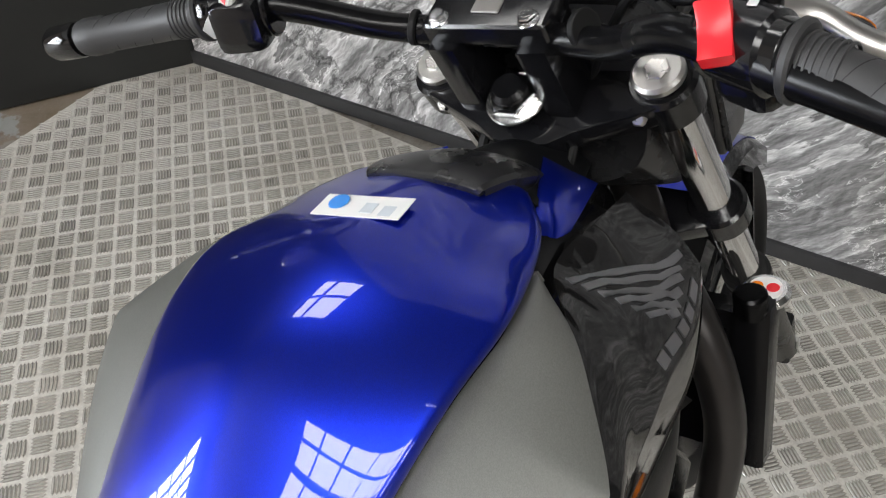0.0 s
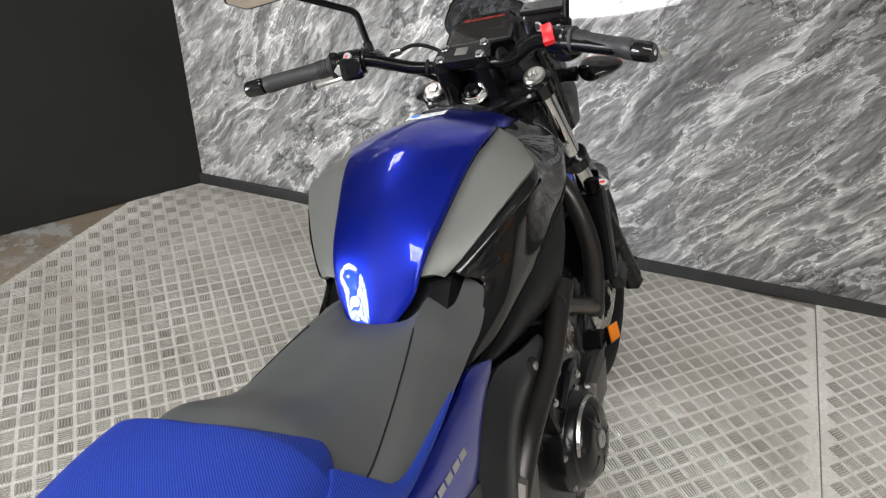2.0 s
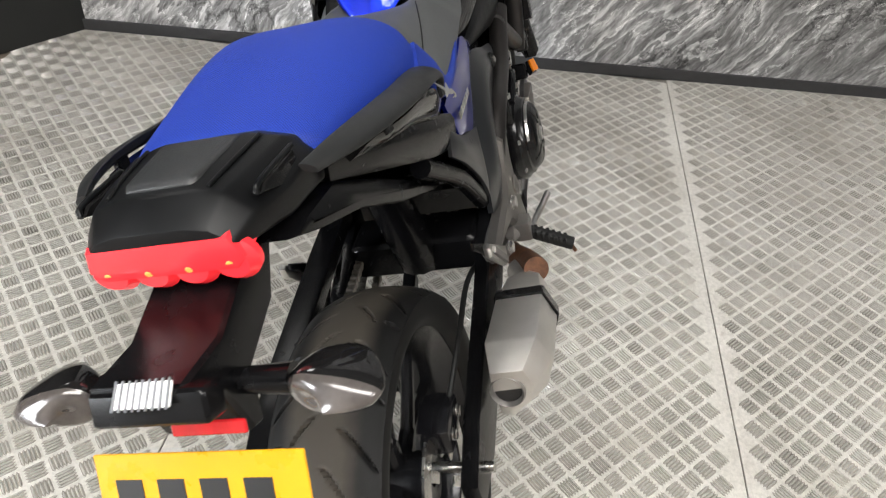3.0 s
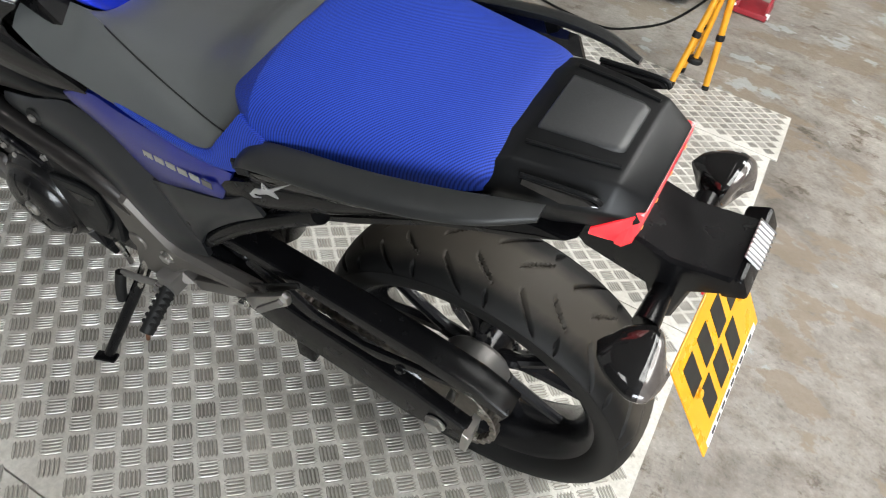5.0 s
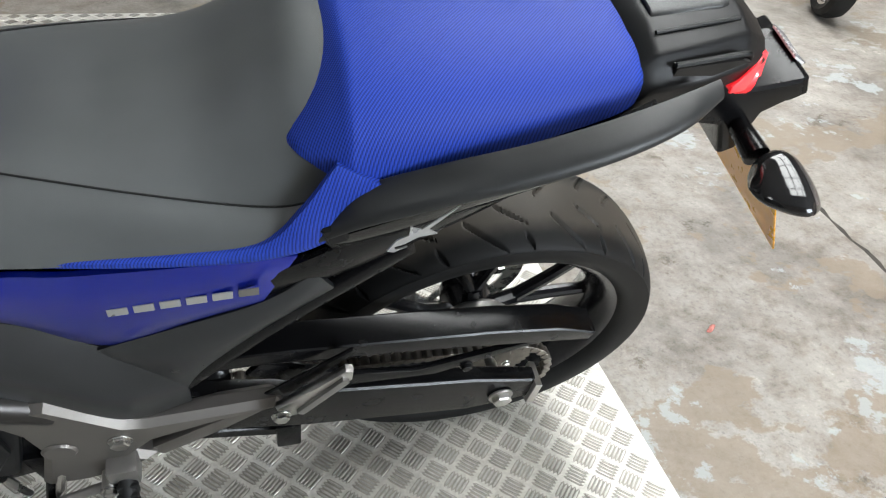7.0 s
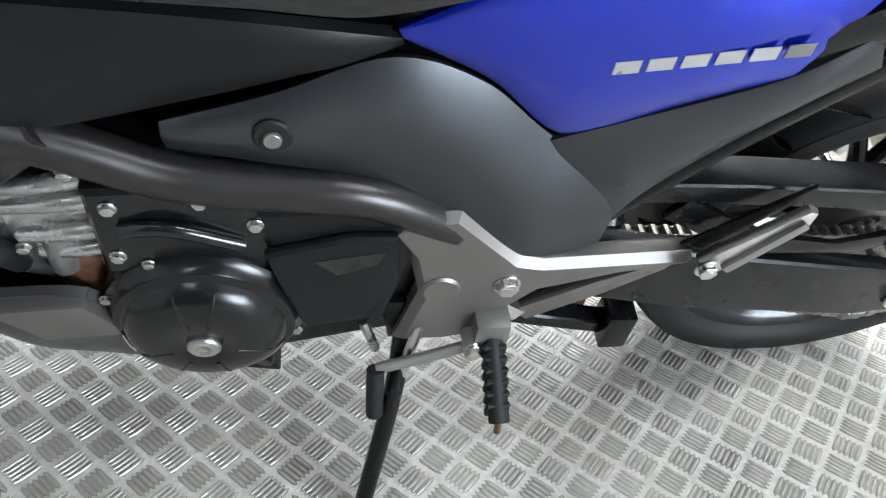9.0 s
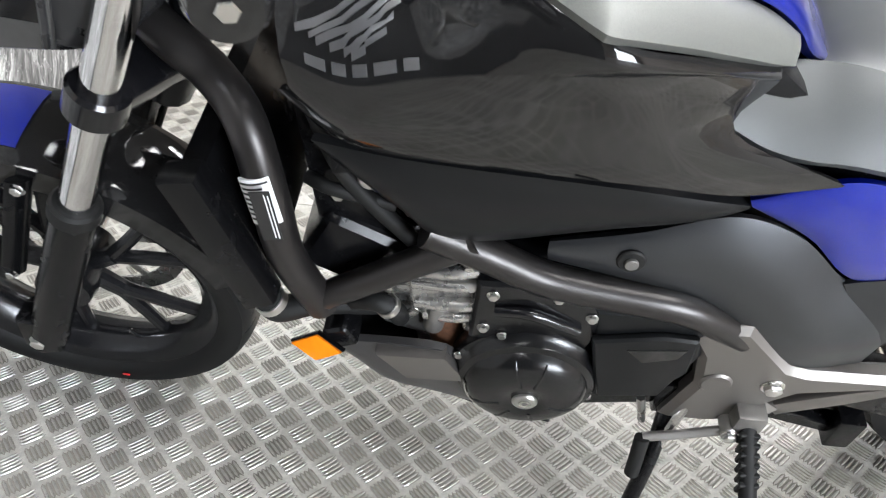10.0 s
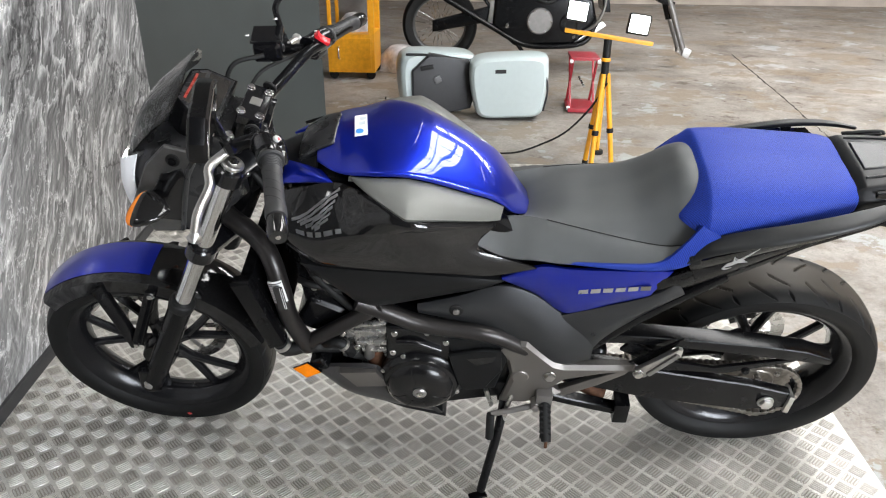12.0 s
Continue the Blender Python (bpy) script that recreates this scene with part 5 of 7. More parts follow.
for a, low in zip(front + catmull(PIL_X, 41), front_b + catmull(PIL_B, 41)):
    row = []
    for k in range(41):
        q = math.pi * k / 40
        c, h = math.cos(q), math.sin(q)
        row.append((a.x, a.y * math.copysign(abs(c) ** 0.72, c), low.z + (a.z - low.z) * h ** 0.72))
    rows.append(row)
bm = bmesh.new()
add_grid(bm, rows, close_u=True)
bm.verts.ensure_lookup_table()
for r in (0, 48):
    bm.faces.new([bm.verts[r * 41 + k] for k in range(41)])
part("pillion_seat", bm, WEAVE, bike, "bright blue woven vinyl pillion seat")

# -- tail
TAIL_GLOW = emitter("lit_tail_lens", (0.9, 0.02, 0.03), 0.55)
TAIL_GLOW.node_tree.nodes["Principled BSDF"].inputs["Coat Weight"].default_value = 1.0
light = bmesh.new()
for k in range(4):
    yy = -0.060 + 0.040 * k
    add_drum(light, 0.024, -0.012, 0.012, 0.008, 20, pose(-0.160, yy, 0.905, 0, 0, 90))
add_slab(light, [(-0.078, 0.905), (-0.070, 0.93), (0.070, 0.93), (0.078, 0.905), (0.066, 0.893), (-0.066, 0.893)], -0.02, 0.016, 0.006, 2, Matrix.Translation((-0.158, 0, 0.006)) @ Matrix.Rotation(radians(90), 4, "Z"))
tlight = part("tail_light", light, TAIL_GLOW, bike, "red tail light lens with lamp cells")
for k in range(4):
    part("lamp_cell", drum(0.0042, 0, 0.003, 0.001, 12, along((-0.1710, -0.060 + 0.040 * k, 0.907), (-0.2, -0.060 + 0.040 * k, 0.900))), emitter("lit_cell", (1.0, 0.25, 0.05), 1.2), tlight)
for s in (1,):
    part("wrap_lens", strip([[(-0.166, 0.074, 0.934), (-0.152, 0.084, 0.928), (-0.130, 0.093, 0.912)], [(-0.168, 0.078, 0.900), (-0.152, 0.087, 0.901), (-0.130, 0.094, 0.904)]], 10, 5, 0.004, s), TAIL_GLOW, tlight)
under = slab([(0.42, 0.62), (0.26, 0.69), (0.12, 0.79), (0.0, 0.87), (-0.08, 0.885), (-0.12, 0.885), (-0.06, 0.85), (0.04, 0.80), (0.16, 0.72), (0.30, 0.64), (0.42, 0.59)], -0.10, 0.10, 0.012, 2)
part("undertail", under, SATIN, bike, "black plastic undertail")
for s in (1, -1):
    blade = []
    for x, y, z, w, h in ((0.300, 0.150, 0.812, 0.010, 0.008), (0.262, 0.162, 0.852, 0.015, 0.009), (0.190, 0.169, 0.881, 0.016, 0.009), (0.110, 0.170, 0.901, 0.016, 0.009), (0.030, 0.163, 0.920, 0.016, 0.008), (-0.035, 0.147, 0.932, 0.014, 0.007), (-0.085, 0.124, 0.938, 0.008, 0.005)):
        blade.append([(x, (y + w * a - 0.25 * h * b) * s, z + h * b - 0.35 * w * a) for a, b in ((-0.9, 0.75), (0.0, 1.0), (0.8, 0.7), (1.0, 0.0), (0.8, -0.75), (0.0, -1.0), (-0.9, -0.8), (-1.0, 0.0))])
    gp = loft(blade, 36, 32)
    rail = part("grab_rail", gp, RAIL, bike, "black plastic pillion grab rail")
    part("rail_web", strip([[(0.295, 0.158, 0.800), (0.19, 0.178, 0.862), (0.08, 0.176, 0.889), (0.0, 0.158, 0.908)], [(0.28, 0.148, 0.770), (0.17, 0.160, 0.830), (0.06, 0.150, 0.872), (-0.02, 0.135, 0.898)]], 18, 6, 0.01, s, 0.004), GLOSS, rail)
    for x, y, z in ((0.285, 0.158, 0.822), (0.150, 0.170, 0.885), (0.040, 0.162, 0.912)):
        part("rail_strut", box((0.022, 0.012, 0.026), pose(x, y * s, z - 0.006, 0, 20), 0.003, 1), MATTE, rail)
    part("side_fin", strip([[(0.36, 0.150, 0.735), (0.24, 0.150, 0.800), (0.10, 0.140, 0.865), (-0.03, 0.118, 0.915)], [(0.37, 0.140, 0.675), (0.24, 0.138, 0.735), (0.10, 0.128, 0.812), (-0.02, 0.105, 0.880)]], 18, 6, 0.008, s, 0.006), SATIN, bike, "black tail side fin")
    bolt("bolt", (0.079, 0.135 * s, 0.885), 0.008, bike, STEEL, (0, s, 0.4))
# number plate holder, lamp, plate
hold = bmesh.new()
add_slab(hold, [(-0.06, 0.87), (-0.15, 0.875), (-0.215, 0.860), (-0.28, 0.872), (-0.292, 0.850), (-0.25, 0.82), (-0.245, 0.76), (-0.225, 0.75), (-0.20, 0.80), (-0.12, 0.815)], -0.045, 0.045, 0.01, 3)
holder = part("plate_holder", hold, SATIN, bike, "black plastic number plate holder")
part("plate_lamp", box((0.03, 0.105, 0.032), pose(-0.283, -0.012, 0.852, 0, 30), 0.008, 3), SATIN, holder)
part("lamp_lens", box((0.003, 0.052, 0.022), pose(-0.290, -0.012, 0.872, 0, 60), 0.0006, 1), WHITE, holder, "white ribbed plate lamp lens")
for k in range(9):
    part("lens_rib", box((0.0015, 0.002, 0.026), pose(-0.2908, -0.036 + 0.006 * k, 0.8736, 0, 60), 0.0), LOGO, holder)
part("red_reflector", box((0.004, 0.07, 0.014), pose(-0.262, -0.02, 0.790, 0, 30), 0.0015, 1), RED_LENS, holder)
pm = Matrix.Translation((-0.315, 0.003, 0.704)) @ Matrix.Rotation(radians(31), 4, "Y")
plate = part("number_plate", box((0.003, 0.229, 0.178), pm, 0.001, 1), PLATE_YELLOW, bike, "yellow rear number plate with black bars")
for row, (n, w) in enumerate(((4, 0.030), (3, 0.032))):
    for k in range(n):
        part("plate_bar", box((0.001, w, 0.054), pm @ pose(-0.0018, 0.078 - 0.047 * k - 0.018 * row, 0.036 - 0.066 * row), 0.0), PRINT_BLACK, plate)
part("maker_strip", box((0.001, 0.20, 0.011), pm @ pose(-0.0018, 0, -0.0815), 0.0), WHITE, plate)
for k in range(9):
    part("maker_bar", box((0.001, 0.013, 0.005), pm @ pose(-0.0024, 0.076 - 0.019 * k, -0.0815), 0.0), PRINT_BLACK, plate)
for yy in (0.08, -0.08):
    bolt("plate_screw", pm @ Vector((-0.0015, yy, 0.002)), 0.006, plate, PLATE_YELLOW, pm.to_3x3() @ Vector((-1, 0, 0)), False)


PALE_LENS = simple("pale_ribbed_lens", (0.085, 0.075, 0.07), 0.20, metal=0.15, vary=0.35, scale=35, relief=0.1, coat=1.0)


def indicator(at, s, back, label):
    """A stalk-mounted indicator; back: +1 when it faces rearwards."""
    ob = new("indicator")
    ob.parent = bike
    ob.matrix_basis = Matrix.Translation(at)
    tagged(ob, label)
    part("stalk", tube([(0, -0.075 * s, 0.004), (0, -0.05 * s, 0.002), (0, -0.02 * s, 0)], 0.012, n=8, r2=0.016), SATIN, ob)
    rings = []
    for x, r in ((0.030, 0.006), (0.022, 0.018), (0.004, 0.027), (-0.012, 0.031), (-0.020, 0.030)):
        rings.append([(x * back * (1.0 + 0.25 * math.cos(a)), 0.016 * s + r * math.cos(a) * s * (1.85 if math.cos(a) > 0 else 1.15), 0.80 * r * math.sin(a) * (1 - 0.25 * math.cos(a))) for a in [2 * math.pi * k / 16 for k in range(16)]])
    part("shell", loft(rings, 14, 30), GLOSS, ob)
    lens = []
    for x, r in ((-0.020, 0.0305), (-0.028, 0.027), (-0.034, 0.016), (-0.036, 0.004)):
        lens.append([(x * back * (1.0 + 0.25 * math.cos(a)), 0.016 * s + r * math.cos(a) * s * (1.85 if math.cos(a) > 0 else 1.15), 0.80 * r * math.sin(a) * (1 - 0.25 * math.cos(a))) for a in [2 * math.pi * k / 16 for k in range(16)]])
    part("lens", loft(lens, 10, 30), PALE_LENS if back > 0 else ORANGE, ob, "pale ribbed lens over an amber bulb" if back > 0 else "amber lens")
    if back > 0:
        part("bulb", drum(0.010, -0.012, 0.012, 0.006, 14, pose(-0.021, 0.022 * s, 0, 0, 0, 90)), ORANGE, ob)
    return ob


for s in (1, -1):
    indicator((-0.222, 0.112 * s, 0.803), s, 1, "black rear indicator with clear lens")
    indicator((1.350, 0.165 * s, 0.935), s, -1, "black front indicator with amber lens")

# -- head light, screen, meter
hl = [ring(1.215, [(0.03, 1.030), (0.075, 1.018), (0.088, 0.96), (0.075, 0.89), (0.03, 0.86)]),
      ring(1.290, [(0.03, 1.038), (0.092, 1.018), (0.106, 0.93), (0.092, 0.825), (0.03, 0.805)]),
      ring(1.370, [(0.03, 1.020), (0.092, 0.998), (0.108, 0.91), (0.094, 0.805), (0.03, 0.790)]),
      ring(1.430, [(0.03, 0.985), (0.076, 0.968), (0.088, 0.895), (0.078, 0.812), (0.03, 0.797)])]
CHEEK = simple("cheek_plastic", (0.070, 0.069, 0.068), 0.36, metal=0.4, relief=0.08)
LENS_GLOW = emitter("lit_side_lens", (0.80, 0.82, 0.85), 0.10)
head = part("headlight_housing", loft(hl, 24, 44), HOUSING, bike, "dark grey headlight housing")
lz = [ring(1.428, [(0.03, 0.985), (0.072, 0.968), (0.084, 0.895), (0.074, 0.818), (0.03, 0.803)]),
      ring(1.455, [(0.03, 0.962), (0.060, 0.950), (0.072, 0.890), (0.062, 0.832), (0.03, 0.82)]),
      ring(1.468, [(0.015, 0.93), (0.035, 0.92), (0.042, 0.88), (0.036, 0.85), (0.015, 0.84)])]
part("headlight_lens", loft(lz, 14, 40), CLEAR, head, "clear headlight lens")
part("reflector", drum(0.058, 0, 0.006, 0.002, 32, along((1.431, 0, 0.885), (1.5, 0, 0.885))), CHROME, head)
part("lamp", box((0.004, 0.09, 0.02), pose(1.442, 0, 0.90), 0.001, 1), emitter("lit_lamp", (1, 1, 0.97), 10), head)
for s in (1, -1):
    part("side_lens", strip([[(1.462, 0.050, 0.955), (1.435, 0.080, 0.978), (1.400, 0.094, 0.996)], [(1.470, 0.060, 0.905), (1.446, 0.088, 0.915), (1.418, 0.100, 0.945)], [(1.468, 0.064, 0.850), (1.448, 0.086, 0.852), (1.430, 0.097, 0.868)]], 12, 8, 0.005, s), LENS_GLOW, head, "white side light strip")
    part("grommet", drum(0.014, 0, 0.005, 0.001, 24, along((1.318, 0.112 * s, 0.998), (1.318, 0.2 * s, 1.002))), RUBBER, head)
    bolt("bolt", (1.318, 0.117 * s, 0.998), 0.007, head, SATIN, (0, s, 0.05), False)
    ck = part("cheek", slab([(1.378, 0.985), (1.330, 1.030), (1.262, 1.012), (1.296, 0.955), (1.340, 0.815), (1.405, 0.812), (1.436, 0.880)], 0.100 * s, 0.113 * s, 0.007, 3), CHEEK, head, "satin grey headlight side panel")
    part("cheek_window", slab([(1.350, 0.966), (1.306, 0.978), (1.302, 0.950), (1.338, 0.846), (1.376, 0.850), (1.392, 0.900)], 0.112 * s, 0.1145 * s, 0.0015, 1), GLOSS, ck)
    part("cheek_rib", tube([(1.272, 0.1135 * s, 1.008), (1.302, 0.1145 * s, 0.955), (1.342, 0.1145 * s, 0.822)], 0.004, n=12, seg=8), HOUSING, ck)
part("screen", strip([[(1.420, 0.070, 0.985), (1.360, 0.108, 1.050), (1.306, 0.100, 1.095), (1.282, 0.066, 1.140)], [(1.440, 0.035, 0.985), (1.385, 0.055, 1.065), (1.322, 0.056, 1.118), (1.276, 0.036, 1.160)], [(1.446, 0, 0.985), (1.392, 0, 1.068), (1.328, 0, 1.122), (1.274, 0, 1.164)], [(1.440, -0.035, 0.985), (1.385, -0.055, 1.065), (1.322, -0.056, 1.118), (1.276, -0.036, 1.160)], [(1.420, -0.070, 0.985), (1.360, -0.108, 1.050), (1.306, -0.100, 1.095), (1.282, -0.066, 1.140)]], 24, 21, 0.004, 0), SMOKE, bike, "small smoked plastic screen")
mt_m = pose(1.274, 0.0, 1.066, 0, -27)
FACE = mt_m @ Matrix.Rotation(radians(90), 4, "X")
meter = part("meter", slab([(-0.046, -0.076), (-0.046, 0.076), (0.018, 0.076), (0.046, 0.054), (0.046, -0.054), (0.018, -0.076)], -0.045, 0.018, 0.005, 2, FACE), SATIN, bike, "black digital meter housing")
part("bezel", slab([(-0.040, -0.070), (-0.040, 0.070), (0.016, 0.070), (0.041, 0.050), (0.041, -0.050), (0.016, -0.070)], 0.0165, 0.0190, 0.0008, 1, FACE), HOUSING, meter)
SCREEN = simple("lcd_glass", (0.022, 0.020, 0.018), 0.05, coat=1.0, relief=0)
part("display", slab([(-0.035, -0.063), (-0.035, 0.063), (0.010, 0.063), (0.034, 0.044), (0.034, -0.044), (0.010, -0.063)], 0.0180, 0.0196, 0.0004, 1, FACE), SCREEN, meter, "glossy dark display")
for k, (w, xx, yy) in enumerate(((0.090, 0.030, 0.0), (0.012, 0.012, 0.0), (0.05, 0.012, -0.04), (0.03, 0.012, 0.045), (0.10, -0.006, 0.0))):
    part("display_bar", box((0.008 if k else 0.005, w, 0.0004), mt_m @ pose(xx, yy, 0.0197), 0.0), PRINT_BLACK if k else simple("display_red", (0.25, 0.03, 0.02), 0.3, relief=0), meter)
part("tell_tale", box((0.008, 0.005, 0.0006), mt_m @ pose(-0.028, 0.036, 0.0199), 0.0), emitter("amber_lamp", (1.0, 0.42, 0.02), 0.9), meter, "amber warning lamp")
words("tell_tale", "N", 0.010, emitter("green_lamp", (0.04, 1.0, 0.42), 0.7), meter, mt_m @ pose(-0.0315, 0.012, 0.0199, 0, 0, -90))

# -- radiator, engine
rad = part("radiator", slab([(1.234, 0.715), (1.205, 0.722), (1.160, 0.550), (1.188, 0.535)], -0.165, 0.165, 0.006, 2), SATIN, bike, "black radiator")
for s in (1, -1):
    part("side_tank", slab([(1.242, 0.728), (1.202, 0.736), (1.152, 0.545), (1.190, 0.528)], 0.150 * s, 0.188 * s, 0.008, 2), SATIN, rad)
    part("filler_neck", drum(0.016, 0, 0.03, 0.003, 20, along((1.205, -0.168, 0.725), (1.205, -0.168, 0.8))), SATIN, rad)
part("filler_cap", drum(0.024, 0, 0.012, 0.004, 28, along((1.238, -0.173, 0.718), (1.236, -0.173, 0.78))), CHROME, rad, "radiator cap with a coloured warning label")
part("cap_label", drum(0.0165, 0.0122, 0.0130, 0.0002, 28, along((1.238, -0.173, 0.718), (1.236, -0.173, 0.78))), WHITE, rad)
part("cap_mark", drum(0.0062, 0.0131, 0.0136, 0.0001, 20, along((1.240, -0.180, 0.718), (1.238, -0.180, 0.78))), RED_PLASTIC, rad)
part("cap_mark", drum(0.0058, 0.0131, 0.0136, 0.0001, 20, along((1.240, -0.165, 0.718), (1.238, -0.165, 0.78))), ORANGE, rad)
part("radiator_hose", tube([(1.17, 0.165, 0.535), (1.16, 0.16, 0.50), (1.12, 0.13, 0.48), (1.05, 0.10, 0.45)], 0.017, n=16), RUBBER, bike, "black rubber coolant hose")
part("hose_clip", drum(0.020, -0.006, 0.006, 0.001, 24, along((1.166, 0.163, 0.52), (1.155, 0.158, 0.49))), ALLOY, bike)

eng = bmesh.new()
add_slab(eng, [(0.93, 0.59), (0.80, 0.60), (0.62, 0.58), (0.58, 0.45), (0.64, 0.30), (0.80, 0.26), (0.90, 0.29), (0.93, 0.42)], -0.125, 0.125, 0.02, 3)
engine = part("engine_case", eng, SATIN, bike, "black engine crankcase")
cylm = pose(0.975, 0, 0.478, 0, 68)
cyl = bmesh.new()
add_box(cyl, (0.15, 0.23, 0.10), cylm, 0.014, 3)
add_box(cyl, (0.05, 0.246, 0.085), cylm @ pose(-0.03, 0, 0.02), 0.010, 2)
part("cylinder_head", cyl, BARE, engine, "bare alloy cylinder head")
part("throttle_body", slab([(1.125, 0.800), (0.955, 0.760), (0.945, 0.640), (1.010, 0.590), (1.115, 0.610)], -0.105, 0.105, 0.012, 2), SATIN, engine, "black intake and throttle body")
for k, (a, b, r) in enumerate((((1.10, 0.112, 0.78), (1.00, 0.118, 0.60), 0.010), ((1.06, 0.115, 0.76), (0.97, 0.122, 0.615), 0.006), ((1.115, 0.110, 0.68), (1.02, 0.120, 0.66), 0.008))):
    part("intake_hose", tube([a, ((a[0] + b[0]) / 2 + 0.018, 0.126, (a[1] * 0 + a[2] + b[2]) / 2 + 0.012), b], r, n=12), RUBBER, engine)
for x, z in ((1.075, 0.735), (1.045, 0.672), (1.005, 0.640), (1.085, 0.655)):
    bolt("bolt", (x, 0.107, z), 0.007, engine, STEEL, (0, 1, 0))
part("sensor", drum(0.013, 0, 0.03, 0.003, 18, along((1.045, 0.106, 0.705), (1.040, 0.2, 0.71))), ALLOY, engine)
part("header_stub", tube([(0.965, 0.095, 0.46), (0.955, 0.10, 0.40), (0.93, 0.085, 0.33), (0.90, 0.05, 0.27)], 0.028, n=12), RUST, engine, "heat-browned exhaust header")
part("head_cover", box((0.10, 0.235, 0.13), pose(1.065, 0, 0.555, 0, 62), 0.02, 3), SATIN, engine)
for s in (1, -1):
    c = Vector((0.849, 0.125 * s, 0.390))
    cv = part("engine_cover", lathe([(0.0, 0.064), (0.024, 0.0645), (0.028, 0.0665), (0.056, 0.0635), (0.070, 0.057), (0.077, 0.049), (0.080, 0.043), (0.088, 0.040), (0.092, 0.030), (0.098, 0.026), (0.100, 0.018), (0.100, 0.0), (0.0, 0.0)], 56, Matrix.Translation(c) @ (Matrix() if s > 0 else Matrix.Rotation(math.pi, 4, "X"))), ENGINE, engine, "round black engine cover")
    part("cover_plug", drum(0.0165, 0.062, 0.069, 0.002, 32, Matrix.Translation(c) @ (Matrix() if s > 0 else Matrix.Rotation(math.pi, 4, "X"))), ALLOY, cv, "bright alloy inspection plug")
    part("plug_hex", lathe([(0.0045, 0.0), (0.0085, 0.0), (0.0085, 0.0016), (0.0045, 0.0010), (0.0045, 0.0)], 6, along(c + Vector((0, 0.0690 * s, 0)), c + Vector((0, 0.2 * s, 0)))), STEEL, cv)
    part("dome_step", lathe([(0.0775, 0.0495), (0.079, 0.0500), (0.0815, 0.0440), (0.0800, 0.0430), (0.0775, 0.0495)], 40, Matrix.Translation(c) @ (Matrix() if s > 0 else Matrix.Rotation(math.pi, 4, "X")) @ Matrix.Rotation(radians(-200), 4, "Y"), arc=0.45), STEEL, cv)
    for k in range(7):
        a = radians(20 + 46 * k)
        if k in (2, 5):
            continue
        bolt("bolt", c + Vector((0.096 * math.cos(a), 0.026 * s, 0.096 * math.sin(a))), 0.0052, cv, STEEL, (0, s, 0))
    for a in (75, 105, 200, 255, 300, 340):
        d = Vector((math.cos(radians(a)), 0, math.sin(radians(a))))
        part("dome_ridge", tube([c + d * 0.034 + Vector((0, 0.0650 * s, 0)), c + d * 0.060 + Vector((0, 0.0610 * s, 0)), c + d * 0.0745 + Vector((0, 0.0520 * s, 0))], 0.0028, n=8, seg=8, r2=0.0016), ENGINE, cv)
    part("upper_cover", slab([(0.925, 0.575), (0.80, 0.580), (0.765, 0.52), (0.78, 0.46), (0.93, 0.46)], 0.110 * s, 0.150 * s, 0.012, 3), ENGINE, engine)
    for p in ((0.905, 0.556), (0.83, 0.562), (0.787, 0.53), (0.912, 0.49)):
        bolt("bolt", (p[0], 0.150 * s, p[1]), 0.0062, engine, STEEL, (0, s, 0))
    part("cover_rib", tube([(0.90, 0.152 * s, 0.53), (0.86, 0.156 * s, 0.535), (0.80, 0.152 * s, 0.505)], 0.008, n=10), YOKE, engine)
part("sprocket_cover", slab([(0.786, 0.545), (0.655, 0.552), (0.642, 0.47), (0.668, 0.365), (0.755, 0.350), (0.775, 0.46)], 0.115, 0.152, 0.012, 3), MATTE, engine, "black plastic sprocket cover")
part("cover_step", slab([(0.782, 0.500), (0.700, 0.522), (0.660, 0.520), (0.655, 0.450), (0.690, 0.385), (0.752, 0.372), (0.770, 0.440)], 0.150, 0.164, 0.008, 3), MATTE, engine)
part("cover_recess", slab([(0.742, 0.492), (0.668, 0.505), (0.676, 0.482), (0.716, 0.466)], 0.160, 0.1650, 0.002, 1), GLOSS, engine)
# exhaust
part("header_pipe", tube([(1.02, 0.03, 0.43), (1.06, 0.03, 0.36), (1.02, 0.0, 0.27), (0.90, -0.02, 0.235), (0.74, -0.05, 0.235), (0.60, -0.10, 0.26), (0.50, -0.16, 0.30), (0.42, -0.19, 0.345)], 0.024, n=40, seg=16), RUST, bike, "heat-browned exhaust pipe")
part("header_sleeve", tube([(0.985, 0.09, 0.47), (0.985, 0.095, 0.40), (0.98, 0.08, 0.33)], 0.016, n=8), CAST, bike)


BRUSHED = simple("brushed_steel", (0.62, 0.60, 0.57), 0.42, metal=0.85, vary=0.05, relief=0.15, rvary=0.03)
# belly pan and reflectors
for s in (1, -1):
    belly = part("belly_cover", strip([[(1.115, 0.150, 0.420), (1.038, 0.150, 0.428), (0.960, 0.155, 0.432), (0.930, 0.150, 0.385), (0.810, 0.120, 0.215)], [(1.085, 0.130, 0.368), (1.031, 0.132, 0.306), (0.960, 0.125, 0.268), (0.890, 0.120, 0.240), (0.800, 0.11, 0.206)]], 22, 7, 0.012, s, 0.012), BELLY, bike, "dark grey belly cover")
    part("facet", slab([(1.045, 0.426), (0.955, 0.432), (0.925, 0.380), (1.005, 0.374)], 0.140 * s, 0.167 * s, 0.005, 2), PIVOT, belly)
    part("bracket", box((0.036, 0.046, 0.040), pose(1.092, 0.132 * s, 0.436, 0, 25), 0.010, 3), SATIN, bike)
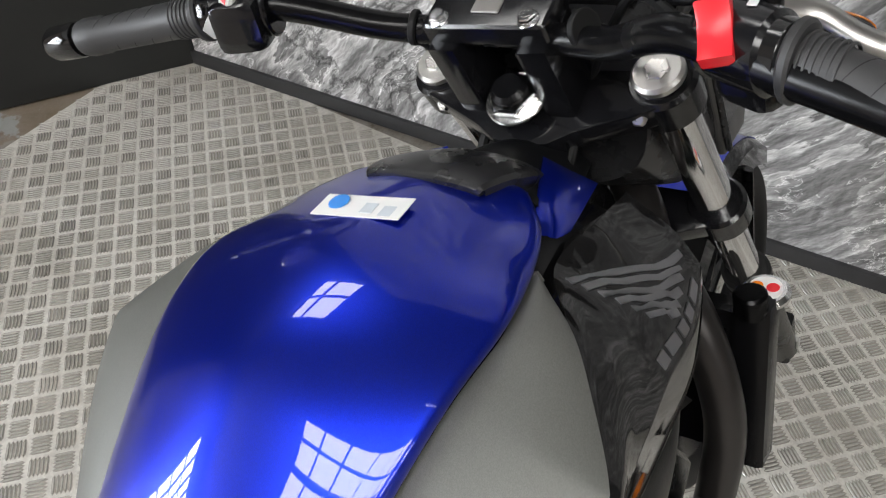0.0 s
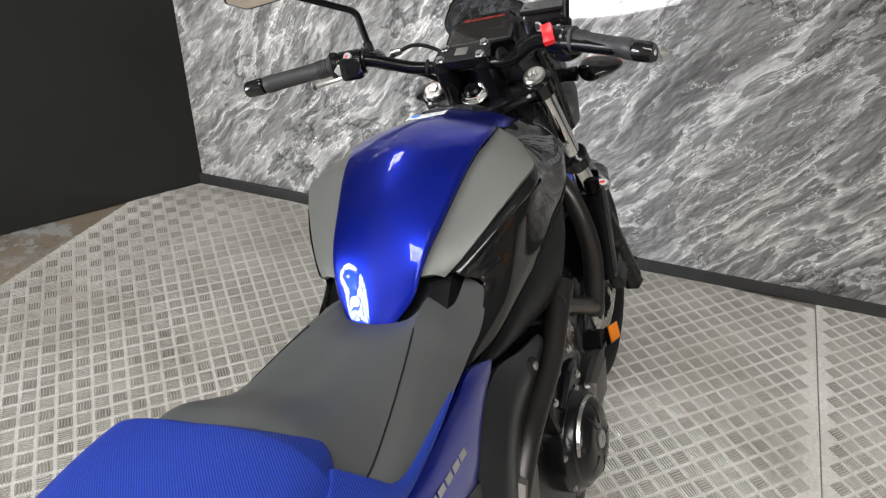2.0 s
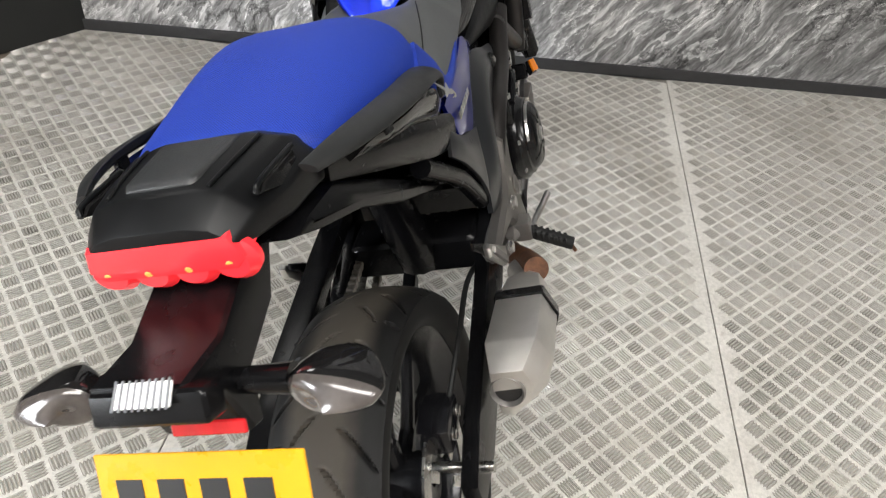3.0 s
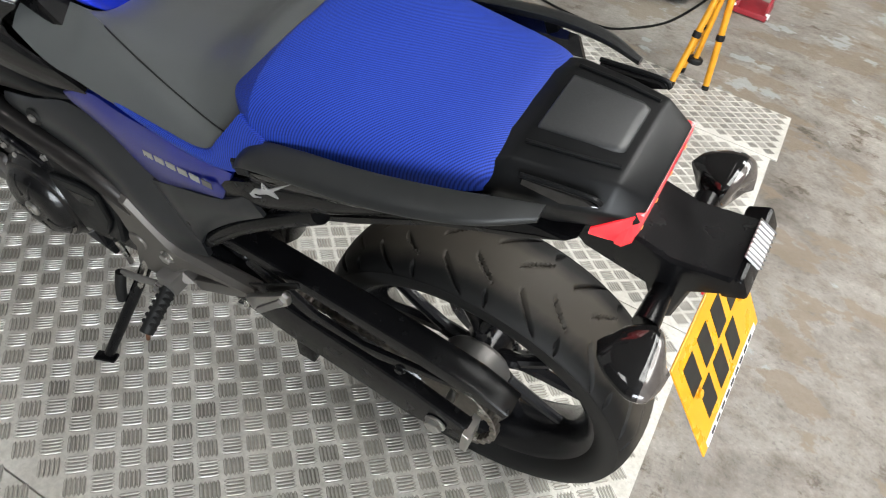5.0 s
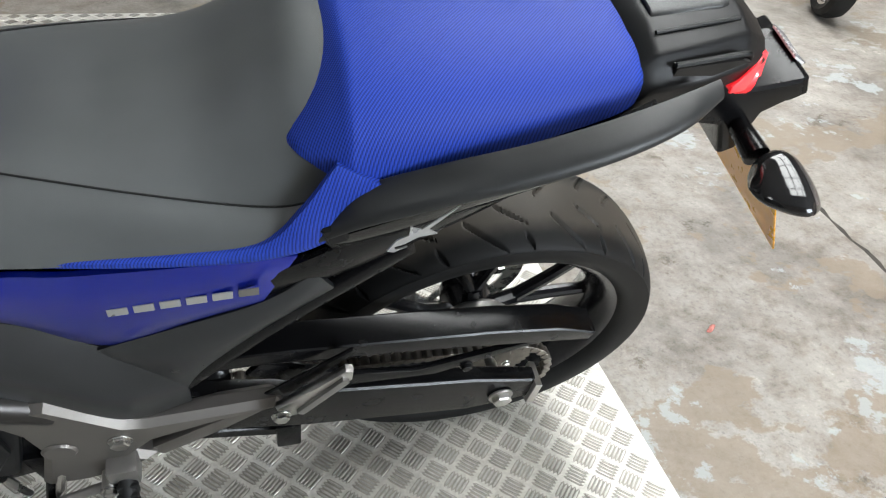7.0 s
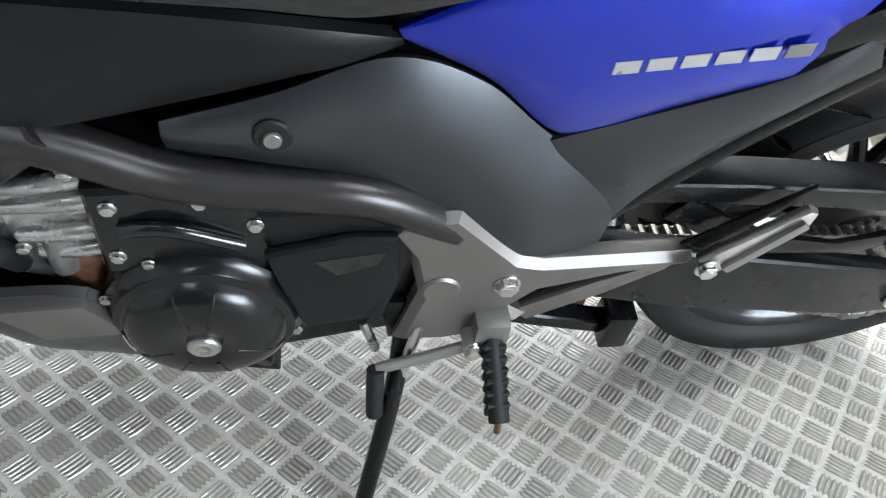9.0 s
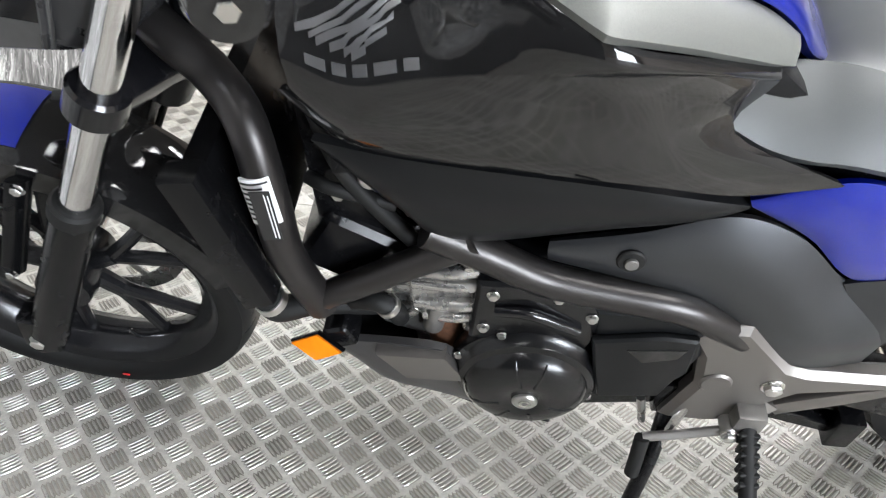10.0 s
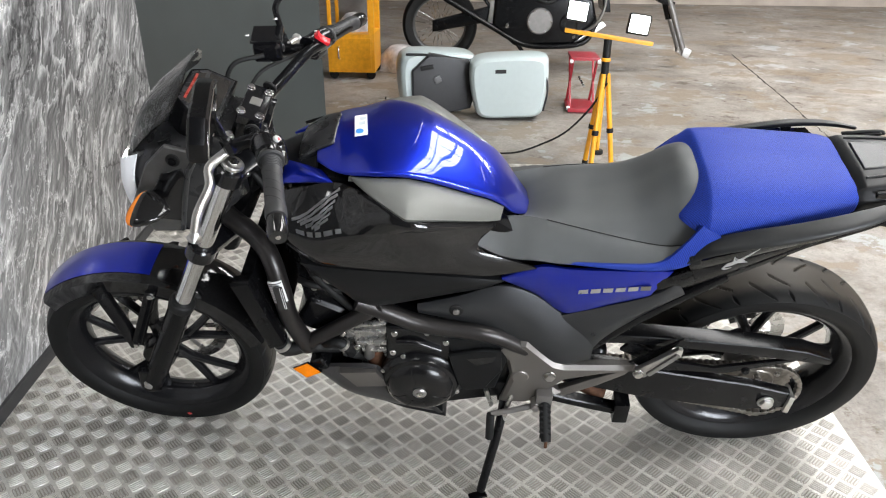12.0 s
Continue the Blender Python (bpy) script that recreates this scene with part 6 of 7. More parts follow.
part("belly_pan", slab([(1.10, 0.39), (1.03, 0.30), (0.90, 0.232), (0.79, 0.20), (0.80, 0.225), (0.92, 0.27), (1.02, 0.36), (1.08, 0.41)], -0.12, 0.12, 0.004, 2), MATTE, bike, "black plastic belly pan")

# -- pivot plates, pegs, levers, stand
for s in (1, -1):
    pl = part("pivot_plate", slab([(0.672, 0.515), (0.645, 0.532), (0.600, 0.536), (0.580, 0.515), (0.530, 0.462), (0.505, 0.456), (0.345, 0.464), (0.338, 0.446), (0.42, 0.430), (0.500, 0.405), (0.530, 0.372), (0.505, 0.352), (0.535, 0.330), (0.595, 0.312), (0.655, 0.312), (0.632, 0.405), (0.645, 0.470)], 0.118 * s, 0.152 * s, 0.009, 1), PIVOT, bike, "cast alloy pivot and footpeg plate")
    part("pivot_cap", drum(0.021, 0.0, 0.006, 0.003, 32, along((0.610, 0.150 * s, 0.420), (0.610, 0.3 * s, 0.420))), PIVOT, pl)
    bolt("bolt", (0.540, 0.151 * s, 0.424), 0.012, pl, STEEL, (0, s, 0))
    part("lower_arm", slab([(0.52, 0.352), (0.43, 0.405), (0.345, 0.446), (0.36, 0.422), (0.42, 0.378), (0.50, 0.330)], 0.120 * s, 0.140 * s, 0.005, 2), PIVOT, pl)
    pg = part("footpeg", tube([(0.545, 0.165 * s, 0.345), (0.544, 0.205 * s, 0.322), (0.543, 0.250 * s, 0.296)], 0.0135, n=8, seg=12, squash=0.85), RUBBER, bike, "folding rubber footpeg")
    for k in range(6):
        p = Vector((0.545, (0.182 + 0.011 * k) * s, 0.3365 - 0.0064 * k))
        part("tread_rib", box((0.0268, 0.007, 0.0226), Matrix.Translation(p), 0.0015, 1), RUBBER, pg)
    part("peg_bracket", box((0.04, 0.035, 0.045), pose(0.548, 0.158 * s, 0.352), 0.008, 2), CAST, pg)
    part("feeler", tube([(0.543, 0.247 * s, 0.294), (0.543, 0.252 * s, 0.276)], 0.004, seg=8), RUST, pg)
    rp = part("passenger_peg", slab([(0.348, 0.470), (0.338, 0.446), (0.322, 0.446), (0.252, 0.525), (0.252, 0.545), (0.262, 0.548)], 0.152 * s, 0.166 * s, 0.006, 2), ALLOY, bike, "folded alloy passenger peg")
    part("peg_tread", box((0.092, 0.008, 0.012), pose(0.290, 0.168 * s, 0.498, 0, 52), 0.003, 2), CAST, rp)
    bolt("bolt", (0.342, 0.172 * s, 0.470), 0.010, rp, STEEL, (0, s, 0))
    part("heel_guard", slab([(0.36, 0.47), (0.33, 0.46), (0.245, 0.55), (0.25, 0.56)], 0.136 * s, 0.142 * s, 0.002, 1), SATIN, bike)
shift = part("gear_lever", tube([(0.565, 0.168, 0.330), (0.62, 0.172, 0.312), (0.675, 0.176, 0.298)], 0.0055, n=10, squash=1.3), CAST, bike, "alloy gear lever")
part("toe_rubber", tube([(0.676, 0.178, 0.300), (0.677, 0.192, 0.265), (0.677, 0.20, 0.232)], 0.0105, n=6), RUBBER, shift)
part("linkage", tube([(0.675, 0.150, 0.300), (0.69, 0.150, 0.36)], 0.006, seg=8), STEEL, shift)
part("shift_pivot", drum(0.011, 0, 0.03, 0.002, 20, along((0.568, 0.148, 0.332), (0.568, 0.2, 0.332))), ALLOY, shift)
bolt("bolt", (0.568, 0.178, 0.332), 0.009, shift, STEEL, (0, 1, 0))
stand = part("side_stand", tube([(0.640, 0.130, 0.320), (0.655, 0.185, 0.245), (0.695, 0.272, 0.100)], 0.0125, n=10, r2=0.011), SATIN, bike, "black steel side stand, folded down")
part("stand_foot", box((0.046, 0.024, 0.006), pose(0.702, 0.279, 0.0885, 16, 0, 20), 0.003, 2), SATIN, stand)
part("stand_spring", tube([(0.625, 0.145, 0.345), (0.650, 0.178, 0.250)], 0.007, seg=8), STEEL, stand)
part("stand_bracket", slab([(0.67, 0.37), (0.62, 0.37), (0.615, 0.30), (0.66, 0.295)], 0.10, 0.135, 0.006, 2), SATIN, bike)
part("brake_pedal", tube([(0.56, -0.165, 0.33), (0.63, -0.175, 0.315), (0.69, -0.20, 0.33)], 0.007, n=10), ALLOY, bike)
part("shock_absorber", tube([(0.42, 0, 0.40), (0.36, 0, 0.66)], 0.032), SATIN, bike)
part("caliper", box((0.07, 0.04, 0.10), pose(1.445, -0.10, 0.395, 0, -27), 0.012, 3), SATIN, bike, "black brake caliper")
# cables
part("clutch_cable", tube([(1.150, 0.180, 1.070), (1.205, 0.120, 1.085), (1.230, 0.050, 1.03), (1.225, 0.02, 0.95), (1.18, 0.03, 0.86)], 0.004, n=24, seg=8), RUBBER, bike)
part("brake_hose", tube([(1.175, -0.120, 1.095), (1.235, -0.085, 1.09), (1.265, -0.07, 1.0), (1.29, -0.09, 0.86), (1.36, -0.115, 0.62), (1.44, -0.105, 0.45)], 0.005, n=30, seg=8), RUBBER, bike)
part("throttle_cable", tube([(1.110, -0.165, 1.075), (1.19, -0.10, 1.06), (1.215, -0.05, 0.99), (1.16, -0.04, 0.93), (1.10, -0.06, 0.92)], 0.004, n=24, seg=8), RUBBER, bike)
part("wiring", tube([(1.13, 0.175, 1.07), (1.175, 0.10, 1.03), (1.205, 0.055, 0.97), (1.17, 0.06, 0.90)], 0.005, n=20, seg=8), RUBBER, bike)


# The fairings and frame flare out a little below the tank: one smooth correction for the whole machine.
def flare(p):
    ca, sa, cb, sb = math.cos(radians(16)), math.sin(radians(16)), math.cos(radians(18.5)), math.sin(radians(18.5))

    def turned(y, z):
        yw, zw = y * ca + z * sa + 0.049, z * ca - y * sa
        return yw * cb - zw * sb, yw * sb + zw * cb

    y, s = abs(p.y), -1 if p.y < 0 else 1
    y1, z1 = turned(y, p.z)
    y0, _ = turned(0, p.z)
    return Vector((p.x, s * max(0.0, y1 - y0 * (1 - min(1, y / 0.08))), z1))


def to_bike(ob):
    m = ob.matrix_basis.copy()
    up = ob.parent
    while up is not None and up != bike:
        m = up.matrix_basis @ m
        up = up.parent
    return m


BAR_PARTS = {"handlebar", "grip", "flange", "collar_ring", "groove", "bar_end", "end_screw", "switch_pod", "pod_ring", "kill_switch", "starter_button", "switch_mark", "lever_perch", "brake_lever", "pivot_bolt", "mirror_stem", "mirror_boss", "collar", "mirror", "mirror_glass", "brake_reservoir", "lid", "sight_glass", "sight_window"}
OUTER = BAR_PARTS - {"handlebar", "grip", "groove", "bar_end", "end_screw"}
SHROUD = {"radiator_shroud", "side_cover", "blue_stripe", "emblem_bar", "emblem_block", "lower_wing"}
wheels = {*tank_parts, *tank.children_recursive, rear_wheel, front_wheel, plate, *plate.children_recursive, fender, *fender.children_recursive, *rear_wheel.children_recursive, *front_wheel.children_recursive}
for ob in [o for o in bike.children_recursive if o not in wheels and o.type == "MESH"]:
    m = to_bike(ob)
    inv = m.inverted()
    on_bar = ob.name.split(".")[0] in BAR_PARTS
    for v in ob.data.vertices:
        q = flare(m @ v.co)
        if on_bar and q.y < 0:
            k = -q.y / 0.38
            q += Vector((-0.018 * k, 0.046 * k, -0.038 * k))
            if ob.name.split(".")[0] in OUTER:
                q.y -= 0.025
            elif ob.name.split(".")[0] in ("grip", "groove"):
                q.y -= 0.025 * min(1, max(0, (0.36 + q.y) / 0.14))
        elif q.y < 0 and ob.name.split(".")[0] in SHROUD:
            q.y += 0.014 * min(1, -q.y / 0.08)
        v.co = inv @ q

# -- parts with flat facets: tail cowl, silencer, cylinder block
def hull(rings, bev=0.003, segs=2, angle=18):
    """A closed body with flat facets between polygons of one count; its sharp edges are rounded."""
    bm = bmesh.new()
    add_grid(bm, rings, close_u=True, caps=True)
    bmesh.ops.recalc_face_normals(bm, faces=bm.faces)
    es = [e for e in bm.edges if len(e.link_faces) == 2 and e.calc_face_angle(0) > radians(angle)]
    bmesh.ops.bevel(bm, geom=es, offset=bev, segments=segs, affect="EDGES", profile=0.6, clamp_overlap=True)
    return bm


def section(x, half):
    return [(x, y, z) for y, z in half] + [(x, -y, z) for y, z in half[::-1]]


cowl = [section(-0.010, [(0.052, 0.968), (0.094, 0.956), (0.112, 0.930), (0.104, 0.900), (0.06, 0.89)]),
        section(-0.030, [(0.052, 0.977), (0.088, 0.968), (0.111, 0.940), (0.104, 0.905), (0.06, 0.89)]),
        section(-0.090, [(0.046, 0.982), (0.080, 0.974), (0.105, 0.946), (0.099, 0.914), (0.06, 0.900)]),
        section(-0.138, [(0.042, 0.984), (0.070, 0.977), (0.092, 0.952), (0.089, 0.928), (0.06, 0.915)]),
        section(-0.172, [(0.036, 0.966), (0.060, 0.961), (0.078, 0.946), (0.077, 0.936), (0.05, 0.928)])]
tl = part("tail_cowl", hull(cowl, 0.004), MATTE, bike, "matte black angular tail cowl")
PATCH = simple("grained_plastic", (0.022, 0.023, 0.024), 0.36, vary=0.25, scale=420, fine=1600, relief=0.6, spec=0.5)
part("grip_patch", hull([section(-0.036, [(0.040, 0.9815), (0.046, 0.979), (0.046, 0.972), (0.03, 0.972)]), section(-0.118, [(0.034, 0.9885), (0.040, 0.986), (0.040, 0.976), (0.03, 0.976)]), section(-0.128, [(0.030, 0.9865), (0.036, 0.984), (0.036, 0.976), (0.03, 0.976)])], 0.0015, 1), PATCH, tl, "finely grained raised patch")
for s in (1, -1):
    part("cowl_ridge", tube([(-0.034, 0.066 * s, 0.9752), (-0.085, 0.061 * s, 0.9800), (-0.132, 0.054 * s, 0.9820)], 0.0022, n=10, seg=8), MATTE, tl)
    part("side_slot", slab([(-0.048, 0.962), (-0.118, 0.971), (-0.131, 0.966), (-0.078, 0.940), (-0.045, 0.938)], 0.092 * s, 0.1015 * s, 0.002, 1), GLOSS, tl, "glossy dark slot in the cowl's flank")
    part("slot_lip", tube([(-0.046, 0.1005 * s, 0.964), (-0.118, 0.0975 * s, 0.973), (-0.132, 0.0945 * s, 0.967)], 0.0030, n=12, seg=8), MATTE, tl)
    # angular flash on the front end of the grab rail
    em = Matrix.Translation((0.212, 0.1985 * s, 0.868)) @ Matrix.Rotation(radians(14 * s), 4, "X") @ Matrix.Rotation(radians(33), 4, "Y") @ pose(0, 0, 0, 0, 0, -4 * s)
    part("rail_emblem", slab([(0.034, -0.006), (0.038, -0.001), (0.024, 0.005), (0.012, 0.0035), (0.006, 0.012), (0.000, 0.003), (-0.042, 0.007), (-0.006, -0.0005), (-0.010, -0.010), (0.006, -0.003), (0.020, -0.003), (0.030, -0.0005), (0.031, -0.004), (0.020, -0.0075)], -0.0006 * s, 0.0010 * s, 0.0, 1, em), BADGE, bike, "white angular flash on the grab rail")


def muffler(x, y, z, k):
    """The silencer's seven-sided outline, k times its full size."""
    return [(x, y + a * k, z + b * k) for a, b in ((0.036, 0.070), (-0.044, 0.076), (-0.062, 0.022), (-0.045, -0.034), (0.006, -0.088), (0.034, -0.082), (0.042, -0.008))]


sil = part("silencer", hull([muffler(0.240, -0.212, 0.398, 0.98), muffler(0.135, -0.214, 0.424, 1.0), muffler(0.112, -0.2135, 0.430, 1.0), muffler(0.058, -0.211, 0.446, 0.62)], 0.004), BRUSHED, bike, "brushed steel silencer with a facetted end")
part("front_shell", hull([muffler(0.420, -0.195, 0.340, 0.34), muffler(0.350, -0.205, 0.366, 0.72), muffler(0.262, -0.211, 0.392, 0.90)], 0.004), BRUSHED, sil)
part("clamp_band", hull([muffler(0.265, -0.211, 0.391, 1.02), muffler(0.238, -0.212, 0.399, 1.04)], 0.002, 1), SATIN, sil)
part("tail_pipe", lathe([(0.020, -0.03), (0.026, -0.02), (0.0275, 0.006), (0.025, 0.010), (0.022, 0.004), (0.020, -0.03)], 28, along((0.060, -0.209, 0.452), (0.0, -0.207, 0.470))), CAST, sil)
part("pipe_bore", drum(0.0215, -0.02, 0.002, 0.001, 24, along((0.060, -0.209, 0.452), (0.0, -0.207, 0.470))), PRINT_BLACK, sil)
part("link_pipe", tube([(0.50, -0.17, 0.30), (0.45, -0.190, 0.322), (0.39, -0.199, 0.350)], 0.026, n=10, seg=16), BRUSHED, sil)
# right rear caliper with its hose, and the right swingarm end
cal = part("rear_caliper", hull([[(0.02 + a * k, y, 0.425 + b * k) for a, b in ((-0.04, -0.02), (-0.035, 0.025), (0.01, 0.034), (0.05, 0.018), (0.045, -0.02), (0.0, -0.028))] for y, k in ((-0.075, 0.9), (-0.095, 1.0), (-0.125, 0.92))], 0.004), YOKE, bike, "black rear brake caliper")
for dx in (-0.018, 0.026):
    bolt("bolt", (0.02 + dx, -0.125, 0.426), 0.008, cal, STEEL, (0, -1, 0))
part("brake_hose", tube([(0.05, -0.115, 0.44), (0.16, -0.125, 0.47), (0.30, -0.12, 0.46), (0.42, -0.13, 0.42)], 0.005, n=20, seg=8), RUBBER, bike)

# cylinder and head: a bare alloy block with rounded ribs, bolts and the cast outlet
blk = part("cylinder_block", hull([[(0.955 + a, y, 0.545 + b) for a, b in ((0.045, 0.030), (-0.035, 0.055), (-0.062, -0.010), (-0.045, -0.062), (0.030, -0.072), (0.052, -0.025))] for y in (0.05, 0.140, 0.152)], 0.005), BARE, engine, "bare alloy cylinder with rounded ribs")
for z0, x0, x1, r in ((0.592, 0.990, 0.925, 0.0085), (0.567, 1.000, 0.905, 0.0085), (0.527, 0.996, 0.905, 0.0100), (0.500, 0.986, 0.912, 0.0085)):
    part("rib", tube([(x0, 0.150, z0 - 0.010), ((x0 + x1) / 2, 0.157, z0), (x1, 0.152, z0 + 0.002)], r, n=10, seg=12), BARE, blk)
part("thermostat_box", hull([[(1.020 + a, y, 0.568 + b) for a, b in ((0.030, 0.002), (0.010, 0.028), (-0.026, 0.020), (-0.024, -0.022), (0.020, -0.024))] for y in (0.08, 0.142, 0.150)], 0.004), BARE, blk, "pale alloy water outlet")
part("outlet_stub", tube([(0.975, 0.148, 0.462), (0.972, 0.150, 0.490), (0.968, 0.146, 0.515)], 0.0135, n=6, seg=14), CAST, blk)
for x, z in ((1.012, 0.590), (0.935, 0.602), (0.906, 0.545), (1.000, 0.500), (0.930, 0.478), (1.030, 0.548)):
    bolt("bolt", (x, 0.154, z), 0.0062, blk, STEEL, (0, 1, 0))
part("lower_hose", tube([(1.075, 0.150, 0.505), (1.045, 0.162, 0.525), (1.022, 0.160, 0.505), (1.020, 0.140, 0.460)], 0.013, n=14, seg=14), RUBBER, blk)
part("hose_band", drum(0.0155, -0.005, 0.005, 0.001, 20, along((1.030, 0.162, 0.516), (1.022, 0.160, 0.500))), ALLOY, blk)
# hanger under the swingarm pivot: a flat black arm with an upright foot, and the rusty collector end
arm = part("stand_arm", hull([[(x, y, z + d) for y, d in ((0.075, 0.014), (0.105, 0.014), (0.105, -0.014), (0.075, -0.014))] for x, z in ((0.56, 0.262), (0.45, 0.225), (0.33, 0.190))], 0.003, 1), SATIN, bike, "flat black stand arm under the frame")
part("foot", hull([[(x, y, z) for y, z in ((0.070, 0.240), (0.118, 0.240), (0.122, 0.165), (0.070, 0.165))] for x in (0.345, 0.305)], 0.004, 2), SATIN, arm)
part("collector_end", tube([(0.47, 0.02, 0.235), (0.41, 0.045, 0.215), (0.365, 0.060, 0.205)], 0.018, n=10, seg=14), RUST, bike, "rusty pipe end under the frame")
# bright cush drum in the rear hub
part("cush_drum", lathe([(0.03, 0.012), (0.060, 0.012), (0.066, 0.020), (0.066, 0.052), (0.060, 0.060), (0.03, 0.062)], 36), CAST, rear_wheel, "cast alloy hub drum")


# amber reflectors low on the frame, turned a little upwards
LOZENGE = ((0.0326, 0.0036), (0.0002, 0.0172), (-0.0326, -0.0036), (-0.0002, -0.0172))
for s in (1, -1):
    rm = Matrix.Translation((1.119, 0.197 * s, 0.458)) @ Matrix.Rotation(radians(38 * s), 4, "X")
    holder = part("reflector_base", slab([(1.08 * x, 1.10 * z) for x, z in LOZENGE], -0.016 * s, -0.002 * s, 0.003, 2, rm), SATIN, bike)
    part("side_reflector", slab(LOZENGE, -0.003 * s, 0.003 * s, 0.0012, 2, rm), ORANGE, holder, "amber side reflector")

# ---- workshop things ----
RIM_GREY = simple("dull_rim", (0.10, 0.10, 0.10), 0.4, metal=0.6)
INSIDE = simple("case_inside", (0.018, 0.018, 0.02), 0.45)

# work light on a yellow tripod
tri = thing("tripod_work_light", pose(0.045, -2.30, -0.008), "yellow tripod work light with two lit LED heads", "work light")
for (fx, fy) in ((0.045, 0.10), (-0.092, 0.005), (0.045, -0.11)):
    leg = part("leg", tube([(fx * 0.18, fy * 0.18, 0.555), (fx, fy, 0.012)], 0.014, seg=12), YELLOW, tri)
    part("rubber_foot", drum(0.016, 0, 0.03, 0.004, 16, along((fx, fy, 0.0), (fx * 0.95, fy * 0.95, 0.1))), RUBBER, leg)
    part("leg_clamp", drum(0.019, -0.014, 0.014, 0.004, 16, along((fx * 0.66, fy * 0.66, 0.24), (fx * 0.5, fy * 0.5, 0.34))), RUBBER, leg)
part("spider", drum(0.035, 0.10, 0.125, 0.005, 20, Matrix.Rotation(radians(90), 4, "X")), RUBBER, tri)
part("inner_column", tube([(0, 0, 0.10), (0, 0, 0.55)], 0.012), YELLOW, tri)
part("column", tube([(0, 0, 0.50), (0, 0, 0.735)], 0.021), RUBBER, tri)
part("collar", drum(0.026, 0.62, 0.64, 0.004, 20, Matrix.Rotation(radians(90), 4, "X")), YELLOW, tri)
bar_m = pose(-0.002, 0, 0.748, 0, -8)
part("crossbar", box((0.475, 0.025, 0.022), bar_m, 0.004), YELLOW, tri)
for k, (x, z, tilt) in enumerate(((0.175, 0.878, 6), (-0.150, 0.815, 10))):
    hm = pose(x, 0.01, z, 12, -8, -4)
    hd = part("lamp_head", box((0.115, 0.045, 0.105), hm, 0.012, 3), RUBBER, tri)
    part("lamp_bracket", tube([(x * 0.95, 0, 0.752 - x * 0.14), (x, 0, z - 0.04)], 0.007, seg=8), RUBBER, hd)
    part("led_panel", box((0.098, 0.004, 0.088), hm @ pose(0, 0.0235, 0), 0.002, 1), LED, hd, "lit white LED panel")
cab = tube([(0.03, -2.28, 0.50), (0.10, -2.30, 0.36), (0.22, -2.36, 0.20), (0.36, -2.42, 0.10), (0.50, -2.48, 0.03), (0.66, -2.56, -0.002), (0.85, -2.60, -0.002), (1.05, -2.70, -0.002), (1.35, -3.1, -0.002), (1.45, -3.9, -0.002)], 0.006, n=60, seg=8)
ob = part("power_cable", cab, RUBBER, None)
tagged(ob, "black power cable trailing across the floor", "cable")


# two motorcycle panniers on the floor
def pannier(m, open_lid, label):
    c = thing("pannier", m, label, "pannier", "panniers on the floor")
    rings = []
    for y, k in ((-0.13, 0.90), (-0.10, 0.985), (0.0, 1.0), (0.09, 0.96), (0.125, 0.86)):
        rings.append([(0.28 * k * a, y, 0.225 + 0.22 * k * b) for a, b in ((-0.98, 0.55), (-0.85, 0.95), (0.0, 1.0), (0.78, 0.92), (1.0, 0.55), (0.92, -0.45), (0.72, -0.96), (0.0, -1.0), (-0.75, -0.92), (-0.93, -0.3))])
    part("shell", loft(rings, 18, 60), CASE_PAINT, c)
    if not open_lid:
        part("badge", box((0.075, 0.003, 0.026), pose(0.06, 0.128, 0.345, 0, 0, 0), 0.001, 1), PRINT_BLACK, c)
        part("seam", tube([(-0.235, 0.100, 0.06), (-0.262, 0.104, 0.22), (-0.22, 0.10, 0.42)], 0.007, n=14), INSIDE, c)
        for dx in (-0.15, 0.15):
            part("foot", box((0.05, 0.05, 0.03), pose(dx, 0, 0.010), 0.006), RUBBER, c)
    else:
        tub = slab([(-0.20, 0.40), (0.08, 0.435), (0.20, 0.31), (0.18, 0.06), (-0.05, 0.015), (-0.24, 0.06), (-0.275, 0.22)], 0.09, 0.165, 0.02, 3)
        part("inner_tub", tub, INSIDE, c, "black plastic inner tub")
        part("latch", box((0.09, 0.02, 0.03), pose(0.10, 0.172, 0.34, 0, 12), 0.006), RUBBER, c)
        part("latch", box((0.05, 0.02, 0.05), pose(0.02, 0.170, 0.26, 0, 30), 0.006), RIM_GREY, c)
        part("rim_lip", tube([(-0.06, 0.150, 0.41), (0.10, 0.16, 0.425), (0.25, 0.15, 0.42)], 0.009, n=12), RUBBER, c)
    return c


pannier(pose(0.505, -3.42, -0.004, 0, 2, 0), False, "pale grey-green closed motorcycle pannier on the concrete")
pannier(pose(1.055, -3.55, -0.004, 0, -4, 14), True, "pale motorcycle pannier showing its black inner side")

# red scissor jack
jack = thing("scissor_jack", pose(-0.03, -3.70, -0.008), "red scissor jack under a motorcycle", "jack")
part("base", box((0.20, 0.30, 0.03), pose(0, 0, 0.02), 0.005), RED_PAINT, jack)
part("top_plate", box((0.20, 0.26, 0.02), pose(0, 0, 0.385), 0.004), RED_PAINT, jack)
for s in (-0.085, 0.085):
    for a, b in ((-0.12, 0.12), (0.12, -0.12)):
        part("arm", box((0.016, 0.018, 0.43), Matrix.Translation((s, 0, 0.205)) @ Matrix.Rotation(math.atan2(b - a, 0.36), 4, "X"), 0.003), RED_PAINT, jack)
    for z in (0.03, 0.37):
        part("roller", drum(0.016, -0.012, 0.012, 0.003, 16, pose(s * 1.15, 0.12, z, 0, 0, 90)), WHITE, jack)
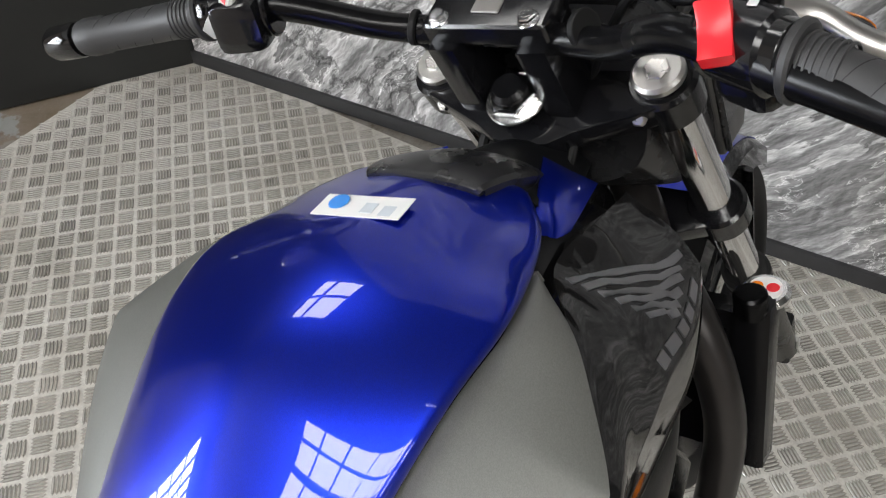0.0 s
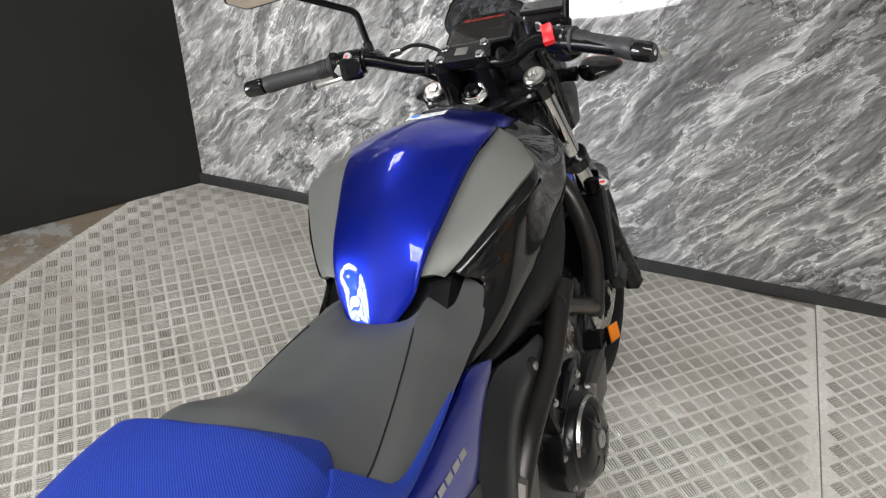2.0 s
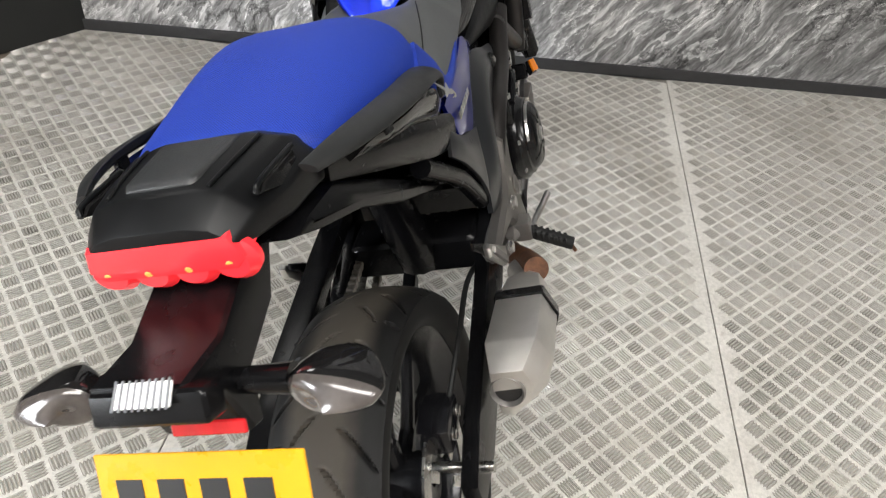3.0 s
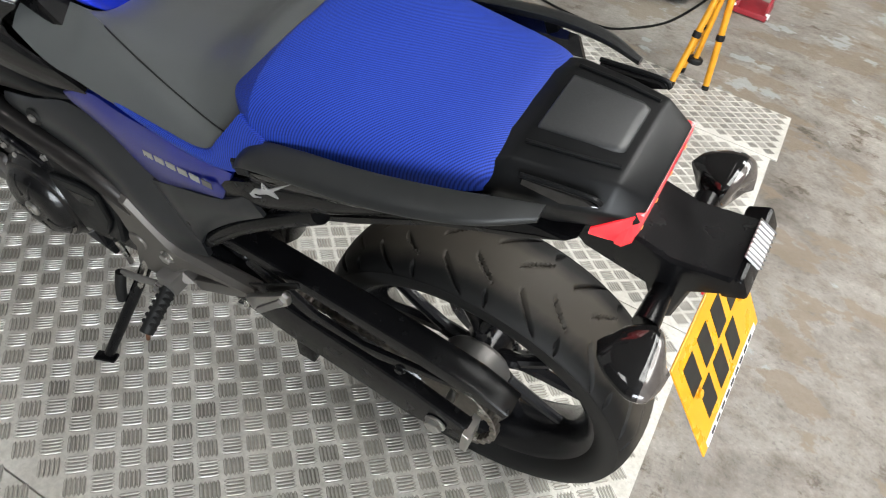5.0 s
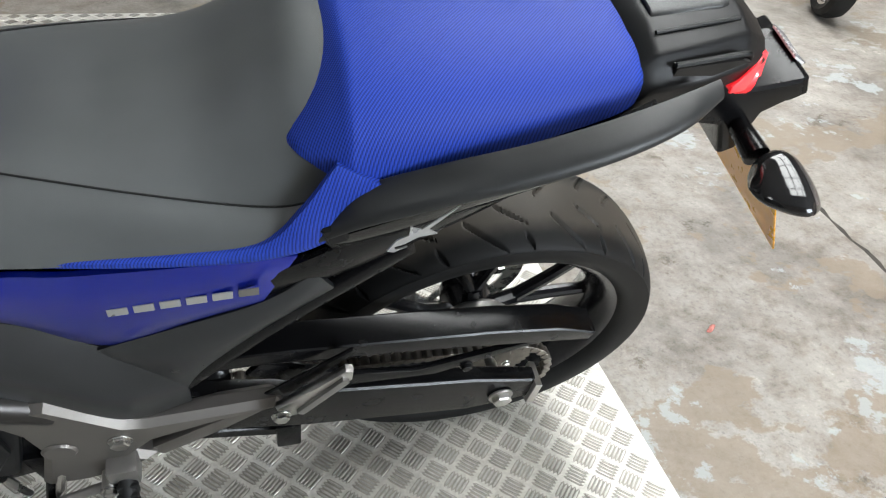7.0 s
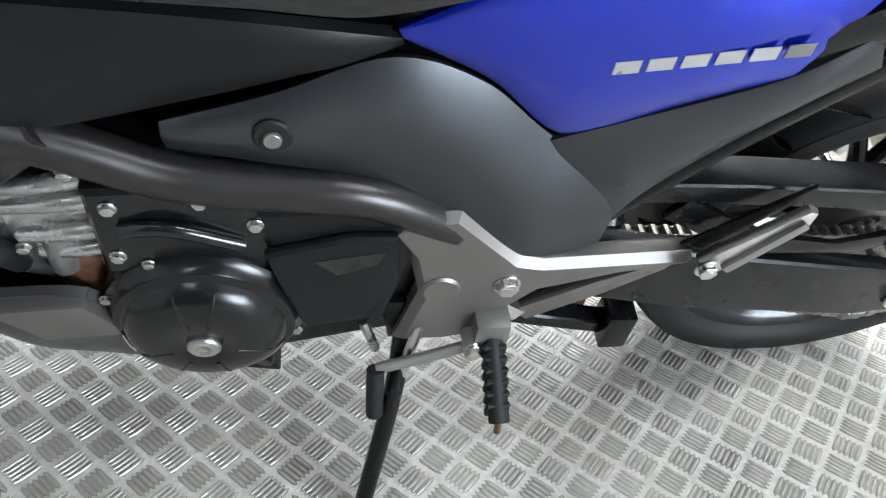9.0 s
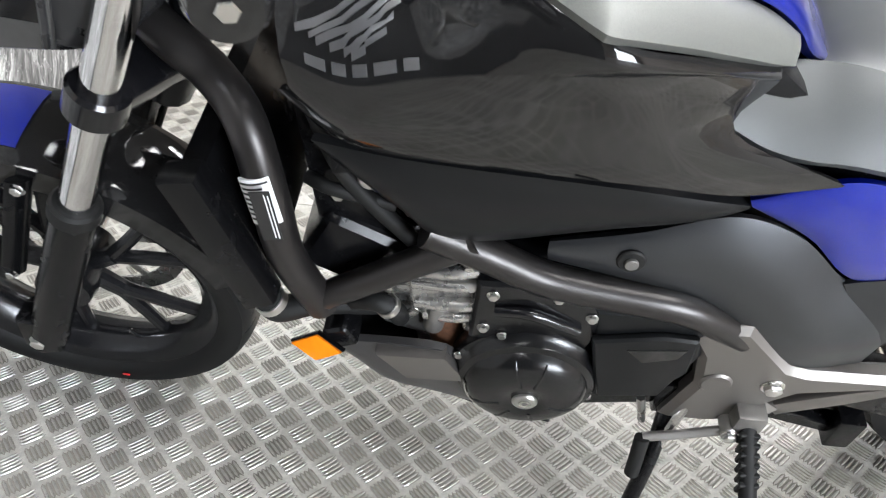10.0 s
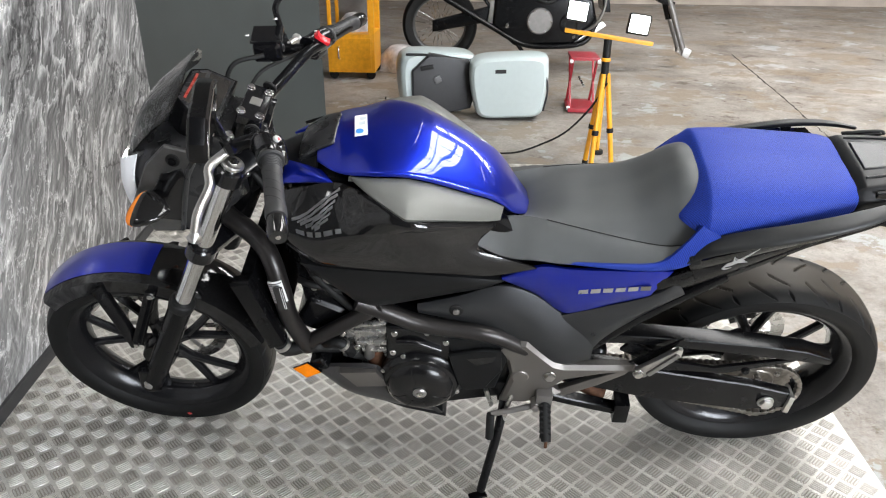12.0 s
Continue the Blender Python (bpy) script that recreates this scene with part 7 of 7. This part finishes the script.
part("screw", tube([(0, -0.14, 0.20), (0, 0.16, 0.20)], 0.009), STEEL, jack)

# yellow tool trolley
tro = thing("tool_trolley", pose(1.815, -4.72, -0.008), "yellow metal workshop trolley on castors", "trolley")
part("cabinet", box((0.40, 0.40, 0.32), pose(0, 0, 0.22), 0.008), YELLOW, tro)
part("door_panel", box((0.34, 0.006, 0.26), pose(0, 0.202, 0.22), 0.003, 1), YELLOW, tro)
part("handle", tube([(0.10, 0.206, 0.18), (0.10, 0.235, 0.19), (0.10, 0.235, 0.27), (0.10, 0.206, 0.28)], 0.006, n=12), STEEL, tro)
for x in (-0.175, 0.175):
    for y in (-0.18, 0.18):
        part("post", box((0.05 if x < 0 else 0.03, 0.04, 0.62), pose(x, y, 0.68), 0.004, 1), YELLOW, tro)
part("back_sheet", box((0.32, 0.008, 0.56), pose(0, -0.185, 0.66), 0.002, 1), CAST, tro, "scuffed grey back sheet")
part("top_tray", box((0.40, 0.40, 0.04), pose(0, 0, 1.0), 0.006), YELLOW, tro)
for x in (-0.16, 0.16):
    for y in (-0.16, 0.16):
        part("castor", drum(0.040, -0.014, 0.014, 0.006, 20, pose(x, y, 0.040)), RUBBER, tro)

# crumpled cloths beside and in the trolley
def cloth(m, k, mat, label):
    rings = [[(0.13 * k * q * math.cos(a) * (1 + 0.16 * math.sin(3 * a + h * 40)), 0.10 * k * q * math.sin(a) * (1 + 0.2 * math.cos(4 * a)), h * k) for a in [2 * math.pi * j / 14 for j in range(14)]] for q, h in ((0.95, 0.0), (1.0, 0.05), (0.8, 0.11), (0.45, 0.145), (0.1, 0.15))]
    return tagged(part("cloth", loft(rings, 14, 44), mat, None, m=m), label, "cloth", "cloths by the trolley")


PALE_CLOTH = simple("pale_cloth", (0.50, 0.49, 0.50), 0.9, vary=0.25, scale=25, fine=300, relief=0.5)
cloth(pose(1.815, -4.72, 0.372), 1.0, PALE_CLOTH, "crumpled pale cloth on the trolley's cabinet")
cloth(pose(1.44, -4.95, -0.008), 1.5, PALE_CLOTH, "heap of pale cloth on the floor by the trolley")

# a second motorcycle without its front wheel, up on the jack
other = thing("motorcycle", pose(0, -5.20, -0.008), "dark adventure motorcycle with its front wheel removed", "motorcycle")
ow = new("rear_wheel")
ow.parent = other
ow.matrix_basis = pose(1.10, 0, 0.37)
part("tyre", lathe([(0.245, -0.05), (0.27, -0.07), (0.31, -0.075), (0.335, -0.05), (0.345, 0), (0.335, 0.05), (0.31, 0.075), (0.27, 0.07), (0.245, 0.05)], 60), RUBBER, ow)
part("rim", lathe([(0.25, -0.05), (0.232, -0.04), (0.226, 0), (0.232, 0.04), (0.25, 0.05)], 60), RIM_GREY, ow)
part("hub", drum(0.06, -0.05, 0.05, 0.01, 30), RIM_GREY, ow)
for k in range(28):
    a = 2 * math.pi * k / 28
    part("spoke", tube([(0.05 * math.cos(a), 0.03 * (-1) ** k, 0.05 * math.sin(a)), (0.23 * math.cos(a + 0.12 * (-1) ** (k // 2)), 0.0, 0.23 * math.sin(a + 0.12 * (-1) ** (k // 2)))], 0.0025, seg=6), STEEL, ow)
part("swingarm", slab([(1.16, 0.42), (0.62, 0.56), (0.55, 0.48), (0.62, 0.42), (1.16, 0.32)], 0.08, 0.13, 0.012, 2), SATIN, other)
part("engine", slab([(0.60, 0.70), (0.10, 0.78), (-0.25, 0.66), (-0.32, 0.40), (-0.10, 0.24), (0.42, 0.22), (0.62, 0.40)], -0.2, 0.2, 0.05, 3), SATIN, other)
part("skid_plate", slab([(0.35, 0.24), (-0.15, 0.22), (-0.40, 0.40), (-0.36, 0.44), (-0.12, 0.27), (0.35, 0.28)], -0.15, 0.15, 0.008, 2), ALLOY, other)
part("exhaust", tube([(-0.30, 0.16, 0.42), (-0.20, 0.20, 0.26), (0.10, 0.20, 0.22), (0.35, 0.19, 0.24), (0.62, 0.18, 0.38), (1.05, 0.17, 0.62)], 0.024, n=30), SATIN, other)
part("frame", tube([(0.60, 0.14, 0.62), (0.75, 0.15, 0.95), (0.20, 0.14, 1.0), (-0.60, 0.08, 1.05)], 0.018, n=24), SATIN, other)
part("frame", tube([(0.60, 0.14, 0.50), (0.95, 0.15, 0.90), (1.25, 0.13, 1.0)], 0.016, n=16), SATIN, other)
part("tank", loft([ring(0.20, [(0.05, 1.08), (0.14, 1.02), (0.17, 0.90), (0.14, 0.80), (0.05, 0.78)]), ring(-0.15, [(0.05, 1.16), (0.18, 1.10), (0.24, 0.92), (0.20, 0.72), (0.05, 0.68)]), ring(-0.50, [(0.05, 1.12), (0.17, 1.06), (0.24, 0.88), (0.20, 0.66), (0.05, 0.62)]), ring(-0.70, [(0.04, 1.05), (0.10, 1.0), (0.14, 0.86), (0.10, 0.72), (0.04, 0.68)])], 24, 40), simple("teal_paint", (0.02, 0.20, 0.22), 0.25, coat=0.8, relief=0), other, "teal painted tank and fairing")
part("seat", box((0.60, 0.26, 0.10), pose(0.55, 0, 1.02), 0.04, 3), SEAT, other)
for s in (-0.1, 0.1):
    fk = part("fork_leg", tube([(-0.80, s, 0.95), (-1.02, s, 0.42), (-1.13, s, 0.16)], 0.030, n=8, r2=0.026), CAST, other, "bare fork leg")
    part("axle_clamp", box((0.07, 0.06, 0.08), pose(-1.145, s, 0.165, 0, -22), 0.012), ALLOY, fk)
part("crash_bar", tube([(-0.10, 0.20, 0.30), (-0.30, 0.27, 0.45), (-0.34, 0.27, 0.70), (-0.10, 0.22, 0.85)], 0.013, n=20), CAST, other)
part("cylinder", slab([(0.05, 0.86), (-0.18, 0.90), (-0.24, 0.66), (-0.02, 0.62)], -0.14, 0.14, 0.015, 2), CAST, other)
for k in range(6):
    part("cooling_fin", slab([(0.06 - 0.014 * k, 0.845 - 0.036 * k), (-0.19 - 0.010 * k, 0.885 - 0.036 * k), (-0.19 - 0.010 * k, 0.877 - 0.036 * k), (0.06 - 0.014 * k, 0.837 - 0.036 * k)], -0.165, 0.165, 0.002, 1), ALLOY, other)
part("clutch_cover", drum(0.115, 0.19, 0.225, 0.012, 36, pose(0.20, 0, 0.44)), CAST, other)
part("alternator_cover", drum(0.085, 0.19, 0.215, 0.010, 32, pose(-0.06, 0, 0.42)), SATIN, other)
for a in range(6):
    part("bolt", drum(0.010, 0.224, 0.232, 0.002, 6, pose(0.20 + 0.10 * math.cos(a * 1.047), 0, 0.44 + 0.10 * math.sin(a * 1.047))), STEEL, other)
part("footpeg", tube([(0.48, 0.16, 0.42), (0.49, 0.28, 0.40)], 0.014), STEEL, other)
part("side_plate", slab([(0.64, 0.60), (0.50, 0.60), (0.46, 0.40), (0.56, 0.34), (0.66, 0.42)], 0.13, 0.16, 0.01, 2), ALLOY, other)
part("coolant_hose", tube([(0.02, 0.20, 0.66), (0.14, 0.23, 0.60), (0.30, 0.21, 0.66), (0.44, 0.18, 0.74)], 0.016, n=18), RUBBER, other)
part("radiator", slab([(-0.30, 0.86), (-0.36, 0.86), (-0.42, 0.52), (-0.36, 0.52)], -0.17, 0.17, 0.006, 1), SATIN, other)
part("lower_beam", slab([(-0.74, 0.86), (-0.94, 0.62), (-0.99, 0.60), (-0.97, 0.56), (-0.84, 0.60), (-0.68, 0.80)], -0.12, 0.12, 0.01, 2), SATIN, other)
part("front_shock", tube([(-0.80, 0, 0.95), (-0.98, 0, 0.45)], 0.035), SATIN, other)
part("centre_stand", tube([(0.45, 0.16, 0.30), (0.30, 0.20, 0.12), (0.28, 0.22, 0.0)], 0.016, n=8), SATIN, other)

# small things on the floor
ob = part("cloth_rag", loft([[(0.09 * k * math.cos(a) * (1 + 0.3 * math.sin(3 * a)), 0.06 * k * math.sin(a) * (1 + 0.25 * math.cos(5 * a)), h) for a in [2 * math.pi * q / 12 for q in range(12)]] for k, h in ((1.0, 0.0), (0.9, 0.012), (0.5, 0.02), (0.1, 0.016))], 8, 36), RUBBER, None, m=pose(-2.50, -3.75, -0.008))
tagged(ob, "crumpled black rag on the concrete", "rag")
ob = part("litter_scrap", loft([[(0.018 * k * math.cos(a), 0.006 * k * math.sin(a) * (1 + 0.4 * math.sin(2 * a)), h) for a in [2 * math.pi * q / 10 for q in range(10)]] for k, h in ((1.0, 0.0), (0.9, 0.006), (0.3, 0.009))], 6, 30), simple("litter_red", (0.45, 0.16, 0.13), 0.5, vary=0.6, scale=90), None, m=pose(-0.70, -0.125, -0.008, 0, 0, 25))
tagged(ob, "small red and white scrap on the concrete", "litter")
# joint in the concrete
rng = random.Random(4)
pts = catmull([(-1.85, -6.0, 0), (-1.70, -4.2, 0), (-1.58, -2.9, 0), (-1.47, -1.8, 0), (-1.37, -0.6, 0), (-1.25, 0.9, 0), (-1.10, 2.6, 0)], 160)
v, fc = [], []
for k, p in enumerate(pts):
    w = 0.003 + 0.008 * rng.random() ** 2
    j = 0.014 * (rng.random() - 0.5)
    v += [(p.x - w + j, p.y, -0.0072), (p.x + w + j, p.y, -0.0072)]
    if k:
        fc.append((2 * k - 2, 2 * k - 1, 2 * k + 1, 2 * k))
ob = part("floor_joint", mesh_of("floor_joint", v, fc, simple("joint_dirt", (0.05, 0.043, 0.036), 0.9, vary=0.4, scale=40), False), RUBBER, None)
tagged(ob, "dirty joint between two concrete slabs", "joint", kind="structure")
# far motorcycle wheel at the edge of the bay
far = thing("motorcycle", pose(-2.75, -2.25, -0.008, 0, 0, 65), "front end of another parked motorcycle with bright hub", "motorcycle")
part("tyre", lathe([(0.235, -0.05), (0.26, -0.06), (0.29, -0.045), (0.30, 0), (0.29, 0.045), (0.26, 0.06), (0.235, 0.05)], 60, pose(0, 0, 0.30)), RUBBER, far)
part("rim", lathe([(0.24, -0.045), (0.222, -0.035), (0.216, 0), (0.222, 0.035), (0.24, 0.045)], 60, pose(0, 0, 0.30)), CHROME, far)
part("hub", drum(0.07, -0.06, 0.06, 0.01, 30, pose(0, 0, 0.30)), CHROME, far)
for k in range(10):
    a = 2 * math.pi * k / 10
    part("spoke", tube([(0.06 * math.cos(a), 0, 0.30 + 0.06 * math.sin(a)), (0.222 * math.cos(a), 0, 0.30 + 0.222 * math.sin(a))], 0.008, seg=8), CHROME, far)
for s in (-0.09, 0.09):
    part("fork_leg", tube([(0, s, 0.30), (-0.22, s, 0.80)], 0.022), CHROME, far)
part("mudguard", lathe([(0.32, -0.07), (0.335, -0.04), (0.338, 0), (0.335, 0.04), (0.32, 0.07)], 24, pose(0, 0, 0.30, 0, -30), arc=0.32), GLOSS, far)
